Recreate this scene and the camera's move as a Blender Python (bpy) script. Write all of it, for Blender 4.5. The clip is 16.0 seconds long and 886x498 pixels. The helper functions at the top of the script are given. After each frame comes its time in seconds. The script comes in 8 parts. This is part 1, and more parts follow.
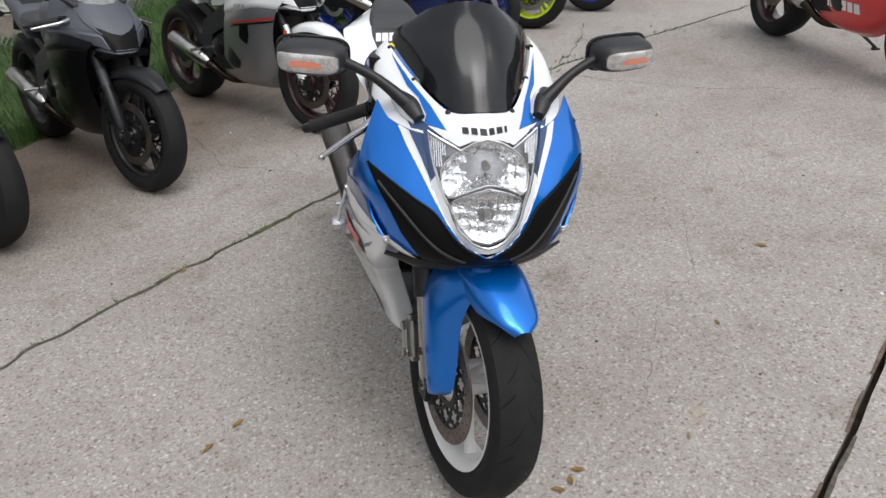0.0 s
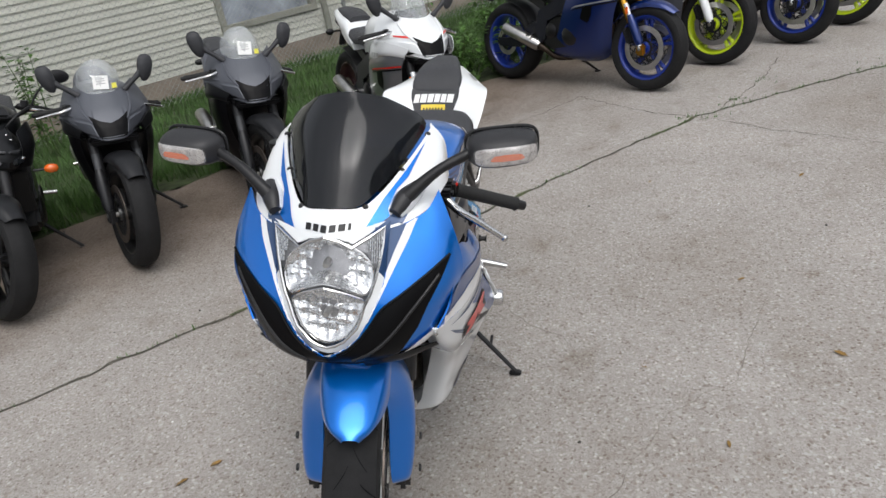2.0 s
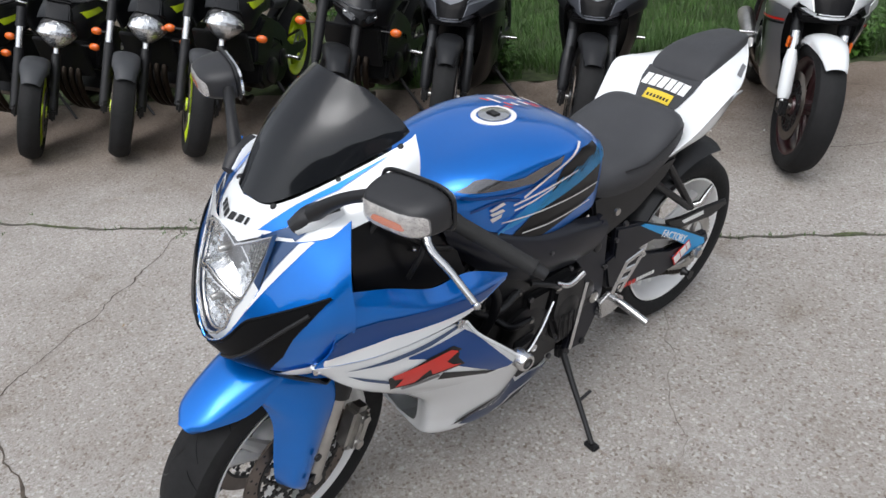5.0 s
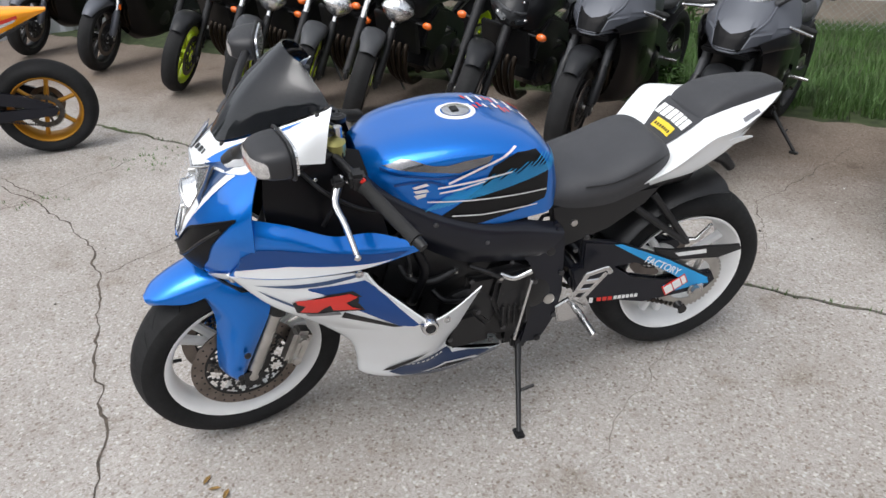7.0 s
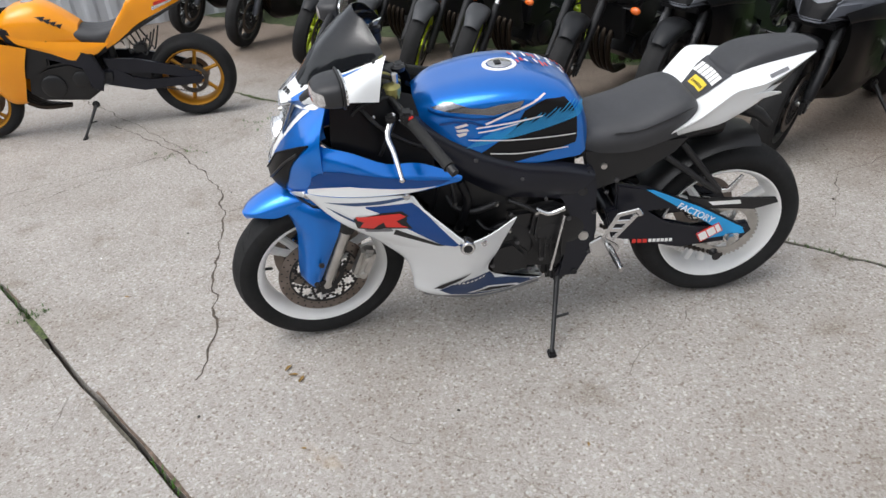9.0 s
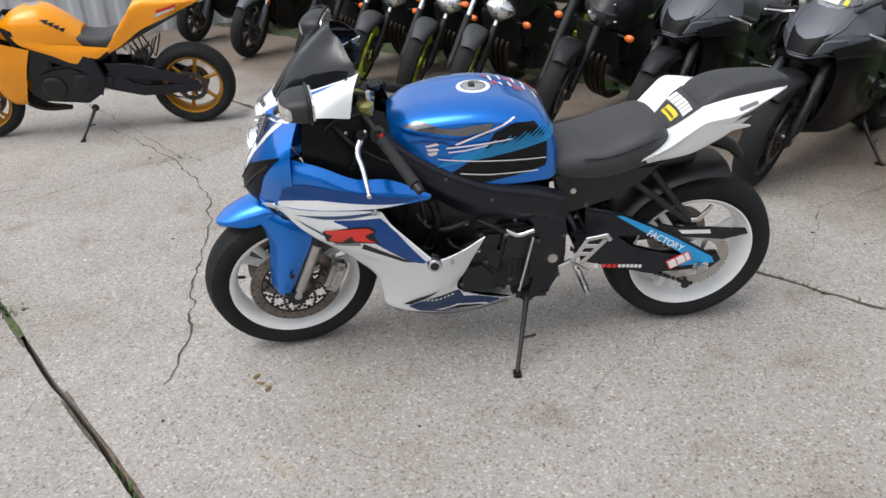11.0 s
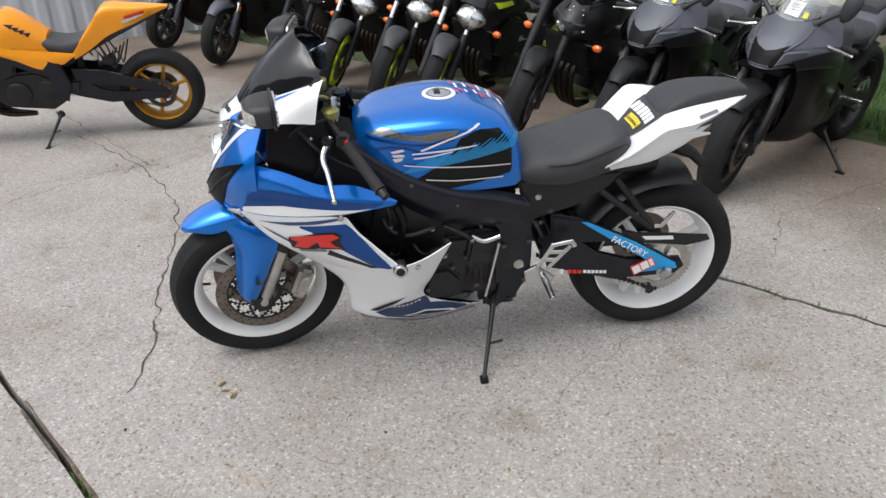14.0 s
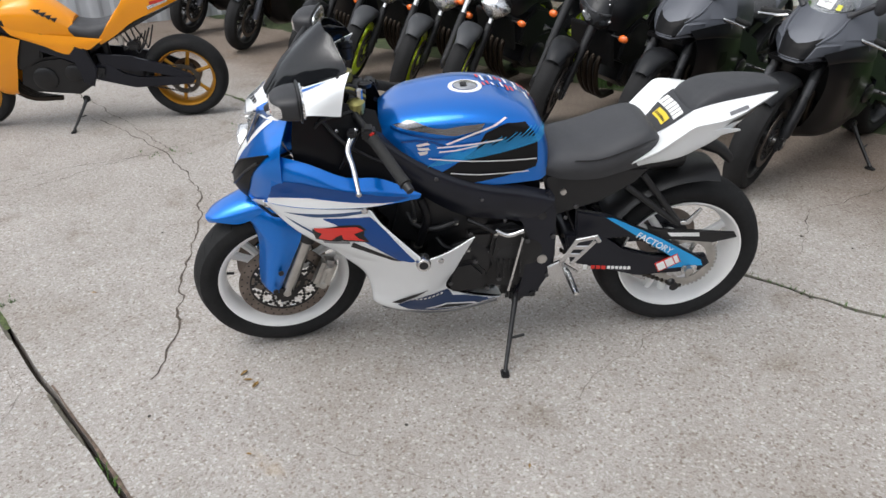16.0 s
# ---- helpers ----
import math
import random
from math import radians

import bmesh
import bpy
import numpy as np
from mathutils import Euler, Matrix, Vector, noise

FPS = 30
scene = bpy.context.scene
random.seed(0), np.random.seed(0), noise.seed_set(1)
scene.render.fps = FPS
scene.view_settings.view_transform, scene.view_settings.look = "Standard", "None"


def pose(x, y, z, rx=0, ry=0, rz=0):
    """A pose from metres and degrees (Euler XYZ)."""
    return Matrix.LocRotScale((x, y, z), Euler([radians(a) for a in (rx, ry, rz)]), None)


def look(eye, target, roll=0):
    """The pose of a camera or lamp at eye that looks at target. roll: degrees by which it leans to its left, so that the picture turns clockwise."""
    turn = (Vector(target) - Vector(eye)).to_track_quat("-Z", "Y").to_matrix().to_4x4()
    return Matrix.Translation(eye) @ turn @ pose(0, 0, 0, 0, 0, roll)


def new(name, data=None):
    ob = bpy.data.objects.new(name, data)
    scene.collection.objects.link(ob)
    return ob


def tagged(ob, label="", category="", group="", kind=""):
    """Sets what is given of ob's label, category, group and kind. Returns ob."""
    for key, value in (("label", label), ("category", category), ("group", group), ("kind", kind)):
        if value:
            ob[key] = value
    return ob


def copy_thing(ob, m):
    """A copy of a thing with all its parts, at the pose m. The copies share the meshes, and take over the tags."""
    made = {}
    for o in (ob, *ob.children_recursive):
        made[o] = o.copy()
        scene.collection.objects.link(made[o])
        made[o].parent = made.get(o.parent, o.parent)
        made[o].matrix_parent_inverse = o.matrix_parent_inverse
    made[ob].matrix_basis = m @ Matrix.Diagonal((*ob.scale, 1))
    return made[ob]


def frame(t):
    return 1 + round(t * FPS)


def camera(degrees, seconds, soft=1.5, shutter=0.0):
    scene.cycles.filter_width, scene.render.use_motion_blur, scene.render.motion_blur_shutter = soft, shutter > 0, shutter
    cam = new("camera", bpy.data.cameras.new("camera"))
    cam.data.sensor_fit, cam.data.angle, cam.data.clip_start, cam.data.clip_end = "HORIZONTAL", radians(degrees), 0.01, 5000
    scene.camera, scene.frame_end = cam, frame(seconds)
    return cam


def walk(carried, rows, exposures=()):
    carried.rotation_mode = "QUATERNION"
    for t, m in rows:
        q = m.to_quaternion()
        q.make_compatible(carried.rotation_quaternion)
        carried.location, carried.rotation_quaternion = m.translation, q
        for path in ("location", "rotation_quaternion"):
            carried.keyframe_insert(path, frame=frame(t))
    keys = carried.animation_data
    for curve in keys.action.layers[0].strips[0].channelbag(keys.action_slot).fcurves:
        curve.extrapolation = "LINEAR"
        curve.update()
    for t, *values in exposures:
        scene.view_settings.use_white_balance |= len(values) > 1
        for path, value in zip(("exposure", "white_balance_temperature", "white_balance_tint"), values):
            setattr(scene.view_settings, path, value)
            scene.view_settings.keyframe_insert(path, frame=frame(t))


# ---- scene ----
cam = camera(63.5, 16.0)
PATH = [
    (0, (-0.188, -1.403, 1.485), (0.051, 0.31, 0.48), -5.5),
    (0.5, (0.057, -1.434, 1.489), (0.047, 0.34, 0.567), -5.9),
    (1, (0.265, -1.434, 1.488), (0.001, 0.332, 0.587), -8.1),
    (1.5, (0.451, -1.331, 1.497), (0.072, 0.377, 0.527), -8.8),
    (2, (0.669, -1.276, 1.494), (0.217, 0.468, 0.625), -11.1),
    (2.5, (0.897, -1.237, 1.507), (0.311, 0.492, 0.69), -10.2),
    (3, (0.997, -1.085, 1.5), (0.239, 0.554, 0.642), -9.2),
    (3.5, (1.079, -0.935, 1.493), (0.279, 0.654, 0.579), -7.6),
    (4, (1.249, -0.774, 1.502), (0.158, 0.648, 0.615), -9.2),
    (4.5, (1.305, -0.586, 1.483), (-0.073, 0.539, 0.569), -8.1),
    (5, (1.302, -0.402, 1.484), (-0.128, 0.598, 0.507), -5.9),
    (5.2, (1.327, -0.308, 1.476), (-0.136, 0.633, 0.49), -5.7),
    (7.3, (1.929, 0.118, 1.5), (0.199, 0.517, 0.578), -1.6),
    (7.5, (1.996, 0.138, 1.478), (0.249, 0.486, 0.568), -1.6),
    (8, (2.144, 0.144, 1.489), (0.385, 0.381, 0.568), -2.3),
    (8.5, (2.248, 0.162, 1.503), (0.518, 0.37, 0.522), -1.9),
    (9, (2.238, 0.255, 1.499), (0.485, 0.367, 0.543), -4.7),
    (11.5, (2.279, 0.368, 1.51), (0.493, 0.491, 0.617), -1.4),
    (12, (2.282, 0.368, 1.509), (0.486, 0.537, 0.646), -0.4),
    (12.5, (2.277, 0.376, 1.507), (0.483, 0.595, 0.65), 0.0),
    (13, (2.268, 0.386, 1.508), (0.48, 0.612, 0.64), -0.3),
    (13.5, (2.272, 0.392, 1.502), (0.494, 0.605, 0.613), -0.8),
    (14, (2.286, 0.393, 1.503), (0.506, 0.567, 0.608), -1.4),
    (14.5, (2.294, 0.388, 1.507), (0.514, 0.522, 0.603), -1.7),
    (15, (2.293, 0.386, 1.504), (0.514, 0.526, 0.601), -2.1),
    (15.5, (2.278, 0.377, 1.503), (0.502, 0.511, 0.592), -1.6),
    (16, (2.267, 0.378, 1.519), (0.499, 0.5, 0.592), -1.2),
]
walk(cam, [(t, look(eye, target, roll)) for t, eye, target, roll in PATH], exposures=[(0.0, 0.03, 6460, 10), (1.5, 0.0, 6440, 10), (2.5, -0.06, 6410, 10), (4.0, -0.05, 6290, 10), (5.0, 0.1, 6260, 10), (8.0, 0.41, 6380, 10), (9.0, 0.33, 6370, 9.5), (11.5, 0.29, 6370, 9.5), (16.0, 0.29, 6370, 9.5)])

# ---- sky and light: an overcast day ----
world = bpy.data.worlds.new("sky")
scene.world = world
world.use_nodes = True
wn, wl = world.node_tree.nodes, world.node_tree.links
sky = wn.new("ShaderNodeTexSky")
sky.sky_type, sky.sun_disc = "NISHITA", False
sky.sun_elevation, sky.sun_rotation = radians(58), radians(150)
sky.air_density, sky.dust_density = 1.0, 3.0
pale = wn.new("ShaderNodeHueSaturation")
pale.inputs["Saturation"].default_value = 0.2
wl.new(sky.outputs[0], pale.inputs["Color"])
wl.new(pale.outputs[0], wn["Background"].inputs["Color"])
wn["Background"].inputs["Strength"].default_value = 0.21
sun_data = bpy.data.lights.new("sun", "SUN")
sun_data.energy, sun_data.angle, sun_data.color = 0.9, radians(40), (1.0, 0.97, 0.93)
sun = new("sun", sun_data)
sun.matrix_world = look((0, 0, 20), (0 - 5.5, 6.0, 0))


# ---- materials ----
def material(name, base, rough=0.5, metal=0.0, vary=0.12, scale=6.0, bump=0.0, bump_scale=300.0, coat=0.0, spec=0.5, rvary=0.12):
    m = bpy.data.materials.new(name)
    m.use_nodes = True
    n, l = m.node_tree.nodes, m.node_tree.links
    b = n["Principled BSDF"]
    co = n.new("ShaderNodeTexCoord")
    big = n.new("ShaderNodeTexNoise")
    big.inputs["Scale"].default_value, big.inputs["Detail"].default_value = scale, 6
    l.new(co.outputs["Object"], big.inputs["Vector"])
    ramp = n.new("ShaderNodeValToRGB")
    ramp.color_ramp.elements[0].position, ramp.color_ramp.elements[1].position = 0.3, 0.7
    ramp.color_ramp.elements[0].color = (*[c * (1 - vary) for c in base], 1)
    ramp.color_ramp.elements[1].color = (*[min(1, c * (1 + vary)) for c in base], 1)
    l.new(big.outputs["Fac"], ramp.inputs["Fac"])
    l.new(ramp.outputs[0], b.inputs["Base Color"])
    b.inputs["Metallic"].default_value = metal
    b.inputs["Specular IOR Level"].default_value = spec
    b.inputs["Coat Weight"].default_value, b.inputs["Coat Roughness"].default_value = coat, 0.04
    fine = n.new("ShaderNodeTexNoise")
    fine.inputs["Scale"].default_value, fine.inputs["Detail"].default_value = scale * 7, 4
    l.new(co.outputs["Object"], fine.inputs["Vector"])
    rr = n.new("ShaderNodeMapRange")
    rr.inputs["To Min"].default_value, rr.inputs["To Max"].default_value = max(0.02, rough * (1 - rvary)), min(1, rough * (1 + rvary))
    l.new(fine.outputs["Fac"], rr.inputs["Value"])
    l.new(rr.outputs[0], b.inputs["Roughness"])
    if bump:
        grain = n.new("ShaderNodeTexNoise")
        grain.inputs["Scale"].default_value = bump_scale
        l.new(co.outputs["Object"], grain.inputs["Vector"])
        bp = n.new("ShaderNodeBump")
        bp.inputs["Strength"].default_value, bp.inputs["Distance"].default_value = bump, 0.002
        l.new(grain.outputs["Fac"], bp.inputs["Height"])
        l.new(bp.outputs[0], b.inputs["Normal"])
    return m


def paint(name, base, metal=0.0, rough=0.35, coat=1.0):
    return material(name, base, rough, metal, vary=0.04, scale=3, coat=coat)


PAINT_BLUE = paint("metallic blue paint", (0.0, 0.170, 0.66), 0.72, 0.3, 0.8)
PAINT_WHITE = paint("white paint", (0.78, 0.80, 0.81))
PAINT_NAVY = paint("dark slate blue paint", (0.02, 0.06, 0.16), 0.3)
# also carries the painted shade of the fairing facet and the tank creases
PAINT_DEEP_SHADE = paint("deep metallic blue paint and painted shade", (0.002, 0.065, 0.29), 0.72, 0.3, 0.7)
PAINT_GREY = material("matte grey paint", (0.092, 0.098, 0.115), 0.45, 0.3, vary=0.06)
PAINT_DARK = material("satin charcoal paint", (0.012, 0.0125, 0.014), 0.36, 0.15, vary=0.1, spec=0.4)
SHELL_GREY = material("matte charcoal mirror plastic", (0.024, 0.025, 0.029), 0.55, bump=0.15, bump_scale=500)
FENDER_GREY = material("dull dark grey plastic", (0.040, 0.042, 0.046), 0.5, vary=0.1)
PAINT_SILVER = paint("silver paint", (0.45, 0.46, 0.48), 0.5)
PAINT_ASH = paint("grey metallic paint", (0.22, 0.225, 0.24), 0.5)
PAINT_ROYAL = paint("deep royal blue paint", (0.002, 0.018, 0.125), 0.5, 0.3, 0.6)
PAINT_ORANGE = paint("orange yellow paint", (0.88, 0.32, 0.0), 0.0, 0.3, 0.35)
PAINT_RED = paint("red paint", (0.58, 0.012, 0.015))
PAINT_BLACK = material("gloss black paint", (0.005, 0.005, 0.006), 0.32, coat=0.03, spec=0.22)
RED = material("red decal", (0.62, 0.02, 0.012), 0.35, coat=0.5)
CYAN = material("bright cyan blue decal", (0.01, 0.30, 0.66), 0.4, coat=0.3)
YELLOW = material("yellow decal", (0.7, 0.52, 0.03), 0.45)
WHITE = material("white decal", (0.75, 0.75, 0.74), 0.45, vary=0.05)
GREY = material("grey decal", (0.2, 0.2, 0.21), 0.4, 0.4)
BLACK = material("satin black plastic", (0.011, 0.011, 0.012), 0.42, bump=0.15, bump_scale=600, spec=0.40)
FRAME = material("black anodised frame", (0.010, 0.011, 0.017), 0.30, 0.2, vary=0.2, spec=0.42)
ENGINE = material("black engine case", (0.010, 0.010, 0.011), 0.33, 0.2, vary=0.25, bump=0.2, bump_scale=250)
RUBBER = material("tyre rubber", (0.011, 0.011, 0.0115), 0.78, spec=0.3, vary=0.25, scale=9, bump=0.3, bump_scale=260)
GRIP = material("ribbed grip rubber", (0.013, 0.013, 0.013), 0.8, bump=0.5, bump_scale=420)
SEAT = material("black seat vinyl", (0.042, 0.043, 0.047), 0.6, vary=0.15, bump=0.35, bump_scale=700, spec=0.4)
BOLT_DULL = material("dull dark bolt steel", (0.10, 0.10, 0.105), 0.4, 0.9, vary=0.3, scale=60)
STEEL = material("brushed steel", (0.5, 0.49, 0.47), 0.3, 1.0, vary=0.15, scale=20)
ALLOY = material("polished alloy", (0.62, 0.62, 0.62), 0.22, 1.0, vary=0.1)
CHROME = material("chrome reflector", (0.72, 0.73, 0.74), 0.27, 1.0, vary=0.06, scale=30)
INTAKE = material("black intake", (0.003, 0.003, 0.0035), 0.4, spec=0.12)
MUFFLER = material("satin titanium can", (0.16, 0.15, 0.145), 0.35, 0.9, vary=0.2)
DISC = material("worn brake disc steel", (0.2, 0.17, 0.15), 0.4, 0.9, vary=0.25, scale=14)
DISC_BRIGHT = material("bright brake disc steel", (0.58, 0.56, 0.53), 0.35, 0.9, vary=0.2, scale=14)
GOLD = material("gold anodised fork", (0.62, 0.33, 0.05), 0.3, 1.0)
CHAIN = material("oily chain steel", (0.07, 0.062, 0.055), 0.5, 0.8, vary=0.4, scale=60)
BRONZE = material("heat-stained header pipe", (0.040, 0.031, 0.024), 0.45, 0.9, vary=0.35)
LIME = material("fluorescent lime wheel paint", (0.52, 0.66, 0.015), 0.4, coat=0.4)
WHEEL_BLUE = material("blue wheel paint", (0.012, 0.035, 0.27), 0.35, 0.2, coat=0.5)
WHEEL_WHITE = material("white wheel paint", (0.78, 0.78, 0.77), 0.4, vary=0.08, coat=0.3)
WHEEL_RED = material("dark red wheel paint", (0.035, 0.008, 0.01), 0.4, coat=0.4)
WHEEL_GOLD = material("golden wheel paint", (0.46, 0.22, 0.02), 0.38, 0.6)
WHEEL_BLACK = material("black wheel paint", (0.011, 0.011, 0.012), 0.4, coat=0.2)
AMBER = material("amber plastic lens", (0.75, 0.14, 0.015), 0.25, coat=0.6)
PAPER = material("white paper tag", (0.75, 0.75, 0.73), 0.8, vary=0.03)
TAG_YELLOW = material("yellow sticker", (0.62, 0.58, 0.05), 0.6)


def glass(name, tint, rough=0.02, density=0.5, spec=0.5):
    """Thin clear or smoked plastic: part see-through, part glossy."""
    m = bpy.data.materials.new(name)
    m.use_nodes = True
    n, l = m.node_tree.nodes, m.node_tree.links
    b = n["Principled BSDF"]
    b.inputs["Base Color"].default_value = (*tint, 1)
    b.inputs["Roughness"].default_value = rough
    b.inputs["Specular IOR Level"].default_value = spec
    co = n.new("ShaderNodeTexCoord")
    haze = n.new("ShaderNodeTexNoise")
    haze.inputs["Scale"].default_value = 9
    l.new(co.outputs["Object"], haze.inputs["Vector"])
    mr = n.new("ShaderNodeMapRange")
    mr.inputs["To Min"].default_value, mr.inputs["To Max"].default_value = density * 0.85, min(1, density * 1.15)
    l.new(haze.outputs["Fac"], mr.inputs["Value"])
    clear = n.new("ShaderNodeBsdfTransparent")
    clear.inputs["Color"].default_value = (*[min(1, 0.5 + c) for c in tint], 1)
    mix = n.new("ShaderNodeMixShader")
    l.new(mr.outputs[0], mix.inputs["Fac"])
    l.new(clear.outputs[0], mix.inputs[1])
    l.new(b.outputs[0], mix.inputs[2])
    l.new(mix.outputs[0], n["Material Output"].inputs["Surface"])
    return m


SMOKE = glass("dark smoked screen", (0.011, 0.012, 0.014), 0.08, 0.90, 0.46)
CLEAR = glass("clear screen plastic", (0.55, 0.58, 0.6), 0.05, 0.3)
LENS = glass("clear lamp lens", (0.75, 0.77, 0.8), 0.02, 0.05)


def concrete_material():
    m = bpy.data.materials.new("exposed aggregate concrete")
    m.use_nodes = True
    n, l = m.node_tree.nodes, m.node_tree.links
    b = n["Principled BSDF"]
    co = n.new("ShaderNodeTexCoord")
    P = co.outputs["Object"]

    def tex(kind, scale, **kw):
        t = n.new(kind)
        t.inputs["Scale"].default_value = scale
        for k, v in kw.items():
            t.inputs[k].default_value = v
        l.new(P, t.inputs["Vector"])
        return t

    def ramp(src, stops):
        r = n.new("ShaderNodeValToRGB")
        e = r.color_ramp.elements
        while len(e) < len(stops):
            e.new(0.5)
        for s, (p, c) in zip(e, stops):
            s.position, s.color = p, (*c, 1)
        l.new(src, r.inputs["Fac"])
        return r.outputs[0]

    def mix(fac, a, c, kind="MIX"):
        x = n.new("ShaderNodeMix")
        x.data_type, x.blend_type = "RGBA", kind
        if isinstance(fac, float):
            x.inputs[0].default_value = fac
        else:
            l.new(fac, x.inputs[0])
        l.new(a, x.inputs[6])
        l.new(c, x.inputs[7])
        return x.outputs[2]

    stones = tex("ShaderNodeTexVoronoi", 130.0)
    sep = n.new("ShaderNodeSeparateColor")
    l.new(stones.outputs["Color"], sep.inputs[0])
    stone_col = ramp(sep.outputs[0], [(0.0, (0.177, 0.148, 0.125)), (0.16, (0.267, 0.240, 0.215)), (0.55, (0.328, 0.304, 0.280)), (0.9, (0.377, 0.360, 0.339)), (1.0, (0.433, 0.427, 0.414))])
    small = tex("ShaderNodeTexVoronoi", 330.0)
    sep2 = n.new("ShaderNodeSeparateColor")
    l.new(small.outputs["Color"], sep2.inputs[0])
    sand = ramp(sep2.outputs[1], [(0.0, (0.233, 0.208, 0.187)), (0.5, (0.320, 0.297, 0.273)), (1.0, (0.382, 0.363, 0.344))])
    pick = ramp(sep.outputs[1], [(0.42, (0, 0, 0)), (0.5, (1, 1, 1))])
    col = mix(pick, sand, stone_col)
    pebble = tex("ShaderNodeTexVoronoi", 72.0)
    sep3 = n.new("ShaderNodeSeparateColor")
    l.new(pebble.outputs["Color"], sep3.inputs[0])
    body = n.new("ShaderNodeMapRange")
    body.inputs["From Min"].default_value, body.inputs["From Max"].default_value = 0.30, 0.42
    body.inputs["To Min"].default_value, body.inputs["To Max"].default_value = 0.62, 0.0
    l.new(pebble.outputs["Distance"], body.inputs["Value"])
    for channel, lo, tone in ((0, 0.80, [(0, (0.44, 0.415, 0.38)), (1, (0.57, 0.55, 0.515))]), (1, 0.84, [(0, (0.14, 0.11, 0.085)), (1, (0.24, 0.19, 0.15))])):
        chosen = n.new("ShaderNodeMath")
        chosen.operation = "GREATER_THAN"
        chosen.inputs[1].default_value = lo
        l.new(sep3.outputs[channel], chosen.inputs[0])
        amount = n.new("ShaderNodeMath")
        amount.operation = "MULTIPLY"
        l.new(chosen.outputs[0], amount.inputs[0])
        l.new(body.outputs[0], amount.inputs[1])
        col = mix(amount.outputs[0], col, ramp(sep3.outputs[2], tone))
    cloud = tex("ShaderNodeTexNoise", 1.1, Detail=8.0, Roughness=0.6)
    col = mix(1.0, col, ramp(cloud.outputs["Fac"], [(0.3, (0.82, 0.79, 0.76)), (0.5, (0.985, 0.985, 0.985)), (0.72, (1.12, 1.12, 1.12))]), "MULTIPLY")
    blot = tex("ShaderNodeTexNoise", 4.5, Detail=6.0)
    col = mix(1.0, col, ramp(blot.outputs["Fac"], [(0.28, (0.8, 0.77, 0.73)), (0.4, (1, 1, 1)), (1.0, (1.05, 1.05, 1.05))]), "MULTIPLY")
    rust = tex("ShaderNodeTexNoise", 2.3, Detail=5.0, Distortion=0.6)
    col = mix(ramp(rust.outputs["Fac"], [(0.70, (0, 0, 0)), (0.80, (0.477, 0.492, 0.522))]), col, ramp(blot.outputs["Fac"], [(0, (0.344, 0.236, 0.115)), (1, (0.401, 0.295, 0.157))]))
    # brown dirt and the row's shade, painted in a ragged strip along the lawn
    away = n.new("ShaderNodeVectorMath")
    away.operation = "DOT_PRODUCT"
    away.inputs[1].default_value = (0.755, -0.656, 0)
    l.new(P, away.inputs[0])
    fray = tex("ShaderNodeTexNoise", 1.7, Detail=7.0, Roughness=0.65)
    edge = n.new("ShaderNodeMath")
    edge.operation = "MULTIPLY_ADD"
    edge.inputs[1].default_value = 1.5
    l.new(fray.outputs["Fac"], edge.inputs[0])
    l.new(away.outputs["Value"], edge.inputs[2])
    dirt_and_shade = n.new("ShaderNodeMapRange")
    dirt_and_shade.inputs["From Min"].default_value, dirt_and_shade.inputs["From Max"].default_value = -1.15, -2.2
    dirt_and_shade.inputs["To Min"].default_value, dirt_and_shade.inputs["To Max"].default_value = 0.0, 1.0
    l.new(edge.outputs[0], dirt_and_shade.inputs["Value"])
    col = mix(dirt_and_shade.outputs[0], col, mix(1.0, col, ramp(blot.outputs["Fac"], [(0.0, (0.46, 0.39, 0.33)), (1.0, (0.60, 0.52, 0.46))]), "MULTIPLY"))
    l.new(col, b.inputs["Base Color"])
    b.inputs["Roughness"].default_value = 0.85
    bp = n.new("ShaderNodeBump")
    bp.inputs["Strength"].default_value, bp.inputs["Distance"].default_value = 0.22, 0.003
    add = n.new("ShaderNodeMath")
    l.new(stones.outputs["Distance"], add.inputs[0])
    l.new(small.outputs["Distance"], add.inputs[1])
    l.new(add.outputs[0], bp.inputs["Height"])
    bp.invert = True
    l.new(bp.outputs[0], b.inputs["Normal"])
    return m


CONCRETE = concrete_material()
SOIL = material("dark soil and dirt", (0.05, 0.04, 0.03), 0.95, vary=0.5, scale=30, bump=0.6, bump_scale=120)
TURF = material("lawn soil and thatch", (0.035, 0.05, 0.016), 0.95, vary=0.5, scale=12, bump=0.6, bump_scale=80)
GRASS = material("grass blades", (0.05, 0.11, 0.02), 0.6, vary=0.45, scale=3)
LEAF = material("weed leaves", (0.06, 0.14, 0.02), 0.55, vary=0.35, scale=9)
SIDING = material("pale cream vinyl siding", (0.50, 0.50, 0.44), 0.55, vary=0.05, scale=2, bump=0.1, bump_scale=60)
FOUNDATION = material("weathered grey-brown foundation", (0.24, 0.2, 0.16), 0.9, vary=0.25, scale=4, bump=0.5, bump_scale=90)
TRIM = material("faded grey-green wood trim", (0.24, 0.24, 0.2), 0.7, vary=0.15)
SHEET_METAL = material("pale corrugated sheet metal", (0.5, 0.52, 0.55), 0.45, 0.3, vary=0.12, scale=2)
WIRE = material("galvanised fence wire", (0.3, 0.31, 0.3), 0.5, 0.7)
PANE = material("window pane", (0.3, 0.33, 0.38), 0.06, vary=0.35, scale=4, coat=1.0)


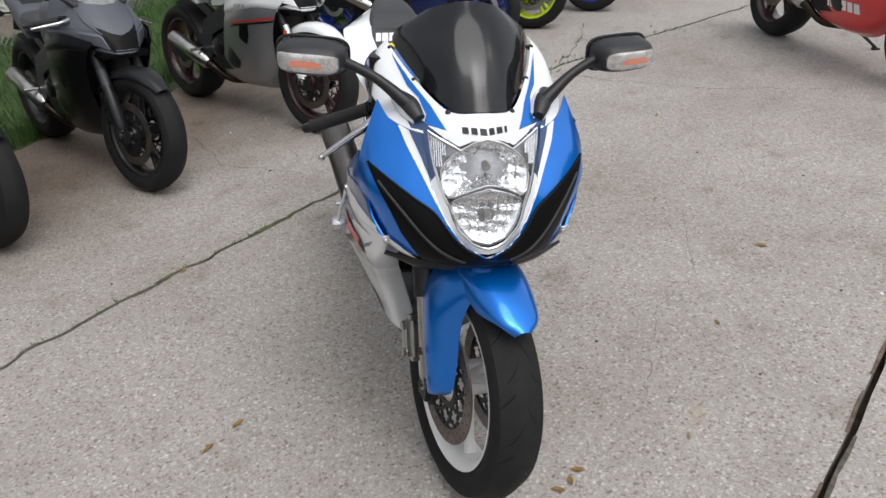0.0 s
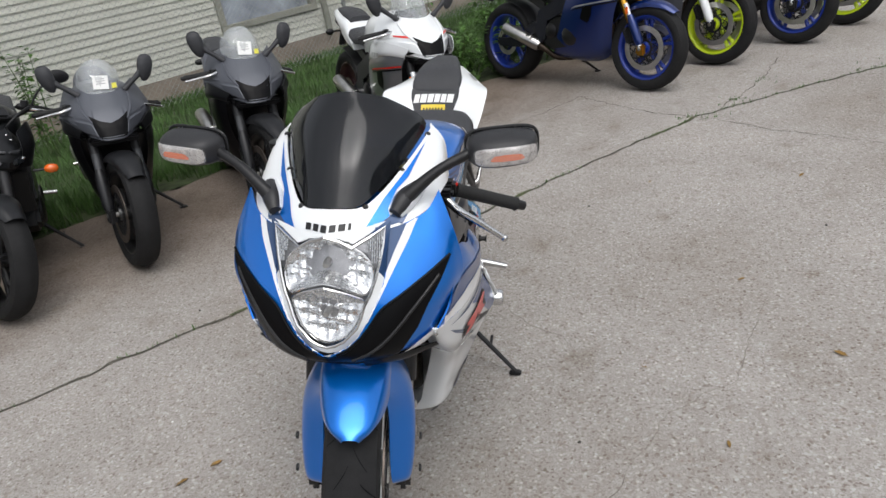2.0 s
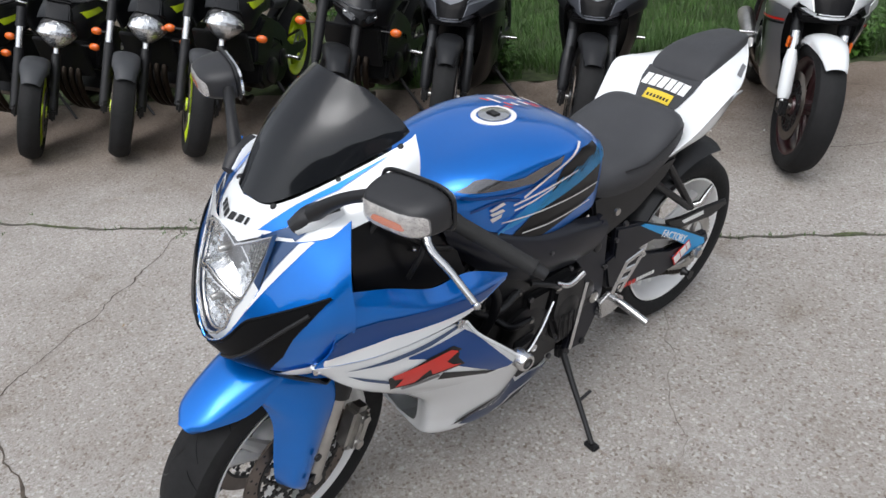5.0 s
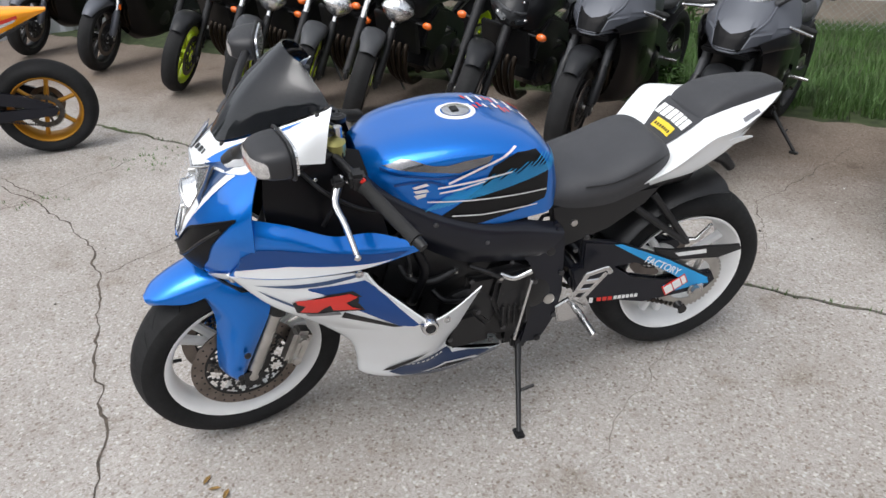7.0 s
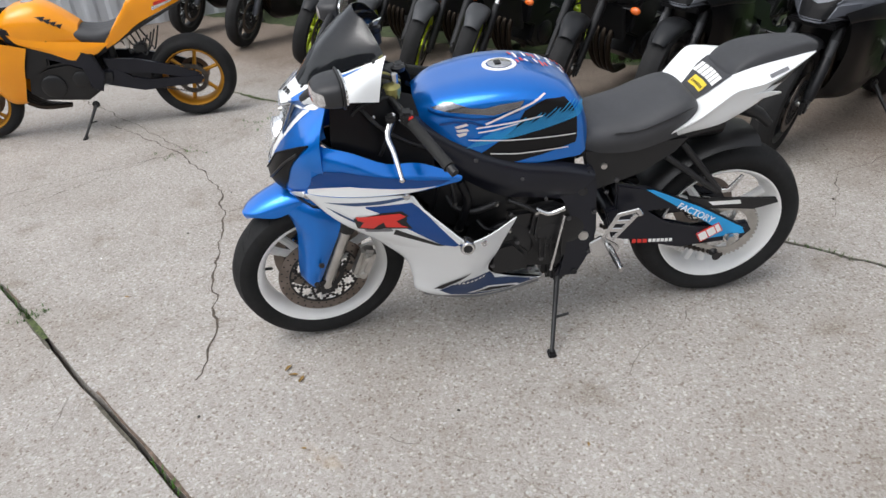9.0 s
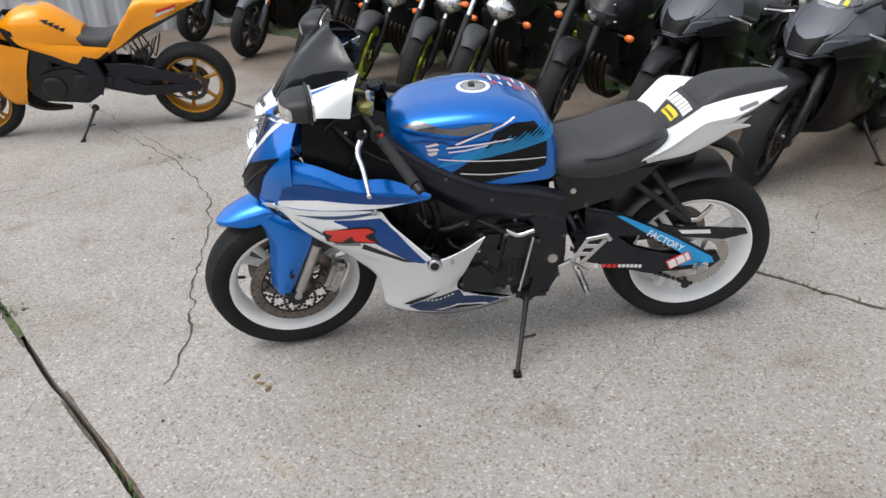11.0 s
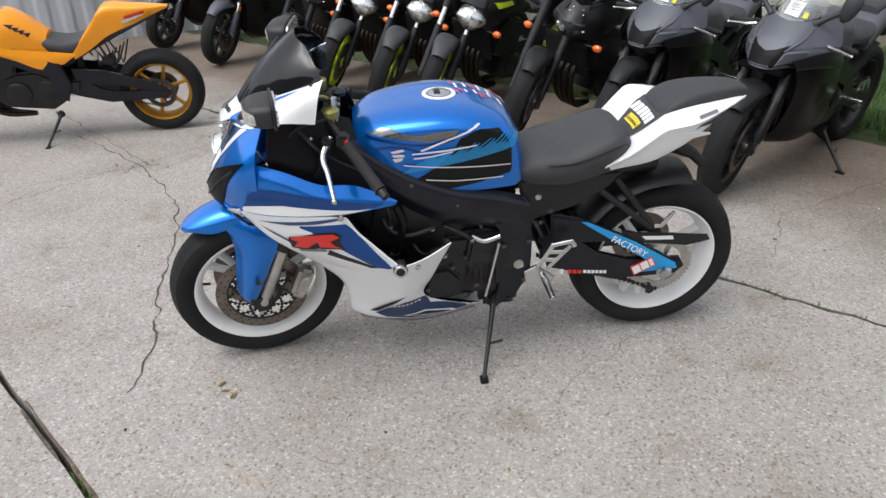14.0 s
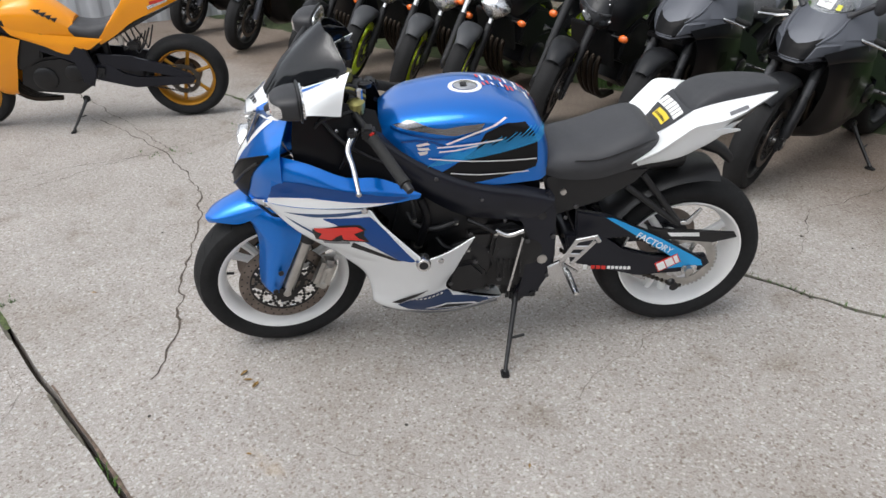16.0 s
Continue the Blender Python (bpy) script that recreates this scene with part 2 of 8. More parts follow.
# ---- tools ----
def part(name, bm, mat, parent, label="", m=None, flat=False, sharp=38):
    if m is not None:
        bm.transform(m)
    bmesh.ops.recalc_face_normals(bm, faces=bm.faces[:])
    me = bpy.data.meshes.new(name)
    bm.to_mesh(me)
    bm.free()
    if not flat:
        me.polygons.foreach_set("use_smooth", [True] * len(me.polygons))
        me.set_sharp_from_angle(angle=radians(sharp))
    me.materials.append(mat)
    ob = new(name, me)
    if parent is not None:
        ob.parent = parent
    if label:
        ob["label"] = label
    return ob


def spline(pts, n):
    """n + 1 points on a smooth curve through pts (any trailing shape)."""
    p = np.asarray(pts, float)
    k = len(p) - 1
    ext = np.concatenate([[2 * p[0] - p[1]], p, [2 * p[-1] - p[-2]]])
    out = []
    for i in range(n + 1):
        u = i * k / n
        j = min(int(u), k - 1)
        t = u - j
        a, b, c, d = ext[j:j + 4]
        out.append(0.5 * (2 * b + (c - a) * t + (2 * a - 5 * b + 4 * c - d) * t * t + (3 * b - a - 3 * c + d) * t ** 3))
    return np.array(out)


def loft(secs, nu=16, nv=12, mirror=False, thick=0.0, bm=None):
    """A smooth skin through rows of points."""
    bm = bm or bmesh.new()
    g = np.array([spline(s, nv) for s in secs])
    g = spline(g, nu)
    for sign in ((1, -1) if mirror else (1,)):
        v = [[bm.verts.new((sign * p[0], p[1], p[2])) for p in row] for row in g]
        for i in range(nu):
            for j in range(nv):
                bm.faces.new((v[i][j], v[i + 1][j], v[i + 1][j + 1], v[i][j + 1]))
    bmesh.ops.remove_doubles(bm, verts=bm.verts[:], dist=0.0004)
    if thick:
        bmesh.ops.recalc_face_normals(bm, faces=bm.faces[:])
        bmesh.ops.solidify(bm, geom=bm.faces[:], thickness=thick)
    return bm


def hull(stations, nu=20, nv=8, caps=True):
    """A symmetric body: stations of (y, half profile of (x, z) from the top middle down)."""
    secs = []
    for y, prof in stations:
        half = spline([(x, z) for x, z in prof], nv)
        full = [(-x, y, z) for x, z in half[:0:-1]] + [(x, y, z) for x, z in half]
        secs.append(full)
    g = spline(np.array(secs), nu)
    bm = bmesh.new()
    v = [[bm.verts.new(p) for p in row] for row in g]
    for i in range(nu):
        for j in range(2 * nv):
            bm.faces.new((v[i][j], v[i + 1][j], v[i + 1][j + 1], v[i][j + 1]))
        bm.faces.new((v[i][0], v[i][2 * nv], v[i + 1][2 * nv], v[i + 1][0]))
    if caps:
        bm.faces.new(v[0])
        bm.faces.new(v[nu])
    return bm


def tube(pts, r, n=10, smooth=0, bm=None, flat=1.0):
    """A round bar along pts; r may be a list; flat squeezes it across x."""
    bm = bm or bmesh.new()
    p = np.asarray(pts, float)
    rs = np.full(len(p), r) if np.isscalar(r) else np.asarray(r, float)
    if smooth:
        rs = spline(rs[:, None], smooth)[:, 0]
        p = spline(p, smooth)
    rings = []
    ref = None
    for i in range(len(p)):
        d = Vector(p[min(i + 1, len(p) - 1)] - p[max(i - 1, 0)]).normalized()
        if ref is None:
            ref = d.orthogonal().normalized()
        ref = (ref - d * ref.dot(d)).normalized()
        side = d.cross(ref)
        ring = []
        for k in range(n):
            a = 2 * math.pi * k / n
            o = (ref * math.cos(a) + side * math.sin(a)) * rs[i]
            o.x *= flat
            ring.append(bm.verts.new(Vector(p[i]) + o))
        rings.append(ring)
    for a, b in zip(rings, rings[1:]):
        for k in range(n):
            bm.faces.new((a[k], a[(k + 1) % n], b[(k + 1) % n], b[k]))
    bm.faces.new(rings[0])
    bm.faces.new(rings[-1])
    return bm


def lathe(prof, n=40, c=(0, 0, 0), axis="x", closed=False, bm=None):
    """Turns a profile of (radius, along) round an axis through c."""
    bm = bm or bmesh.new()
    rings = []
    for r, a in prof:
        ring = []
        for k in range(n):
            t = 2 * math.pi * k / n
            if axis == "x":
                q = (c[0] + a, c[1] + r * math.cos(t), c[2] + r * math.sin(t))
            elif axis == "y":
                q = (c[0] + r * math.cos(t), c[1] + a, c[2] + r * math.sin(t))
            else:
                q = (c[0] + r * math.cos(t), c[1] + r * math.sin(t), c[2] + a)
            ring.append(bm.verts.new(q))
        rings.append(ring)
    pairs = list(zip(rings, rings[1:])) + ([(rings[-1], rings[0])] if closed else [])
    for a, b in pairs:
        for k in range(n):
            bm.faces.new((a[k], a[(k + 1) % n], b[(k + 1) % n], b[k]))
    if not closed:
        bm.faces.new(rings[0])
        bm.faces.new(rings[-1])
    return bm


def plate(poly, x0, x1, bevel=0.004, bm=None, axis="x"):
    """A flat plate: an outline in (y, z), or (x, z) with axis y, drawn out between two depths."""
    bm = bm or bmesh.new()
    put = (lambda a, b, d: (d, a, b)) if axis == "x" else ((lambda a, b, d: (a, d, b)) if axis == "y" else (lambda a, b, d: (a, b, d)))
    lo = [bm.verts.new(put(a, b, x0)) for a, b in poly]
    hi = [bm.verts.new(put(a, b, x1)) for a, b in poly]
    faces = [bm.faces.new(lo), bm.faces.new(hi)]
    for i in range(len(poly)):
        j = (i + 1) % len(poly)
        faces.append(bm.faces.new((lo[i], lo[j], hi[j], hi[i])))
    if bevel:
        edges = {e for f in faces[:2] for e in f.edges}
        bmesh.ops.bevel(bm, geom=list(edges), offset=bevel, segments=2, affect="EDGES", clamp_overlap=True)
    return bm


def block(c, size, bevel=0.008, bm=None, turn=None):
    bm = bm or bmesh.new()
    got = bmesh.ops.create_cube(bm, size=1.0)["verts"]
    m = Matrix.Translation(c) @ (turn or Matrix()) @ Matrix.Diagonal((*size, 1))
    bmesh.ops.transform(bm, matrix=m, verts=got)
    if bevel:
        edges = {e for v in got for e in v.link_edges}
        bmesh.ops.bevel(bm, geom=list(edges), offset=bevel, segments=2, affect="EDGES", clamp_overlap=True)
    return bm


def ball(c, size, bm=None, seg=16):
    bm = bm or bmesh.new()
    bmesh.ops.create_uvsphere(bm, u_segments=seg, v_segments=max(6, seg // 2), radius=1.0, matrix=Matrix.Translation(c) @ Matrix.Diagonal((*size, 1)))
    return bm


from mathutils.bvhtree import BVHTree


def drape(poly, target, axis, sign, lift=0.0015, step=0.012, bm=None):
    """A decal: an outline laid on the target's skin, along x (outline in y, z) or along y (outline in x, z) or z (outline in x, y)."""
    out = bm or bmesh.new()
    b = bmesh.new()
    b.faces.new([b.verts.new((p[0], p[1], 0)) for p in poly])
    lo = [min(p[i] for p in poly) for i in (0, 1)]
    hi = [max(p[i] for p in poly) for i in (0, 1)]
    for i in (0, 1):
        k = lo[i] + step
        while k < hi[i]:
            no = Vector((1, 0, 0)) if i == 0 else Vector((0, 1, 0))
            bmesh.ops.bisect_plane(b, geom=b.verts[:] + b.edges[:] + b.faces[:], plane_co=no * k, plane_no=no)
            k += step
    bmesh.ops.triangulate(b, faces=[f for f in b.faces if len(f.verts) > 4])
    tree = BVHTree.FromPolygons([v.co for v in target.data.vertices], [p.vertices for p in target.data.polygons])
    made, rays = {}, {}
    for v in b.verts:
        if axis == "x":
            o, d = Vector((sign * 2, v.co.x, v.co.y)), Vector((-sign, 0, 0))
        elif axis == "y":
            o, d = Vector((v.co.x, sign * 3, v.co.y)), Vector((0, -sign, 0))
        else:
            o, d = Vector((v.co.x, v.co.y, 3)), Vector((0, 0, -1))
        hit, no, _, far = tree.ray_cast(o, d)
        if hit is not None:
            made[v] = (hit, no if no.dot(d) < 0 else -no, far)
        rays[v] = (o, d)
    for _ in range(60):
        todo = [v for v in b.verts if v not in made]
        if not todo:
            break
        new_ones = {}
        for v in todo:
            far = [made[e.other_vert(v)][2] for e in v.link_edges if e.other_vert(v) in made]
            if far:
                o, d = rays[v]
                hit, no, _, _ = tree.find_nearest(o + d * (sum(far) / len(far)))
                new_ones[v] = (hit, no if no.dot(d) < 0 else -no, sum(far) / len(far))
        if not new_ones:
            break
        made.update(new_ones)
    made = {v: out.verts.new(h + n * lift) for v, (h, n, _) in made.items()}
    for f in b.faces:
        if all(v in made for v in f.verts) and len({tuple(made[v].co) for v in f.verts}) == len(f.verts):
            out.faces.new([made[v] for v in f.verts])
    b.free()
    return out


def bars(x, y, widths, height, gap, slant=0.0):
    """Outlines of a row of bars that stand in for a word."""
    out = []
    for w in widths:
        out.append([(x, y), (x + w, y), (x + w + slant, y + height), (x + slant, y + height)])
        x += w + gap
    return out


# ---- ground: concrete slabs with open joints over soil, a lawn strip, a house wall ----
ALONG = Vector((0.656, 0.755, 0))          # along the house wall
OUT = Vector((0.755, -0.656, 0))           # from the wall towards the yard


def ragged(pts, step=0.04, rough=0.012, seed=0):
    """A polyline broken into short, uneven steps."""
    out = []
    for (ax, ay), (bx, by) in zip(pts, pts[1:]):
        n = max(1, int(math.hypot(bx - ax, by - ay) / step))
        for i in range(n):
            k = i / n
            x, y = ax + (bx - ax) * k, ay + (by - ay) * k
            d = noise.noise(Vector((x * 9 + seed, y * 9, seed))) * rough + noise.noise(Vector((x * 40, y * 40 + seed, 2))) * rough * 0.5
            l = math.hypot(bx - ax, by - ay)
            out.append((x - (by - ay) / l * d, y + (bx - ax) / l * d))
    out.append(pts[-1])
    return out


def shift(pts, d):
    """The same polyline moved sideways."""
    out = []
    for i, p in enumerate(pts):
        a, b = pts[max(0, i - 1)], pts[min(len(pts) - 1, i + 1)]
        l = math.hypot(b[0] - a[0], b[1] - a[1]) or 1
        out.append((p[0] - (b[1] - a[1]) / l * d, p[1] + (b[0] - a[0]) / l * d))
    return out


SEAM_A = ragged([(-12, -8.6), (-2.78, -0.31), (-2.25, 0.09), (-1.95, 0.38), (-1.41, 0.89), (-0.85, 1.36), (-0.57, 1.57), (-0.08, 1.98), (0.42, 2.50), (1.25, 3.27), (1.9, 3.62), (2.86, 4.04), (12, 8.2)], rough=0.022, seed=1)
SEAM_B = ragged([(-12, -11.5), (-0.62, -1.50), (-0.38, -1.309), (-0.12, -1.11), (0.13, -0.920), (0.43, -0.675), (0.73, -0.440), (0.97, -0.253), (1.31, 0.036), (12, 9.1)], rough=0.003, seed=4)
EDGE = ragged([(-12, -6.6), (-2.7, 2.57), (-1.85, 3.5), (-1.39, 3.97), (-0.65, 4.75), (0.0, 5.12), (1.6, 6.7), (7.0, 12.4)], rough=0.05, seed=8)

pavement = new("pavement")
tagged(pavement, "weathered exposed aggregate concrete slabs with open joints", "pavement", kind="structure")


def slab(outline, label=""):
    bm = bmesh.new()
    top = [bm.verts.new((x, y, 0)) for x, y in outline]
    low = [bm.verts.new((x, y, -0.07)) for x, y in outline]
    f = bm.faces.new(top)
    for i in range(len(top)):
        j = (i + 1) % len(top)
        bm.faces.new((top[i], low[i], low[j], top[j]))
    bmesh.ops.triangulate(bm, faces=[f])
    part("concrete_slab", bm, CONCRETE, pavement, label, flat=True)


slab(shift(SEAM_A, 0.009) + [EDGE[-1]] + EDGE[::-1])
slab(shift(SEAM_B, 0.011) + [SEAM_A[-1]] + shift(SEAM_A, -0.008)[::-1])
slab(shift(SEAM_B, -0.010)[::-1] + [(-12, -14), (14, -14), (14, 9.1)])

bm = bmesh.new()
bm.faces.new([bm.verts.new(p) for p in ((-300, -300, -0.06), (300, -300, -0.06), (300, 300, -0.06), (-300, 300, -0.06))])
tagged(part("ground", bm, SOIL, None, flat=True), "flat dark soil ground", "ground", kind="structure")
# far apron round the slabs
bm = bmesh.new()
for q in (((14.02, -60), (80, -60), (80, 60), (14.02, 60)), ((-60, -60), (14, -60), (14, -14.02), (-60, -14.02)), ((-60, -14), (-12.02, -14), (-12.02, -6.7), (-60, -40))):
    plate(q, -0.05, 0.0, 0, bm=bm, axis="z")
tagged(part("yard_apron", bm, CONCRETE, None, flat=True), "plain concrete yard round the slabs", "pavement", kind="structure")


def crack(name, pts, width, mat, seed, label):
    """A hairline crack filled with dirt: a narrow ribbon of uneven width, a little over the slab."""
    p = ragged(pts, 0.03, 0.03, seed)
    bm = bmesh.new()
    rows = []
    for i, q in enumerate(p):
        w = width * (0.35 + 0.9 * abs(noise.noise(Vector((q[0] * 7, q[1] * 7, seed)))) * 1.6)
        a, b = p[max(0, i - 1)], p[min(len(p) - 1, i + 1)]
        l = math.hypot(b[0] - a[0], b[1] - a[1]) or 1
        nx, ny = -(b[1] - a[1]) / l * w / 2, (b[0] - a[0]) / l * w / 2
        rows.append((bm.verts.new((q[0] + nx, q[1] + ny, 0.0015)), bm.verts.new((q[0] - nx, q[1] - ny, 0.0015))))
    for (a, b), (c, d) in zip(rows, rows[1:]):
        bm.faces.new((a, b, d, c))
    part(name, bm, mat, pavement, label, flat=True)


CRACK_FAINT = material("faint dust-filled crack", (0.215, 0.195, 0.17), 0.95, vary=0.4, scale=40)
CRACK = material("dirt in a crack", (0.075, 0.06, 0.047), 0.95, vary=0.5, scale=40)
for i, (w, pts) in enumerate([
        (0.010, [(0.22, -0.50), (0.08, -0.47), (-0.09, -0.485), (-0.3, -0.52), (-0.56, -0.57), (-0.85, -0.585), (-1.15, -0.63), (-1.45, -0.69), (-1.8, -0.86), (-2.15, -1.08), (-2.5, -1.36), (-2.92, -1.72)]),
        (0.006, [(-1.48, -1.82), (-2.12, -1.18), (-2.3, -0.95), (-2.62, -0.60)]),
        (0.006, [(-1.16, -0.60), (-1.4, -0.25), (-1.74, 0.17), (-1.98, 0.40), (-2.22, 0.94), (-2.31, 1.18)]),
        (0.004, [(-3.5, -0.2), (-2.78, 0.62), (-2.25, 1.45), (-1.63, 1.74), (-0.89, 2.08), (-0.47, 2.04), (0.06, 2.29)]),
        (0.004, [(-0.23, 1.83), (-0.56, 2.07), (-0.69, 2.42), (-0.73, 2.82)]),
        (0.005, [(0.05, 1.38), (0.2, 1.24), (0.34, 1.04), (0.47, 0.92), (0.58, 0.74)]),
        (0.006, [(1.27, 3.27), (1.45, 3.1), (1.62, 2.90), (2.1, 2.5), (2.7, 2.2)]),
        (0.008, [(1.25, 3.27), (0.9, 3.6), (0.55, 4.07), (0.2, 3.7), (0.01, 3.48), (-0.45, 2.8)]),
        (0.010, [(1.42, 3.4), (1.71, 3.81), (1.85, 4.1), (2.01, 4.48)]),
        (0.004, [(0.62, 0.15), (0.8, 0.5), (1.0, 0.62), (1.22, 1.1)]),
        (0.004, [(0.1, -1.02), (0.25, -0.93), (0.42, -0.9)]),
        (0.006, [(-1.6, -2.25), (-1.77, -1.87), (-1.98, -1.46), (-2.16, -1.03)]),
        (0.007, [(-4.4, -2.7), (-3.62, -2.11), (-2.61, -1.34), (-2.16, -1.03)]),
        (0.005, [(-0.4, 2.15), (-0.82, 2.42), (-1.05, 2.95), (-1.30, 3.42)])]):
    crack("crack", pts, w, CRACK_FAINT if w == 0.004 or i == 5 else CRACK, 3 + i, "")


def joint_fill(name, pts, width, mat, seed, gate, label):
    """Dirt and moss that fills an open joint and spills over its edges here and there."""
    bm = bmesh.new()
    last = None
    for i, q in enumerate(pts):
        k = noise.noise(Vector((q[0] * 2.3, q[1] * 2.3, seed)))
        w = width * (0.75 + 0.7 * noise.noise(Vector((q[0] * 11, q[1] * 11, seed + 3))) + max(0, k))
        if k < gate or w <= 0.002 or abs(q[0]) > 5:
            last = None
            continue
        a, b = pts[max(0, i - 1)], pts[min(len(pts) - 1, i + 1)]
        l = math.hypot(b[0] - a[0], b[1] - a[1]) or 1
        off = 0.004 * noise.noise(Vector((q[0] * 6, q[1] * 6, seed + 9)))
        nx, ny = -(b[1] - a[1]) / l, (b[0] - a[0]) / l
        row = (bm.verts.new((q[0] + nx * (off + w / 2), q[1] + ny * (off + w / 2), 0.002)), bm.verts.new((q[0] + nx * (off - w / 2), q[1] + ny * (off - w / 2), 0.0025)))
        if last:
            bm.faces.new((last[0], last[1], row[1], row[0]))
        last = row
    part(name, bm, mat, pavement, label, flat=True)


MOSS = material("green moss and dirt", (0.065, 0.085, 0.028), 0.95, vary=0.6, scale=50, bump=0.6, bump_scale=200)
RUSTY = material("rusty brown joint dirt", (0.12, 0.085, 0.065), 0.95, vary=0.5, scale=40)
JOINT = material("dark grey-brown joint dirt", (0.085, 0.078, 0.06), 0.95, vary=0.5, scale=40)
joint_fill("joint_dirt", SEAM_A, 0.019, JOINT, 2.0, -2, "dark dirt in the open joint")
joint_fill("joint_moss", SEAM_A, 0.027, MOSS, 5.0, 0.04, "green moss along the open joint")
joint_fill("joint_dirt", shift(SEAM_B, 0.012), 0.011, RUSTY, 12.0, -0.05, "rusty brown dirt along the open joint")
joint_fill("joint_dirt", shift(SEAM_B, -0.011), 0.012, JOINT, 15.0, 0.0, "dark dirt along the open joint")
joint_fill("joint_moss", SEAM_B, 0.020, MOSS, 8.0, 0.27, "green moss along the open joint")


def blade(bm, x, y, z, h, w, lean, ang):
    dx, dy = math.cos(ang), math.sin(ang)
    a = bm.verts.new((x - dy * w, y + dx * w, z))
    b = bm.verts.new((x + dy * w, y - dx * w, z))
    c = bm.verts.new((x + dx * lean * 0.4 + dy * w * 0.6, y + dy * lean * 0.4 - dx * w * 0.6, z + h * 0.6))
    d = bm.verts.new((x + dx * lean * 0.4 - dy * w * 0.6, y + dy * lean * 0.4 + dx * w * 0.6, z + h * 0.6))
    e = bm.verts.new((x + dx * lean, y + dy * lean, z + h))
    bm.faces.new((a, b, c, d))
    bm.faces.new((d, c, e))


def raw_mesh(name, verts, faces, mat):
    me = bpy.data.meshes.new(name)
    me.from_pydata(verts, [], faces)
    me.materials.append(mat)
    return new(name, me)


# lawn between the slabs and the house
bm = bmesh.new()
back = [(p[0] - OUT.x * 4.4, p[1] - OUT.y * 4.4) for p in (EDGE[0], EDGE[-1])]
plate(EDGE + [back[1], back[0]], -0.055, -0.004, 0, bm=bm, axis="z")
tagged(part("lawn", bm, TURF, None, flat=True), "lawn strip of thatch and soil along the house", "ground", kind="structure")


def grass_field():
    r = random.Random(3)
    V, F = [], []

    def add(x, y, h, w, lean, ang):
        dx, dy = math.cos(ang), math.sin(ang)
        k = len(V)
        V.extend([(x - dy * w, y + dx * w, -0.01), (x + dy * w, y - dx * w, -0.01), (x + dx * lean * 0.4 + dy * w * 0.6, y + dy * lean * 0.4 - dx * w * 0.6, h * 0.6),
                  (x + dx * lean * 0.4 - dy * w * 0.6, y + dy * lean * 0.4 + dx * w * 0.6, h * 0.6), (x + dx * lean, y + dy * lean, h)])
        F.extend([(k, k + 1, k + 2, k + 3), (k + 3, k + 2, k + 4)])

    for i in range(85000):
        s, d = r.uniform(0.0, 10.5), r.random() ** 1.3 * 3.6
        base = Vector((-3.35, 1.85, 0)) + ALONG * s - OUT * d
        if d < 0.25 and noise.noise(Vector((base.x * 5, base.y * 5, 1))) < (0.05 - d):
            continue
        tall = 0.07 + 0.10 * max(0, noise.noise(Vector((base.x * 1.3, base.y * 1.3, 5)))) + (0.06 if d < 0.5 else 0)
        h = tall * r.uniform(0.5, 1.3)
        add(base.x, base.y, h, r.uniform(0.0018, 0.0035), r.uniform(0.2, 0.9) * h, r.uniform(0, 6.28))
    return raw_mesh("grass", V, F, GRASS)


tagged(grass_field(), "uncut green lawn grass beside the concrete", "grass", kind="stuff")


# weeds and moss along the joints
def joint_weeds():
    r = random.Random(11)
    bm = bmesh.new()
    spots = []
    for seam, chance in ((SEAM_A, 0.50), (SEAM_B, 0.16)):
        for p in seam:
            if -4 < p[0] < 4 and noise.noise(Vector((p[0] * 2.3, p[1] * 2.3, 9))) > 0.28 - chance:
                spots.append(p)
    for c, n, rad in (((1.25, 3.27), 26, 0.09), ((1.5, 3.5), 20, 0.10), ((-2.15, -1.05), 14, 0.1), ((-2.6, -0.5), 40, 0.14), ((-0.34, -1.27), 26, 0.05), ((1.8, 3.95), 10, 0.08), ((-1.95, 0.38), 14, 0.08), ((2.5, 3.9), 16, 0.12)):
        spots += [(c[0] + r.gauss(0, rad) * 0.7, c[1] + r.gauss(0, rad) * 0.7) for _ in range(n)]
    for x, y in spots:
        for _ in range(r.randint(2, 6)):
            h = r.uniform(0.006, 0.022)
            blade(bm, x + r.gauss(0, 0.007), y + r.gauss(0, 0.007), -0.012, h + 0.012, r.uniform(0.0015, 0.004), r.uniform(0.005, 0.02), r.uniform(0, 6.28))
    return part("joint_weeds", bm, LEAF, None, flat=True)


tagged(joint_weeds(), "small green weeds growing in the joints", "weeds", kind="stuff")


# ---- the house: foundation, lapped siding, window, pipes ----
P0 = Vector((-3.0, 7.25, 0))
WALL = Matrix.Translation(P0) @ Matrix.Rotation(math.atan2(ALONG.y, ALONG.x), 4, "Z")   # x along the wall, -y out of it
house = new("wall_house")
tagged(house, "house wall with pale cream lapped siding over a low foundation", "wall", kind="structure")
W0, W1, BASE, COURSE, TOP = -11.0, 11.0, 0.24, 0.076, 3.9
WIN = (-0.68, 0.46, 0.60, 1.9)                # window: from, to, sill, head
bm = plate([(W0, -0.06), (W1, -0.06), (W1, BASE), (W0, BASE)], -0.02, 0.25, 0.01, axis="y")
part("foundation", bm, FOUNDATION, house, m=WALL)
bm = bmesh.new()
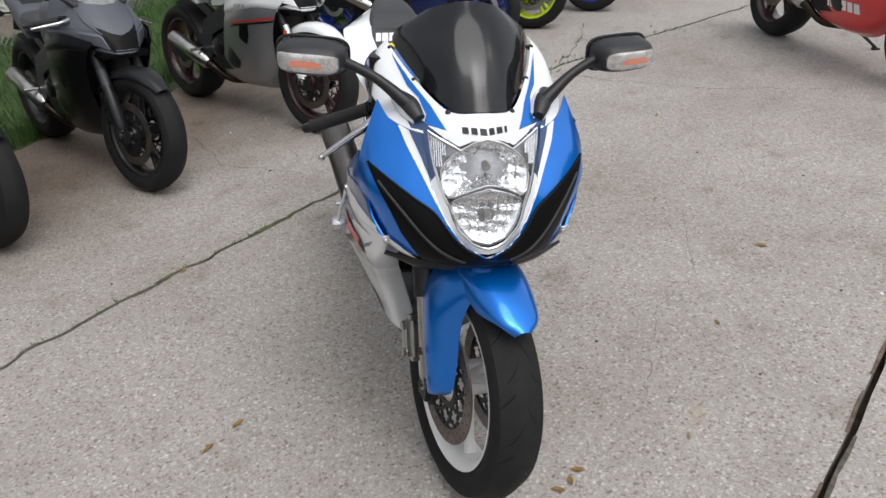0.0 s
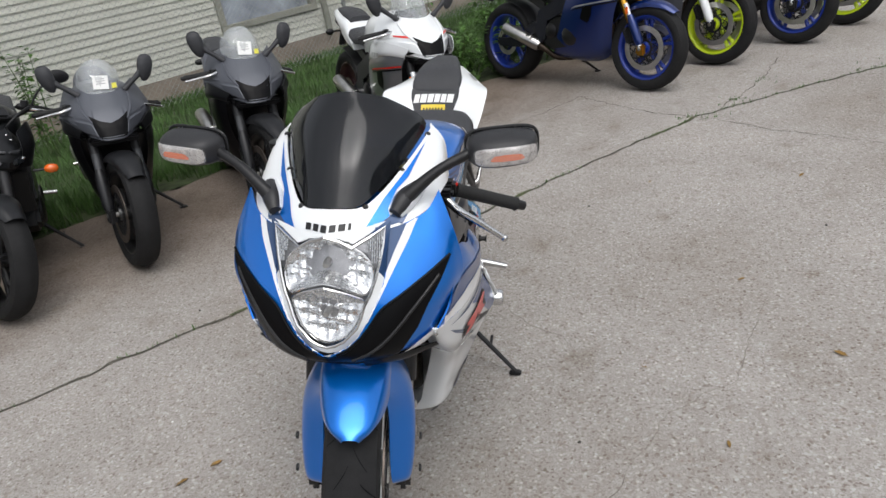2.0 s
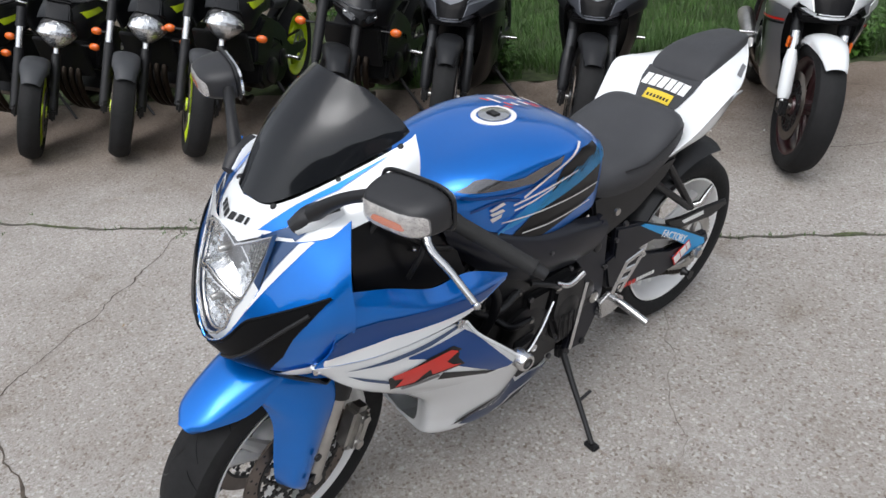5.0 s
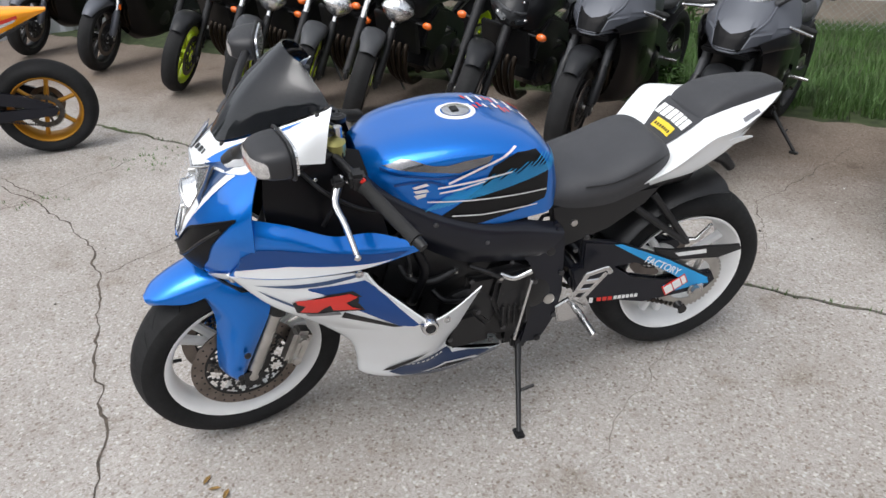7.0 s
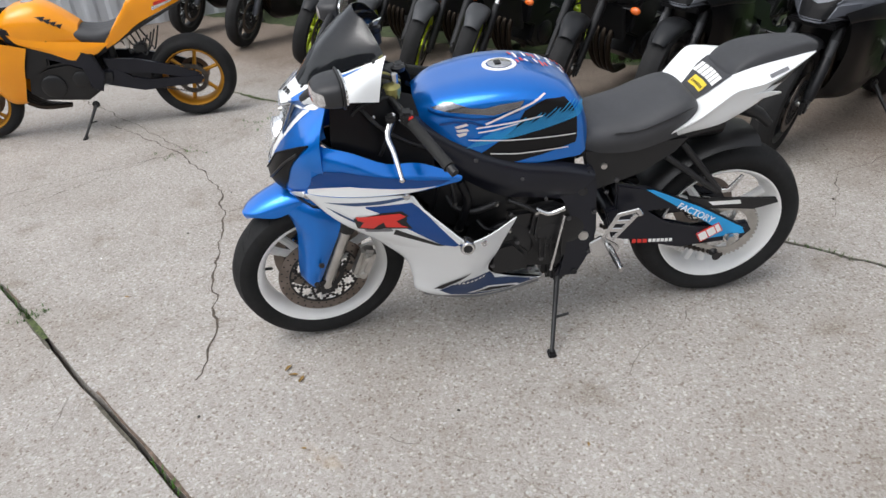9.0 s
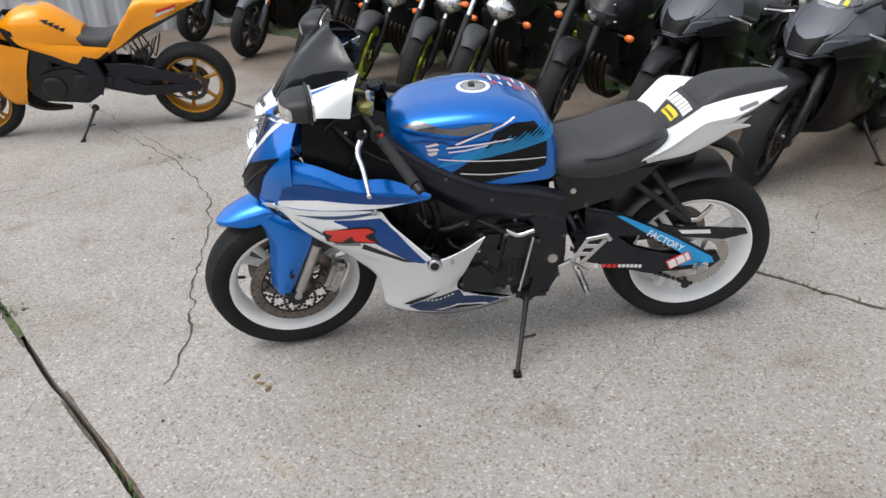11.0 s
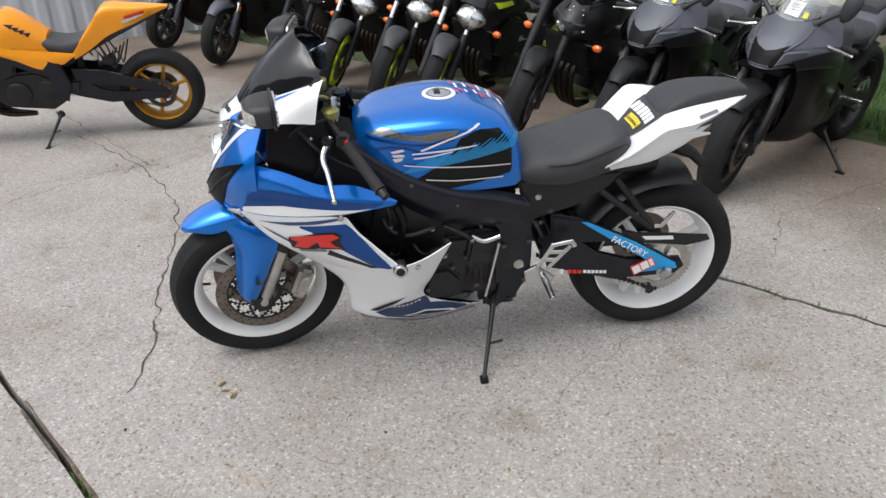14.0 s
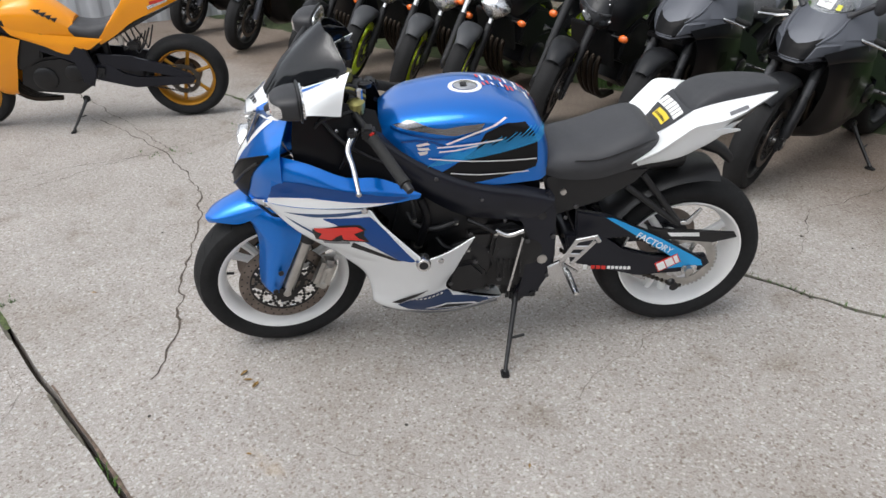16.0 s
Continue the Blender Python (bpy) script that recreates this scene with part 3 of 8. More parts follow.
for x0, x1, z0, z1 in ((W0, WIN[0], BASE, TOP), (WIN[1], W1, BASE, TOP), (WIN[0], WIN[1], BASE, WIN[2]), (WIN[0], WIN[1], WIN[3], TOP)):
    plate([(x0, z0), (x1, z0), (x1, z1), (x0, z1)], 0.012, 0.2, 0, bm=bm, axis="y")
part("wall_core", bm, SIDING, house, m=WALL)
n = int((TOP - BASE) / COURSE)
for i in range(n):
    z = BASE + i * COURSE
    spans = [(W0, W1)] if z + COURSE < WIN[2] - 0.04 or z > WIN[3] + 0.05 else [(W0, WIN[0] - 0.06), (WIN[1] + 0.06, W1)]
    for x0, x1 in spans:
        bm = bmesh.new()
        v = [bm.verts.new(p) for p in ((x0, -0.022, z - 0.006), (x1, -0.022, z - 0.006), (x1, -0.004, z + COURSE), (x0, -0.004, z + COURSE), (x0, 0.010, z - 0.006), (x1, 0.010, z - 0.006))]
        bm.faces.new((v[0], v[1], v[2], v[3]))
        bm.faces.new((v[0], v[4], v[5], v[1]))
        part("siding_board", bm, SIDING, house, m=WALL, flat=True)
window = new("window_1")
tagged(window, "house window with faded wood trim and a pale reflecting pane", "window", kind="structure")
for x0, x1, z0, z1 in ((WIN[0] - 0.07, WIN[1] + 0.07, WIN[2] - 0.06, WIN[2] + 0.01), (WIN[0] - 0.07, WIN[1] + 0.07, WIN[3], WIN[3] + 0.08), (WIN[0] - 0.07, WIN[0] + 0.005, WIN[2] + 0.012, WIN[3] - 0.002), (WIN[1] - 0.005, WIN[1] + 0.07, WIN[2] + 0.012, WIN[3] - 0.002)):
    part("window_trim", plate([(x0, z0), (x1, z0), (x1, z1), (x0, z1)], -0.05, 0.08, 0.006, axis="y"), TRIM, window, m=WALL)
part("pane", plate([(WIN[0], WIN[2]), (WIN[1], WIN[2]), (WIN[1], WIN[3]), (WIN[0], WIN[3])], 0.05, 0.06, 0, axis="y"), PANE, window, m=WALL)
for x in (-3.73, 0.62, 4.6):
    pipe = part("downpipe", block((x, -0.06, 1.75), (0.07, 0.06, 3.1), 0.012), TRIM, None, m=WALL)
    tagged(pipe, "grey square downpipe on the house wall", "downpipe")
bm = plate([(W0 - 0.3, TOP), (W1 + 0.3, TOP), (W1 + 0.3, TOP + 0.18), (W0 - 0.3, TOP + 0.18)], -0.45, 3.0, 0.01, axis="y")
tagged(part("roof_eaves", bm, TRIM, None, m=WALL), "plain eaves along the top of the house wall", "roof", kind="structure")


def metal_fence():
    """A corrugated sheet wall at the end of the yard."""
    a, b = Vector((-5.2, -5.9, 0)), Vector((-7.75, -0.9, 0))
    d = (b - a).normalized()
    nrm = Vector((d.y, -d.x, 0))
    n, V, F = 260, [], []
    for i in range(n + 1):
        p = a.lerp(b, i / n) + nrm * 0.012 * math.copysign(min(1, abs(math.sin(i * 0.55)) * 2), math.sin(i * 0.55))
        V += [(p.x, p.y, -0.02), (p.x, p.y, 2.4)]
    F = [(2 * i, 2 * i + 2, 2 * i + 3, 2 * i + 1) for i in range(n)]
    return raw_mesh("wall_metal", V, F, SHEET_METAL)


tagged(metal_fence(), "pale corrugated metal wall at the yard's end", "wall", kind="structure")


def yard_backdrop():
    """Plain dull walls added out of view on the yard's open sides, to darken reflections."""
    V = []
    for i in range(41):
        a = radians(-168 + 208 * i / 40)
        x, y = 13 * math.cos(a), 13 * math.sin(a)
        V += [(x, y, -0.1), (x, y, 3.2 + 0.4 * math.sin(i * 1.7))]
    F = [(2 * i, 2 * i + 2, 2 * i + 3, 2 * i + 1) for i in range(40)]
    return raw_mesh("backdrop", V, F, DULL)


DULL = material("dull grey-green backdrop", (0.07, 0.075, 0.06), 0.9, vary=0.4, scale=0.8, bump=0.3, bump_scale=12)
tagged(yard_backdrop(), "unseen plain grey-green backdrop added to darken reflections", "wall", kind="structure")


# ---- motorcycle parts, in the bike's own metres: x to its left, y to its rear, z up, front axle over y = 0 ----
RAKE = Vector((0, 0.407, 0.914))


def steering(deg, foot=Vector((0, -0.035, 0.30))):
    """The turn of fork, wheel and bars about the steering axis."""
    return Matrix.Translation(foot) @ Matrix.Rotation(radians(deg), 4, RAKE) @ Matrix.Translation(-foot)


def tyre_mesh(R, w, bead=0.213):
    h = w / 2
    prof = [(bead, h * 0.62), (bead + 0.012, h * 0.80), (bead + (R - bead) * 0.35, h * 0.98), (bead + (R - bead) * 0.58, h), (bead + (R - bead) * 0.78, h * 0.86),
            (R - 0.011, h * 0.58), (R - 0.003, h * 0.28), (R, 0)]
    prof = prof + [(r, -x) for r, x in prof[-2::-1]]
    inner = [(bead - 0.006, -h * 0.5), (bead - 0.006, h * 0.5)]
    return lathe(prof + inner, 64, closed=True)


def rim_mesh(w, hub=0.045, hub_w=0.07):
    h = w / 2
    prof = [(0.222, h), (0.216, h), (0.207, h * 0.86), (0.196, h * 0.5), (0.192, 0), (0.196, -h * 0.5), (0.207, -h * 0.86), (0.216, -h), (0.222, -h),
            (0.213, -h * 0.8), (0.206, 0), (0.213, h * 0.8)]
    bm = lathe(prof, 56, closed=True)
    lathe([(0.018, -hub_w), (hub * 0.8, -hub_w), (hub, -hub_w * 0.6), (hub, hub_w * 0.6), (hub * 0.8, hub_w), (0.018, hub_w)], 24, closed=True, bm=bm)
    return bm


def spoke_mesh(a, split=0.12, th=0.016, w=0.016):
    """One spoke of a cast wheel, forked towards the rim when split is set."""
    bm = bmesh.new()
    for s in ((-1, 1) if split else (0,)):
        pts = []
        for r, k in ((0.035, 0.25), (0.09, 0.55), (0.15, 0.9), (0.199, 1.0)):
            t = a + s * split * k
            pts.append((0, r * math.cos(t), r * math.sin(t)))
        tube(pts, [w * 1.15, w, w * 0.85, w * 1.05], 8, bm=bm, flat=th / w)
    return bm


def disc_mesh(x, r1=0.155, r0=0.118):
    return lathe([(r1, x - 0.0025), (r1, x + 0.0025), (r0, x + 0.0025), (r0, x - 0.0025)], 56, closed=True)


def carrier_mesh(x, r0=0.12, n=60):
    """The lattice that carries a brake disc."""
    bm = bmesh.new()
    rad = [0.05 + (r0 - 0.05) * k for k in (0, 0.22, 0.36, 0.50, 0.64, 0.78, 0.92, 1.0)]
    v = [[bm.verts.new((x, r * math.cos(2 * math.pi * i / n), r * math.sin(2 * math.pi * i / n))) for i in range(n)] for r in rad]
    for j in range(len(rad) - 1):
        for i in range(n):
            if j in (0, 6) or (i - j) % 6 == 0 or (i + j) % 6 == 0:
                k = (i + 1) % n
                bm.faces.new((v[j][i], v[j][k], v[j + 1][k], v[j + 1][i]))
    bmesh.ops.delete(bm, geom=[q for q in bm.verts if not q.link_faces], context="VERTS")
    got = bmesh.ops.extrude_face_region(bm, geom=bm.faces[:])["geom"]
    bmesh.ops.translate(bm, verts=[q for q in got if isinstance(q, bmesh.types.BMVert)], vec=(0.005, 0, 0))
    return bm


def facet(rows, bevel=0.012, thick=-0.003):
    """A creased shell on both sides of the middle, through rows of points."""
    bm = bmesh.new()
    for sign in (1, -1):
        v = [[bm.verts.new((sign * x, y, z)) for x, y, z in r] for r in rows]
        for i in range(len(rows) - 1):
            for j in range(len(rows[0]) - 1):
                bm.faces.new((v[i][j], v[i + 1][j], v[i + 1][j + 1], v[i][j + 1]))
    bmesh.ops.remove_doubles(bm, verts=bm.verts[:], dist=0.0004)
    bmesh.ops.recalc_face_normals(bm, faces=bm.faces[:])
    bmesh.ops.bevel(bm, geom=[e for e in bm.edges if len(e.link_faces) == 2], offset=bevel, segments=2, affect="EDGES", clamp_overlap=True)
    bmesh.ops.recalc_face_normals(bm, faces=bm.faces[:])
    bmesh.ops.solidify(bm, geom=bm.faces[:], thickness=thick)
    return bm


def wheel(bike, name, y, z, R, w, rim_w, mats, spokes=5, split=0.14, discs=(0.062, -0.062), turn=None, disc_r=0.155, deep=True):
    """A wheel part with its tyre, spokes, hub and brake discs."""
    rim_mat, disc_mat, car_mat = mats
    m = (turn or Matrix()) @ Matrix.Translation((0, y, z))
    rim = part(name, rim_mesh(rim_w), rim_mat, bike, m=m)
    part("tyre", tyre_mesh(R, w), RUBBER, rim, "black rubber tyre", m=m)
    for i in range(spokes):
        part("spoke", spoke_mesh(0.3 + 2 * math.pi * i / spokes, split), rim_mat, rim, m=m)
    for x in discs:
        d = part("brake_disc", disc_mesh(x, disc_r, disc_r - 0.037), disc_mat, rim, "brake disc with worn steel face", m=m)
        if deep:
            bm = carrier_mesh(x, disc_r - 0.035)
            part("disc_carrier", bm, car_mat, rim, m=m)
    return rim


def arc_fender(y, z, R, half, a0, a1, drop, n=14):
    """A front mudguard: an arched shell over the tyre."""
    secs = []
    for i in range(7):
        t = radians(a0 + (a1 - a0) * i / 6)
        k = math.sin(math.pi * min(1, max(0.0, i / 6)))
        w = half * (0.62 + 0.38 * min(1, i / 2.0))
        row = []
        for u in (-1, -0.93, -0.6, 0, 0.6, 0.93, 1):
            r = R - (drop * (0.35 + 0.65 * k) if abs(u) == 1 else (0.022 if abs(u) > 0.9 else (0.006 if u else 0)))
            row.append((u * w, y + r * math.sin(t), z + r * math.cos(t)))
        secs.append(row)
    return loft(secs, n, 18, thick=-0.003)


def fork(bike, turn, upper, lower, slider_r=0.027, gap=0.105, top=0.62, inverted=True):
    for s in (1, -1):
        foot = Vector((s * gap, 0, 0.30))
        base = foot + Vector((0, 0.035, 0)) - Vector((0, 0.035, 0))
        if inverted:
            leg = part("fork_leg", tube([base + RAKE * 0.0, base + RAKE * 0.33], [0.021, 0.021], 14), lower, bike, "bright fork tube", m=turn)
            part("fork_outer", tube([base + RAKE * 0.22, base + RAKE * top], [slider_r, slider_r + 0.003], 14), upper, leg, m=turn)
        else:
            leg = part("fork_leg", tube([base, base + RAKE * 0.50], [0.021, 0.021], 14), lower, bike, "bright fork tube", m=turn)
            part("fork_clamp", tube([base + RAKE * 0.485, base + RAKE * top], [0.028, 0.026], 12), BLACK, leg, m=turn)
            part("fork_outer", tube([base - RAKE * 0.01, base + RAKE * 0.36], [slider_r + 0.004, slider_r], 14), upper, leg, m=turn)
        bm = block(foot + Vector((0, -0.002, -0.005)), (0.036, 0.07, 0.08), 0.012)
        part("axle_clamp", bm, upper, leg, m=turn)
    part("front_axle", lathe([(0.008, -gap - 0.022), (0.013, -gap - 0.02), (0.013, gap + 0.02), (0.008, gap + 0.022)], 12, (0, 0, 0.30)), STEEL, bike, m=turn)


def caliper(bike, turn, x, mat, y=0.115, z=0.385):
    bm = block((x, y, z), (0.055, 0.055, 0.12), 0.014, turn=Matrix.Rotation(radians(-24), 4, "X"))
    block((x + math.copysign(0.022, x), y + 0.006, z), (0.02, 0.03, 0.085), 0.008, bm=bm, turn=Matrix.Rotation(radians(-24), 4, "X"))
    for k in (-0.032, 0.032):
        lathe([(0.012, -0.004), (0.012, 0.036), (0.008, 0.038)], 12, (x if x > 0 else x - 0.032, y + k * 0.4, z + k), bm=bm)
    part("brake_caliper", bm, mat, bike, m=turn)


def swingarm(bike, wb, mat, rz=0.315, w=0.105):
    bm = bmesh.new()
    for s in (1, -1):
        plate([(0.93, 0.46), (1.03, 0.485), (1.14, 0.385), (1.24, 0.352), (wb + 0.06, rz + 0.035), (wb + 0.08, rz), (wb + 0.05, rz - 0.03), (1.2, 0.278), (0.96, 0.35)], s * w - 0.014, s * w + 0.014, 0.006, bm=bm)
    tube([(-w, 1.03, 0.42), (w, 1.03, 0.42)], 0.035, 12, bm=bm)
    tube([(-w, 0.96, 0.41), (w, 0.96, 0.41)], 0.028, 12, bm=bm)
    return part("swingarm", bm, mat, bike, "black swingarm")


def chain_drive(bike, wb, rz=0.315, x=0.088, mat=None):
    bm = lathe([(0.108, x - 0.003), (0.108, x + 0.003), (0.078, x + 0.003), (0.078, x - 0.003)], 44, (0, wb, rz), closed=True)
    for i in range(44):
        a = 2 * math.pi * i / 44
        block((x, wb + 0.111 * math.cos(a), rz + 0.111 * math.sin(a)), (0.005, 0.008, 0.008), 0, bm=bm, turn=Matrix.Rotation(a, 4, "X"))
    for i in range(5):
        a = 2 * math.pi * i / 5
        tube([(x, wb + 0.03 * math.cos(a), rz + 0.03 * math.sin(a)), (x, wb + 0.08 * math.cos(a), rz + 0.08 * math.sin(a))], 0.008, 6, bm=bm)
    part("rear_sprocket", bm, mat or STEEL, bike)
    bm = bmesh.new()
    for za, zb in ((0.445, rz + 0.108), (0.385, rz - 0.108)):
        for i in range(52):
            k = i / 51
            block((x + (0.003 if i % 2 else -0.003), 0.93 + (wb - 0.93) * k, za + (zb - za) * k), (0.012, 0.0095, 0.014), 0.002, bm=bm)
    part("chain", bm, CHAIN, bike, "oily drive chain")["kind"] = "stuff"


def kickstand(bike, foot=(0.33, 0.74, 0.041), hinge=(0.13, 0.83, 0.22), mat=None, k=1.0):
    f, h = Vector(foot), Vector(hinge)
    bm = tube([h, h.lerp(f, 0.3), f + Vector((0, 0, 0.012))], [0.014 * k, 0.011 * k, 0.009 * k], 10)
    block(f + Vector((0, 0.0, 0.006)), (0.05 * k, 0.035 * k, 0.012), 0.004, bm=bm)
    tube([h.lerp(f, 0.55), h.lerp(f, 0.55) + Vector((0.0, 0.05, 0.012))], 0.005, 8, bm=bm)
    block(h, (0.03, 0.05, 0.05), 0.01, bm=bm)
    part("kickstand", bm, mat or BLACK, bike, "black side stand holding the bike")


def handlebar(bike, turn, y, z, half=0.33, sweep=0.11, drop=0.05, lever=ALLOY, inner=0.10, lev=(0, -0.06, -0.01)):
    for s in (1, -1):
        a, b = Vector((s * inner, y, z)), Vector((s * half, y + sweep, z - drop))
        bar = part("handlebar", tube([a, b], 0.011, 10), BLACK, bike, m=turn)
        bm = tube([a.lerp(b, 0.42), a.lerp(b, 0.46), a.lerp(b, 0.95), a.lerp(b, 0.97)], [0.019, 0.0165, 0.0165, 0.019], 14)
        part("grip", bm, GRIP, bar, m=turn)
        part("bar_end", tube([a.lerp(b, 0.975), a.lerp(b, 1.05)], [0.014, 0.012], 12), BLACK, bar, m=turn)
        bm = block(a.lerp(b, 0.34), (0.05, 0.038, 0.04), 0.008)
        part("switch_block", bm, BLACK, bar, m=turn)
        c = a.lerp(b, 0.30) + Vector((0, -0.03, 0))
        e = b + Vector((s * lev[0], lev[1], lev[2]))
        pts = [c, c.lerp(e, 0.3) + Vector((0, -0.025, 0)), c.lerp(e, 0.6) + Vector((0, -0.012, 0)), e]
        bm = tube(pts, [0.012, 0.010, 0.0085, 0.0065], 10, smooth=10)
        ball(e, (0.009, 0.009, 0.009), bm=bm, seg=10)
        part("lever", bm, lever, bar, "bright alloy lever", m=turn)
    bm = block((0, y + 0.02, z - 0.01), (2 * inner + 0.05, 0.05, 0.03), 0.01)
    part("top_yoke", bm, BLACK, bike, m=turn)


def mirror(bike, s, base, head, size, mat=BLACK, tilt=0.0):
    b, h = Vector((s * base[0], base[1], base[2])), Vector((s * head[0], head[1], head[2]))
    ob = part("mirror", tube([b, b.lerp(h, 0.5) + Vector((0, 0, 0.012)), h], [0.017, 0.011, 0.012], 10, smooth=8), mat, bike, "black mirror on a stalk")
    bm = ball((0, 0, 0), (1, 1, 1), seg=18)
    for v in bm.verts:
        x, y, z = v.co
        v.co = (math.copysign(abs(x) ** 0.7, x) * size[0], (y * size[1] if y < 0 else y * 0.012), math.copysign(abs(z) ** 0.75, z) * size[2])
    part("mirror_shell", bm, mat, ob, m=Matrix.Translation(h) @ Matrix.Rotation(radians(s * tilt), 4, "Y"))
    bm = lathe([(0.001, 0.0), (0.96, 0.0), (0.96, 0.1), (0.001, 0.1)], 24, axis="y")
    part("mirror_glass", bm, ALLOY, ob, m=Matrix.Translation(h + Vector((0, 0.012, 0))) @ Matrix.Rotation(radians(s * tilt), 4, "Y") @ Matrix.Diagonal((size[0] * 0.9, 0.03, size[2] * 0.85, 1)))
    return ob


def engine(bike, x=0.15, head=True):
    bm = plate([(0.42, 0.36), (0.50, 0.30), (0.80, 0.26), (0.90, 0.32), (0.90, 0.48), (0.75, 0.56), (0.60, 0.55), (0.46, 0.50)], -x, x, 0.02)
    if head:
        plate([(0.34, 0.52), (0.46, 0.47), (0.62, 0.55), (0.66, 0.72), (0.50, 0.76), (0.38, 0.68)], -x * 1.1, x * 1.1, 0.015, bm=bm)
    ob = part("engine", bm, ENGINE, bike, "black engine cases")
    for s in (1, -1):
        bm = lathe([(0.085, s * x * 0.9), (0.085, s * (x + 0.012)), (0.07, s * (x + 0.022)), (0.02, s * (x + 0.025))], 28, (0, 0.60, 0.40))
        part("engine_cover", bm, ENGINE, ob)
        bm = lathe([(0.06, s * x * 0.9), (0.06, s * (x + 0.01)), (0.045, s * (x + 0.018)), (0.01, s * (x + 0.02))], 24, (0, 0.80, 0.43))
        part("engine_cover", bm, ENGINE, ob)
    bm = bmesh.new()
    for i in range(-2, 3):
        if i == 0:
            continue
        xx = 0.05 * (i - math.copysign(0.5, i))
        tube([(xx, 0.37, 0.58), (xx, 0.27, 0.50), (xx * 0.9, 0.30, 0.34), (xx * 0.6, 0.42, 0.22), (0, 0.62, 0.19)], 0.019, 10, smooth=14, bm=bm)
    part("header_pipe", bm, BRONZE, ob, "heat-stained exhaust headers")
    return ob


def radiator(bike):
    bm = block((0, 0.27, 0.60), (0.34, 0.03, 0.25), 0.005, turn=Matrix.Rotation(radians(18), 4, "X"))
    rad = part("radiator", bm, BLACK, bike)
    bm = block((0, 0, 0), (0.32, 0.004, 0.22), 0, turn=Matrix.Translation((0, 0.254, 0.60)) @ Matrix.Rotation(radians(18), 4, "X"))
    part("radiator_core", bm, ENGINE, rad)


def muffler(bike, a, b, r, mat=STEEL):
    a, b = Vector(a), Vector(b)
    ob = part("muffler", tube([a, a.lerp(b, 0.06), a.lerp(b, 0.94), b], [r * 0.8, r, r, r * 0.86], 20), mat, bike, "brushed steel muffler")
    part("muffler_tip", tube([b - (b - a) * 0.02, b + (b - a).normalized() * 0.012], [r * 0.62, r * 0.6], 16), BLACK, ob)
    part("link_pipe", tube([(0, 0.66, 0.2), (-0.08, 0.8, 0.2), a - Vector((0, 0.05, 0.02)), a], [0.025, 0.025, 0.024, r * 0.7], 12, smooth=10), BRONZE, ob)


def indicator(bike, p, s, mat=AMBER):
    p = Vector(p)
    ob = part("indicator", tube([p, p + Vector((s * 0.06, 0, 0))], 0.007, 8), BLACK, bike)
    part("indicator_lens", ball(p + Vector((s * 0.085, 0, 0)), (0.035, 0.022, 0.024), seg=14), mat, ob, "amber indicator lens")


def tag_paper(bike, c, turn):
    """A paper sales tag leaning inside the screen."""
    bm = block((0, 0, 0), (0.075, 0.002, 0.075), 0, turn=Matrix.Rotation(radians(6), 4, "Y"))
    tag = part("paper_tag", bm, PAPER, bike, "white paper sales tag", m=Matrix.Translation(c) @ turn)
    for k in (0.018, 0.006, -0.008):
        part("print_line", block((0.0, -0.0018, k), (0.045, 0.0008, 0.003), 0), GREY, tag, m=Matrix.Translation(c) @ turn)
    part("sticker", block((0.062, 0.012, -0.02), (0.024, 0.002, 0.028), 0), TAG_YELLOW, bike, "pale yellow sticker", m=Matrix.Translation(c) @ turn)


def place(x, y, heading, lean=7.0):
    """Stands a bike with its front tyre at x, y, facing along a heading in degrees, leaning to its left."""
    return Matrix.Translation((x, y, 0)) @ Matrix.Rotation(radians(heading + 90), 4, "Z") @ Matrix.Rotation(radians(lean), 4, "Y")


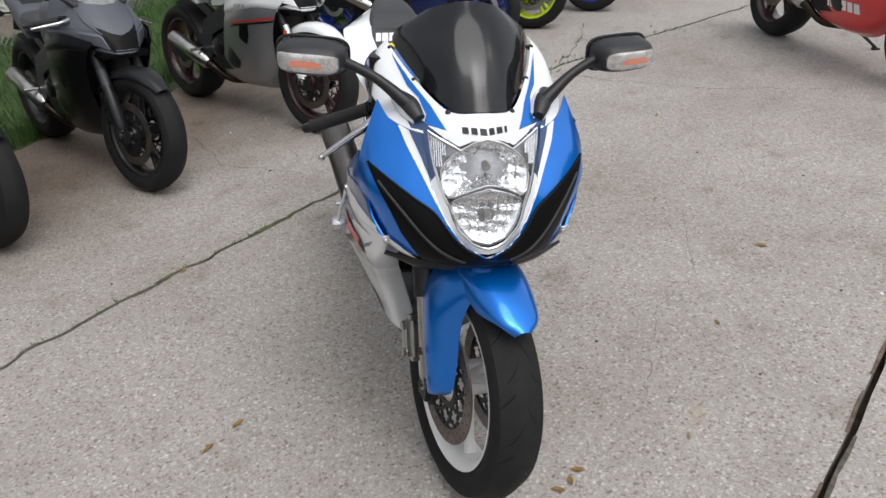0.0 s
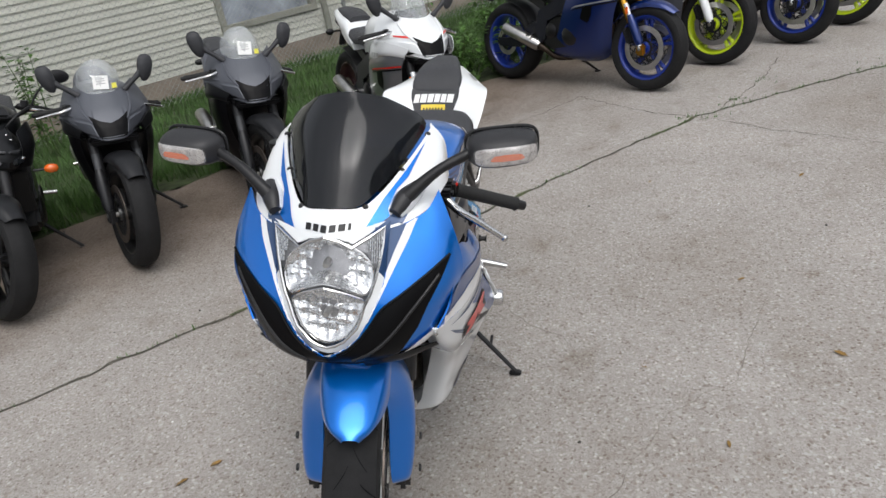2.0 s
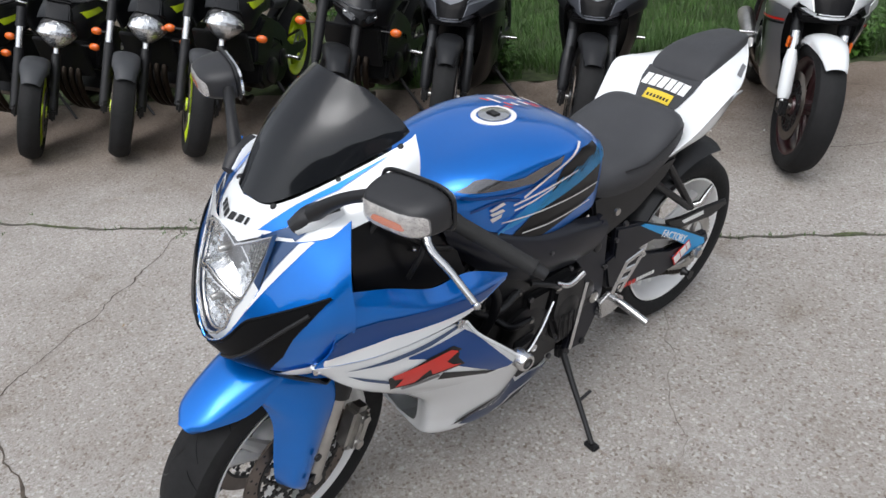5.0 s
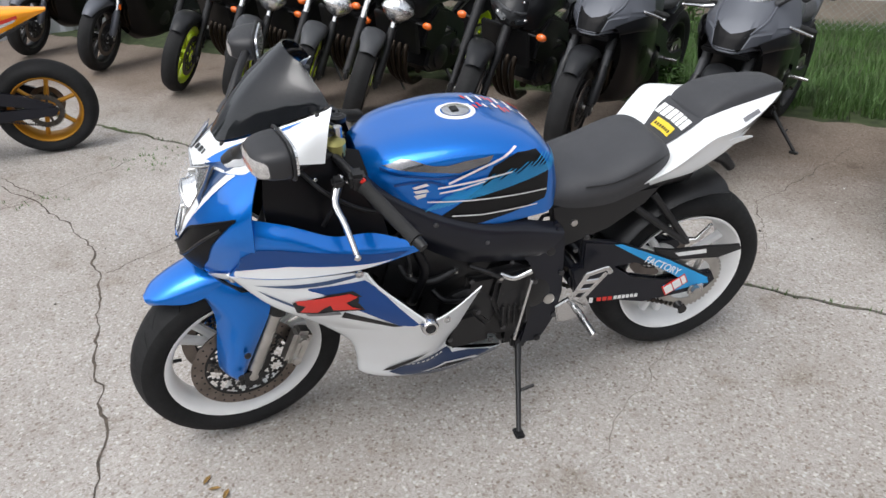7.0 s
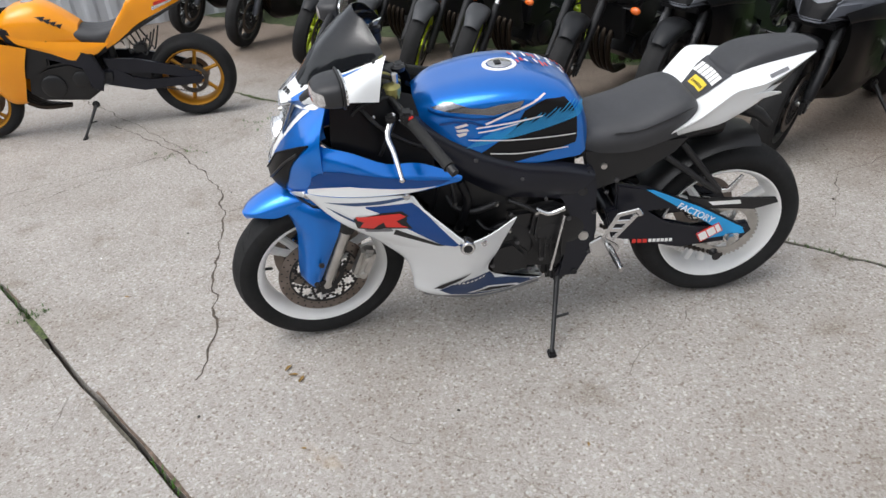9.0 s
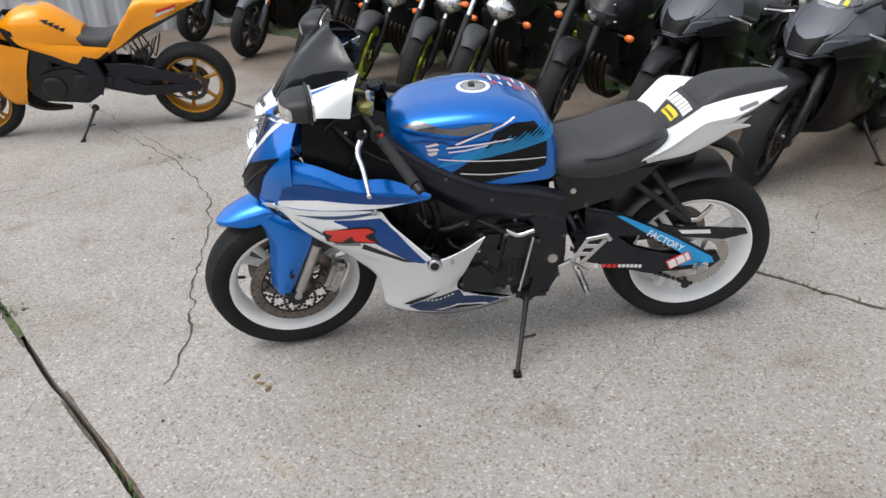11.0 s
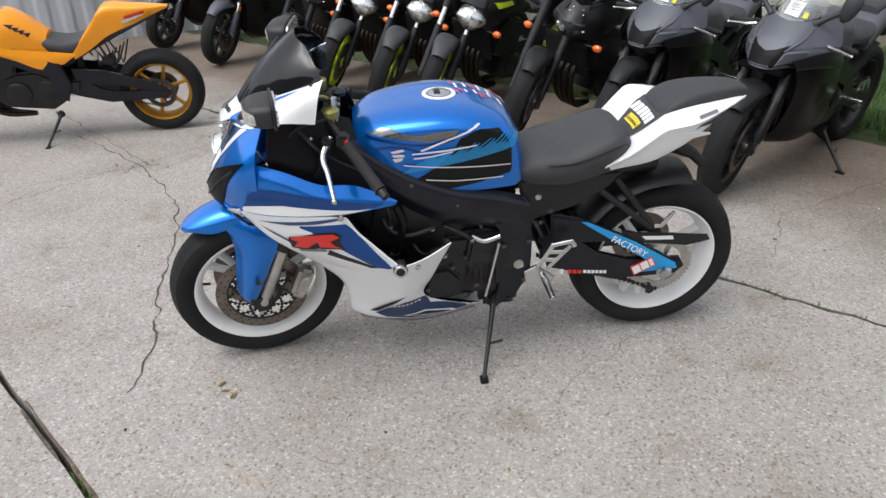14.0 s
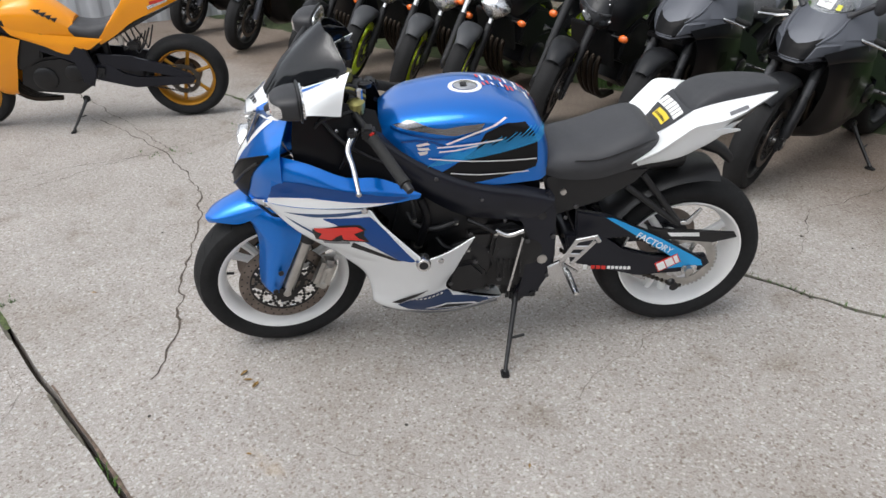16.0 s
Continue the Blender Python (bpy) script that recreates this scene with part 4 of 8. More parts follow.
def sport_bike(label, group, body, accent, lower, rims, fork_up, seat_mat=SEAT, steer=12, clear=True, tag=True, text=None, tail=None, bare=False, disc=DISC, fork_low=ALLOY):
    """A faired sport motorcycle with a pointed nose and a dark central air intake."""
    bike = new("motorcycle")
    tagged(bike, label, "motorcycle", group)
    T = steering(steer)
    wb = 1.56 if bare else 1.375
    wheel(bike, "front_wheel", 0, 0.30, 0.30, 0.12, 0.095, (rims, disc, BLACK), turn=T)
    wheel(bike, "rear_wheel", wb, 0.315, 0.315, 0.18, 0.15, (rims, disc, BLACK), discs=(-0.075,), disc_r=0.11, spokes=6 if bare else 5, split=0 if bare else 0.14)
    fork(bike, T, fork_up, fork_low, top=0.60)
    for s in (1, -1):
        caliper(bike, T, s * 0.085, BLACK)
    fen = part("front_fender", arc_fender(0, 0.30, 0.325, 0.070, -42, 58, 0.05), accent, bike, m=T)
    for s in (1, -1):
        foot = Vector((s * 0.108, -0.008, 0.30))
        bm = tube([foot + RAKE * k for k in (0.03, 0.06, 0.20, 0.25)], [0.024, 0.031, 0.031, 0.02], 14)
        part("fork_guard", bm, accent, fen, m=T)
        if fork_low is ALLOY:
            part("reflector", block((s * 0.134, 0.105, 0.56), (0.010, 0.022, 0.05), 0.004), AMBER, bike, "amber reflector", m=T)
    nose = [[(0, 0.080, 0.990), (0.072, 0.105, 0.996), (0.122, 0.175, 1.015), (0.165, 0.30, 1.030)],
            [(0, 0.010, 0.932), (0.078, 0.030, 0.942), (0.142, 0.118, 0.962), (0.202, 0.275, 0.955)],
            [(0, -0.072, 0.858), (0.084, -0.050, 0.872), (0.168, 0.058, 0.890), (0.232, 0.25, 0.882)],
            [(0, -0.110, 0.788), (0.056, -0.098, 0.788), (0.152, 0.025, 0.822), (0.225, 0.23, 0.832)],
            [(0, -0.055, 0.765), (0.046, -0.048, 0.765), (0.128, 0.068, 0.790), (0.19, 0.23, 0.792)]]
    cowl = part("nose_cowl", facet(nose), body, bike, "pointed nose cowl with raised creases", sharp=28)
    bm = drape([(-0.094, 0.902), (-0.048, 0.876), (0, 0.862), (0.048, 0.876), (0.094, 0.902), (0.070, 0.806), (0.058, 0.790), (-0.058, 0.790), (-0.070, 0.806)], cowl, "y", -1, 0.003)
    part("air_intake", bm, INTAKE, cowl, "dark central air intake")
    part("intake_mouth", block((0, -0.02, 0.772), (0.24, 0.12, 0.03), 0.008), INTAKE, cowl)
    for s in (1, -1):
        bm = drape([(s * 0.095, 0.815), (s * 0.205, 0.848), (s * 0.212, 0.836), (s * 0.12, 0.803)], cowl, "y", -1, 0.003)
        part("headlight", bm, PAINT_BLACK, cowl, "slim dark headlight")
        part("brow_crease", tube([(s * 0.085, -0.052, 0.872), (s * 0.12, 0.04, 0.925), (s * 0.124, 0.13, 0.985)], [0.004, 0.007, 0.005], 8, smooth=10), body, cowl)
    side = [[(0.135, 0.09, 0.785), (0.195, 0.22, 0.82), (0.21, 0.42, 0.80), (0.18, 0.58, 0.75)],
            [(0.165, 0.13, 0.72), (0.215, 0.26, 0.71), (0.215, 0.46, 0.67), (0.185, 0.64, 0.62)],
            [(0.15, 0.20, 0.56), (0.19, 0.32, 0.52), (0.185, 0.5, 0.47), (0.155, 0.72, 0.43)],
            [(0.08, 0.27, 0.34), (0.12, 0.38, 0.27), (0.13, 0.56, 0.235), (0.115, 0.80, 0.25)],
            [(0, 0.30, 0.26), (0.0, 0.40, 0.19), (0.0, 0.58, 0.17), (0.0, 0.82, 0.19)]]
    if bare:
        side = [[(0.135, 0.09, 0.785), (0.195, 0.20, 0.80), (0.205, 0.33, 0.77), (0.18, 0.52, 0.70)], [(0.165, 0.13, 0.70), (0.215, 0.22, 0.66), (0.215, 0.34, 0.62), (0.19, 0.47, 0.58)], [(0.15, 0.17, 0.55), (0.19, 0.24, 0.50), (0.185, 0.33, 0.46), (0.165, 0.42, 0.43)],
                [(0.08, 0.20, 0.36), (0.12, 0.25, 0.32), (0.13, 0.31, 0.30), (0.12, 0.37, 0.30)], [(0, 0.22, 0.30), (0, 0.27, 0.26), (0, 0.31, 0.25), (0, 0.35, 0.25)]]
    fair = part("side_fairing", loft(side, 20, 14, True, -0.003), body if bare else lower, bike, "full side fairing")
    for s in (() if bare else (1, -1)):
        shelf = [[(s * 0.15, 0.06, 0.80), (s * 0.222, 0.24, 0.835), (s * 0.225, 0.44, 0.815), (s * 0.185, 0.60, 0.765)], [(s * 0.165, 0.10, 0.755), (s * 0.232, 0.26, 0.765), (s * 0.235, 0.46, 0.735), (s * 0.19, 0.62, 0.70)], [(s * 0.155, 0.13, 0.725), (s * 0.205, 0.27, 0.735), (s * 0.21, 0.46, 0.70), (s * 0.178, 0.63, 0.67)]]
        part("fairing_shelf", loft(shelf, 10, 14, thick=0.004), body if lower is not PAINT_BLACK else PAINT_DARK, fair, sharp=30)
        part("side_vent", drape([(0.34, 0.64), (0.43, 0.63), (0.47, 0.54), (0.40, 0.50), (0.36, 0.56)], fair, "x", s, 0.003), INTAKE, fair)
    if text:
        for s in (1, -1):
            bm = bmesh.new()
            for q in bars(0.32, 0.735, (0.03, 0.03, 0.03), 0.022, 0.008, -0.008):
                drape(q, fair, "x", s, 0.028, bm=bm)
            part("lettering", bm, PAINT_SILVER, fair)
            for k, mat in ((0.0, text), (0.018, PAINT_BLACK)):
                bm = drape([(0.15, 0.690 - k), (0.50, 0.640 - k), (0.56, 0.612 - k), (0.50, 0.628 - k), (0.15, 0.680 - k)], fair, "x", s, 0.003)
                part("stripe", bm, mat, fair)
            bm = drape([(s * 0.10, 0.905), (s * 0.17, 0.912), (s * 0.17, 0.903), (s * 0.10, 0.893)], cowl, "y", -1, 0.003)
            part("nose_stripe", bm, text, cowl)
    scr = [[(0, 0.083, 0.990), (0.062, 0.105, 0.997), (0.092, 0.165, 1.012), (0.108, 0.23, 1.022)],
           [(0, 0.128, 1.085), (0.058, 0.142, 1.085), (0.084, 0.195, 1.085), (0.098, 0.245, 1.082)],
           [(0, 0.195, 1.158), (0.03, 0.20, 1.153), (0.056, 0.22, 1.138), (0.072, 0.255, 1.118)]]
    ob = part("windscreen", loft(scr, 14, 14, True, -0.003), CLEAR if clear else SMOKE, bike, "clear windscreen" if clear else "dark smoked windscreen")
    part("dashboard", block((0, 0.26, 0.99), (0.15, 0.06, 0.08), 0.015, turn=Matrix.Rotation(radians(-35), 4, "X")), BLACK, bike)
    if tag:
        tag_paper(ob, (0.005, 0.108, 1.048), Matrix.Rotation(radians(-28), 4, "X"))
    for s in (1, -1):
        base, head = Vector((s * 0.112, 0.135, 0.990)), Vector((s * 0.222, 0.165, 1.075))
        ob = part("mirror", tube([base, base.lerp(head, 0.4), head], [0.018, 0.013, 0.017], 10, smooth=8), SHELL_GREY, bike, "dark grey mirror on a long stalk")
        bm = ball((0, 0, 0), (1, 1, 1), seg=18)
        for v in bm.verts:
            x, y, z = v.co
            v.co = (math.copysign(abs(x) ** 0.75, x) * 0.040 * (1 + 0.26 * z - 0.10 * z * z), (y * 0.030 if y < 0 else y * 0.012), math.copysign(abs(z) ** 0.85, z) * 0.072)
        mm = Matrix.Translation(head + Vector((s * 0.018, 0, 0.014))) @ Matrix.Rotation(radians(s * 14), 4, "Z") @ Matrix.Rotation(radians(s * 14), 4, "Y")
        part("mirror_shell", bm, SHELL_GREY, ob, m=mm)
        bm = lathe([(0.001, 0.0), (0.96, 0.0), (0.96, 0.1), (0.001, 0.1)], 24, axis="y")
        part("mirror_glass", bm, ALLOY, ob, m=mm @ Matrix.Translation((0, 0.0125, 0)) @ Matrix.Diagonal((0.034, 0.03, 0.060, 1)))
    if bare:
        tank_st = [(0.34, [(0, 0.88), (0.07, 0.875), (0.12, 0.84), (0.125, 0.78)]), (0.46, [(0, 0.955), (0.09, 0.945), (0.165, 0.89), (0.165, 0.74)]), (0.62, [(0, 0.975), (0.10, 0.96), (0.175, 0.87), (0.16, 0.68)]), (0.74, [(0, 0.92), (0.09, 0.90), (0.15, 0.82), (0.14, 0.65)]), (0.87, [(0, 0.80), (0.07, 0.79), (0.11, 0.74), (0.12, 0.64)])]
        seat_st = [(0.82, [(0, 0.79), (0.08, 0.785), (0.12, 0.75), (0.11, 0.70)]), (0.97, [(0, 0.755), (0.10, 0.75), (0.14, 0.715), (0.13, 0.66)]), (1.10, [(0, 0.775), (0.10, 0.77), (0.13, 0.73), (0.11, 0.66)]), (1.17, [(0, 0.83), (0.08, 0.82), (0.10, 0.79), (0.09, 0.74)])]
        tail_st = [(1.03, [(0, 0.66), (0.08, 0.665), (0.14, 0.665), (0.125, 0.62)]), (1.12, [(0, 0.75), (0.07, 0.76), (0.13, 0.775), (0.12, 0.665)]), (1.20, [(0, 0.86), (0.07, 0.865), (0.12, 0.865), (0.11, 0.715)]), (1.29, [(0, 0.975), (0.06, 0.97), (0.10, 0.935), (0.095, 0.77)]), (1.5, [(0, 0.965), (0.05, 0.96), (0.08, 0.935), (0.065, 0.85)]), (1.72, [(0, 0.945), (0.02, 0.944), (0.03, 0.94), (0.02, 0.93)])]
    else:
        tank_st = [(0.36, [(0, 0.93), (0.07, 0.925), (0.12, 0.89), (0.125, 0.83)]), (0.46, [(0, 0.985), (0.09, 0.975), (0.165, 0.92), (0.165, 0.80)]), (0.62, [(0, 1.0), (0.10, 0.985), (0.175, 0.91), (0.155, 0.74)]), (0.76, [(0, 0.965), (0.09, 0.945), (0.145, 0.86), (0.13, 0.71)]), (0.88, [(0, 0.86), (0.07, 0.845), (0.11, 0.78), (0.11, 0.70)])]
        seat_st = [(0.84, [(0, 0.84), (0.08, 0.835), (0.12, 0.80), (0.12, 0.76)]), (1.0, [(0, 0.835), (0.10, 0.83), (0.145, 0.79), (0.14, 0.75)]), (1.18, [(0, 0.865), (0.10, 0.855), (0.13, 0.82), (0.12, 0.78)])]
        tail_st = [(1.02, [(0, 0.78), (0.10, 0.775), (0.15, 0.75), (0.14, 0.70)]), (1.2, [(0, 0.90), (0.08, 0.895), (0.13, 0.86), (0.13, 0.76)]), (1.38, [(0, 0.95), (0.075, 0.945), (0.115, 0.91), (0.10, 0.84)]), (1.53, [(0, 0.975), (0.05, 0.97), (0.075, 0.945), (0.06, 0.91)]), (1.60, [(0, 0.965), (0.02, 0.96), (0.03, 0.95), (0.02, 0.94)])]
    tank = part("fuel_tank", hull(tank_st), body, bike)
    part("fuel_cap", lathe([(0.045, 0), (0.045, 0.006), (0.03, 0.009), (0.001, 0.009)], 24, (0, 0.58, tank_st[2][1][0][1] - 0.005), "z"), ALLOY, tank)
    part("seat", hull(seat_st), seat_mat, bike, "black seat")
    tl = part("tail_cowl", hull(tail_st, 30, 10), tail or body, bike, sharp=50)
    if bare:
        for s in (1, -1):
            panel = [[(s * 0.165, 0.42, 0.80), (s * 0.17, 0.60, 0.74), (s * 0.15, 0.84, 0.70), (s * 0.14, 1.06, 0.665)], [(s * 0.172, 0.46, 0.74), (s * 0.178, 0.62, 0.69), (s * 0.165, 0.84, 0.64), (s * 0.145, 1.03, 0.645)], [(s * 0.165, 0.52, 0.70), (s * 0.172, 0.66, 0.645), (s * 0.165, 0.80, 0.575), (s * 0.148, 0.96, 0.60)]]
            part("side_panel", loft(panel, 12, 16, thick=0.004), body, bike, "orange side panel")
            part("tail_lettering", drape([(1.42, 0.875), (1.56, 0.91), (1.56, 0.93), (1.42, 0.90)], tl, "x", s, 0.003), RED, tl, "red lettering band")
            part("tail_lamp", drape([(1.40, 0.845), (1.54, 0.893), (1.55, 0.908), (1.40, 0.872)], tl, "x", s, 0.004), CHROME, tl, "clear tail lamp")
            for k in range(4):
                bm = drape([(0.64 + k * 0.03, 0.90 - k * 0.022), (0.70 + k * 0.03, 0.89 - k * 0.022), (0.68 + k * 0.03, 0.865 - k * 0.022), (0.66 + k * 0.03, 0.885 - k * 0.02)], tank, "x", s, 0.003)
                part("black_decal", bm, BLACK, tank)
        rnd = random.Random(4)
        for k in range(7):
            y0 = 1.06 + 0.03 * k
            part("wire", tube([(rnd.uniform(-0.05, 0.08), y0, 0.68 + 0.02 * k), (rnd.uniform(-0.06, 0.1), y0 + 0.06, 0.58), (rnd.uniform(-0.05, 0.1), y0 + 0.10, 0.52 + rnd.uniform(0, 0.06)), (0.03, y0 + 0.16, 0.60 + 0.02 * k)], 0.006, 8, smooth=14), BLACK, bike)
        part("regulator", block((0.04, 1.24, 0.58), (0.08, 0.09, 0.06), 0.01), BLACK, bike)
        part("regulator_clip", block((0.06, 1.16, 0.63), (0.04, 0.03, 0.07), 0.006), STEEL, bike)
        part("shock", lathe([(0.03, 0), (0.035, 0.03), (0.03, 0.2), (0.02, 0.22)], 14, (0.0, 1.02, 0.42), "z"), BLACK, bike)
    else:
        part("pillion_pad", hull([(1.18, [(0, 0.93), (0.06, 0.925), (0.08, 0.9), (0.08, 0.87)]), (1.32, [(0, 0.975), (0.07, 0.965), (0.085, 0.94), (0.08, 0.9)]), (1.48, [(0, 0.985), (0.05, 0.98), (0.06, 0.96), (0.05, 0.94)])], 12, 6), seat_mat, tl)
        part("tail_light", block((0, 1.60, 0.93), (0.05, 0.03, 0.02), 0.006), RED, tl)
        bm = tube([(0, 1.48, 0.88), (0, 1.58, 0.80), (0, 1.64, 0.68)], [0.03, 0.022, 0.03], 8, smooth=8)
        hang = part("plate_hanger", bm, BLACK, bike)
        for s in (1, -1):
            indicator(hang, (s * 0.02, 1.60, 0.79), s, BLACK)
    for s in (1, -1):
        bm = plate([(0.36, 0.86), (0.46, 0.83), (0.80, 0.66), (0.93, 0.60), (0.97, 0.45), (0.92, 0.32), (0.85, 0.36), (0.84, 0.52), (0.62, 0.60), (0.40, 0.74)], s * 0.15 - 0.014, s * 0.15 + 0.014, 0.008)
        part("frame_spar", bm, FRAME, bike)
        sub = [(0.92, 0.62), (1.25, 0.74), (1.62, 0.90), (1.62, 0.885), (1.2, 0.69), (0.93, 0.55)] if bare else [(0.92, 0.66), (1.25, 0.80), (1.5, 0.90), (1.5, 0.87), (1.2, 0.73), (0.93, 0.58)]
        part("subframe", plate(sub, s * 0.075 - 0.012, s * 0.075 + 0.012, 0.004), BLACK, bike)
        part("foot_peg", tube([(s * 0.14, 0.98, 0.40), (s * 0.245, 0.98, 0.40)], [0.012, 0.010], 10), ALLOY, bike)
        part("heel_plate", plate([(0.94, 0.46), (1.02, 0.45), (1.0, 0.38), (0.93, 0.36)], s * 0.135 - 0.004, s * 0.135 + 0.004, 0.002), BLACK, bike)
    engine(bike)
    radiator(bike)
    arm = swingarm(bike, wb, FRAME)
    chain_drive(bike, wb, mat=CHAIN if bare else STEEL)
    if bare:
        for s in (1, -1):
            part("arm_brace", plate([(0.98, 0.55), (1.2, 0.52), (1.45, 0.44), (1.62, 0.36), (1.55, 0.33), (1.3, 0.40), (1.0, 0.44)], s * 0.105 - 0.012, s * 0.105 + 0.012, 0.005), FRAME, arm)
    else:
        part("rear_hugger", loft([[(-0.1, wb - 0.33 * math.cos(t), 0.315 + 0.33 * math.sin(t)), (0, wb - 0.35 * math.cos(t), 0.315 + 0.35 * math.sin(t)), (0.1, wb - 0.33 * math.cos(t), 0.315 + 0.33 * math.sin(t))] for t in (0.2, 0.6, 1.0, 1.5)], 12, 8, thick=0.003), BLACK, bike)
        muffler(bike, (-0.15, 0.93, 0.30), (-0.20, 1.27, 0.46), 0.05)
    handlebar(bike, T, 0.27, 0.90, half=0.33, lever=ALLOY)
    kickstand(bike)
    if not bare:
        settle(bike, Matrix.Translation((0, 0.13, -0.095)))
    return bike


FRONT = ("nose_cowl", "air_intake", "intake_mouth", "headlight", "brow_crease", "windscreen", "paper_tag", "print_line", "sticker", "mirror", "mirror_shell", "mirror_glass", "dashboard", "nose_stripe")
ROLLING = ("front_wheel", "rear_wheel", "tyre", "spoke", "brake_disc", "disc_carrier", "fork_leg", "axle_clamp", "front_axle", "brake_caliper", "front_fender", "fork_guard", "reflector", "kickstand", "swingarm", "rear_sprocket", "chain", "rear_hugger")


def settle(bike, shift):
    """Sets the nose of a compact model back and down, and its body a little lower."""
    low = Matrix.Translation((0, 0, 0.3)) @ Matrix.Diagonal((0.96, 1, 0.9, 1)) @ Matrix.Translation((0, 0, -0.3))
    for ob in bike.children_recursive:
        kind = ob.name.split(".")[0]
        if kind in FRONT:
            ob.data.transform(shift)
        elif kind not in ROLLING:
            ob.data.transform(low)


EYE = material("dark tinted lamp lens", (0.02, 0.022, 0.025), 0.08, coat=1.0)


def naked_bike(label, group, rims, steer=30, slim=False, accent=None, tag=True):
    """An unfaired street motorcycle with a wide bar, round-shouldered tank and exposed engine."""
    bike = new("motorcycle")
    tagged(bike, label, "motorcycle", group)
    T = steering(steer)
    wb = 1.40
    accent = accent or PAINT_DARK
    back = Matrix.Translation((0, 0.22 if slim else 0.17, -0.05 if slim else -0.07))
    D = back @ T @ Matrix.Translation((0, -0.01, -0.085))
    B = back @ T @ Matrix.Translation((0, -0.06, -0.06))
    wheel(bike, "front_wheel", 0, 0.30, 0.30, 0.12, 0.095, (rims, DISC, BLACK), spokes=5, turn=T)
    wheel(bike, "rear_wheel", wb, 0.315, 0.315, 0.18, 0.15, (rims, DISC, BLACK), spokes=5, discs=(-0.075,), disc_r=0.11)
    fork(bike, T, BLACK, ALLOY if not slim else BLACK, slider_r=0.027, gap=0.10, top=0.60, inverted=slim)
    for s in (1, -1):
        caliper(bike, T, s * 0.085, BLACK)
    part("front_fender", arc_fender(0, 0.30, 0.325, 0.075, -38, 50, 0.06), FENDER_GREY if not slim else PAINT_DARK, bike, "dark front fender", m=T)
    if slim:
        head = facet([[(0, 0.06, 1.01), (0.05, 0.08, 1.03), (0.115, 0.15, 0.985)], [(0, -0.03, 0.935), (0.06, 0.0, 0.955), (0.145, 0.10, 0.935)], [(0, -0.06, 0.885), (0.07, -0.03, 0.90), (0.15, 0.08, 0.905)], [(0, -0.05, 0.845), (0.06, -0.015, 0.84), (0.12, 0.07, 0.86)], [(0, 0.02, 0.81), (0.04, 0.04, 0.81), (0.06, 0.09, 0.82)]], 0.007)
        lamp = part("headlight_cowl", head, PAINT_DARK, bike, "dark angular headlight cowl", m=D)
        for s in (1, -1):
            bm = block((0, 0, 0), (0.085, 0.03, 0.036), 0.01)
            at = D @ Matrix.Translation((s * 0.062, -0.028, 0.885)) @ Matrix.Rotation(radians(-22 * s), 4, "Y") @ Matrix.Rotation(radians(32 * s), 4, "Z")
            # a chrome ball added for the small highlight on the dark lens
            part("position_lamp", ball((s * 0.022, -0.016, 0.002), (0.012, 0.005, 0.007), seg=12), CHROME, lamp, "small bright glint added on the dark lamp lens", m=at)
            # a black plate set on the mask; its colour gives an opening's dark
            a, b, c, d = [Vector((s * x, y, z)) for x, y, z in ((0.05, 0.08, 1.03), (0.115, 0.15, 0.985), (0.145, 0.10, 0.935), (0.06, 0.0, 0.955))]
            quad = [a.lerp(b, u).lerp(d.lerp(c, u), v) for u, v in ((0.14, 0.22), (0.80, 0.20), (0.84, 0.66), (0.12, 0.80))]
            bm = bmesh.new()
            deep = [[bm.verts.new(q + Vector((0, -k, k))) for q in quad] for k in (0.004, -0.006)]
            bm.faces.new(deep[0])
            bm.faces.new(deep[1][::-1])
            for k in range(4):
                bm.faces.new((deep[0][k], deep[1][k], deep[1][(k + 1) % 4], deep[0][(k + 1) % 4]))
            bmesh.ops.recalc_face_normals(bm, faces=bm.faces[:])
            part("mask_opening", bm, INTAKE, lamp, "black plate for the dark of an opening in the mask", m=D)
            for k in (0.30, 0.62):
                q = Vector((s * 0.012, 0.06, 1.01)).lerp(Vector((s * 0.05, -0.015, 0.945)), k)
                part("mask_screw", ball(q + Vector((s * 0.008, -0.012, 0.012)), (0.0065, 0.005, 0.0065), seg=10), ALLOY, lamp, "bright screw", m=D)
            rib = [(s * 0.008, -0.056, 0.93), (s * 0.06, -0.018, 0.925), (s * 0.142, 0.092, 0.935)]
            part("brow_crease", tube(rib, [0.006, 0.009, 0.005], 8, smooth=10), FENDER_GREY, lamp, m=D)
            bm = tube([(s * 0.235, 0.235, 1.10), (s * 0.17, 0.17, 1.10), (s * 0.07, 0.13, 1.03), (s * 0.05, 0.18, 0.95)], 0.006, 8, smooth=14)
            part("control_cable", bm, BLACK, bike, m=B)
            part("fluid_reservoir", lathe([(0.018, 0), (0.020, 0.02), (0.020, 0.034), (0.001, 0.036)], 14, (s * 0.19, 0.235, 1.10), "z"), BLACK, bike, m=B)
            bm = block((0, 0, 0), (0.085, 0.03, 0.036), 0.01)
            part("headlight", bm, EYE, lamp, "slim dark headlight", m=D @ Matrix.Translation((s * 0.062, -0.028, 0.885)) @ Matrix.Rotation(radians(-22 * s), 4, "Y") @ Matrix.Rotation(radians(32 * s), 4, "Z"))
    else:
        bm = ball((0, 0, 0), (1, 1, 1), seg=22)
        for v in bm.verts:
            x, y, z = v.co
            v.co = (x * (0.105 if z > 0 else 0.105 * (1 + 0.5 * z)), (y * 0.05 if y < 0 else y * 0.09), z * 0.098)
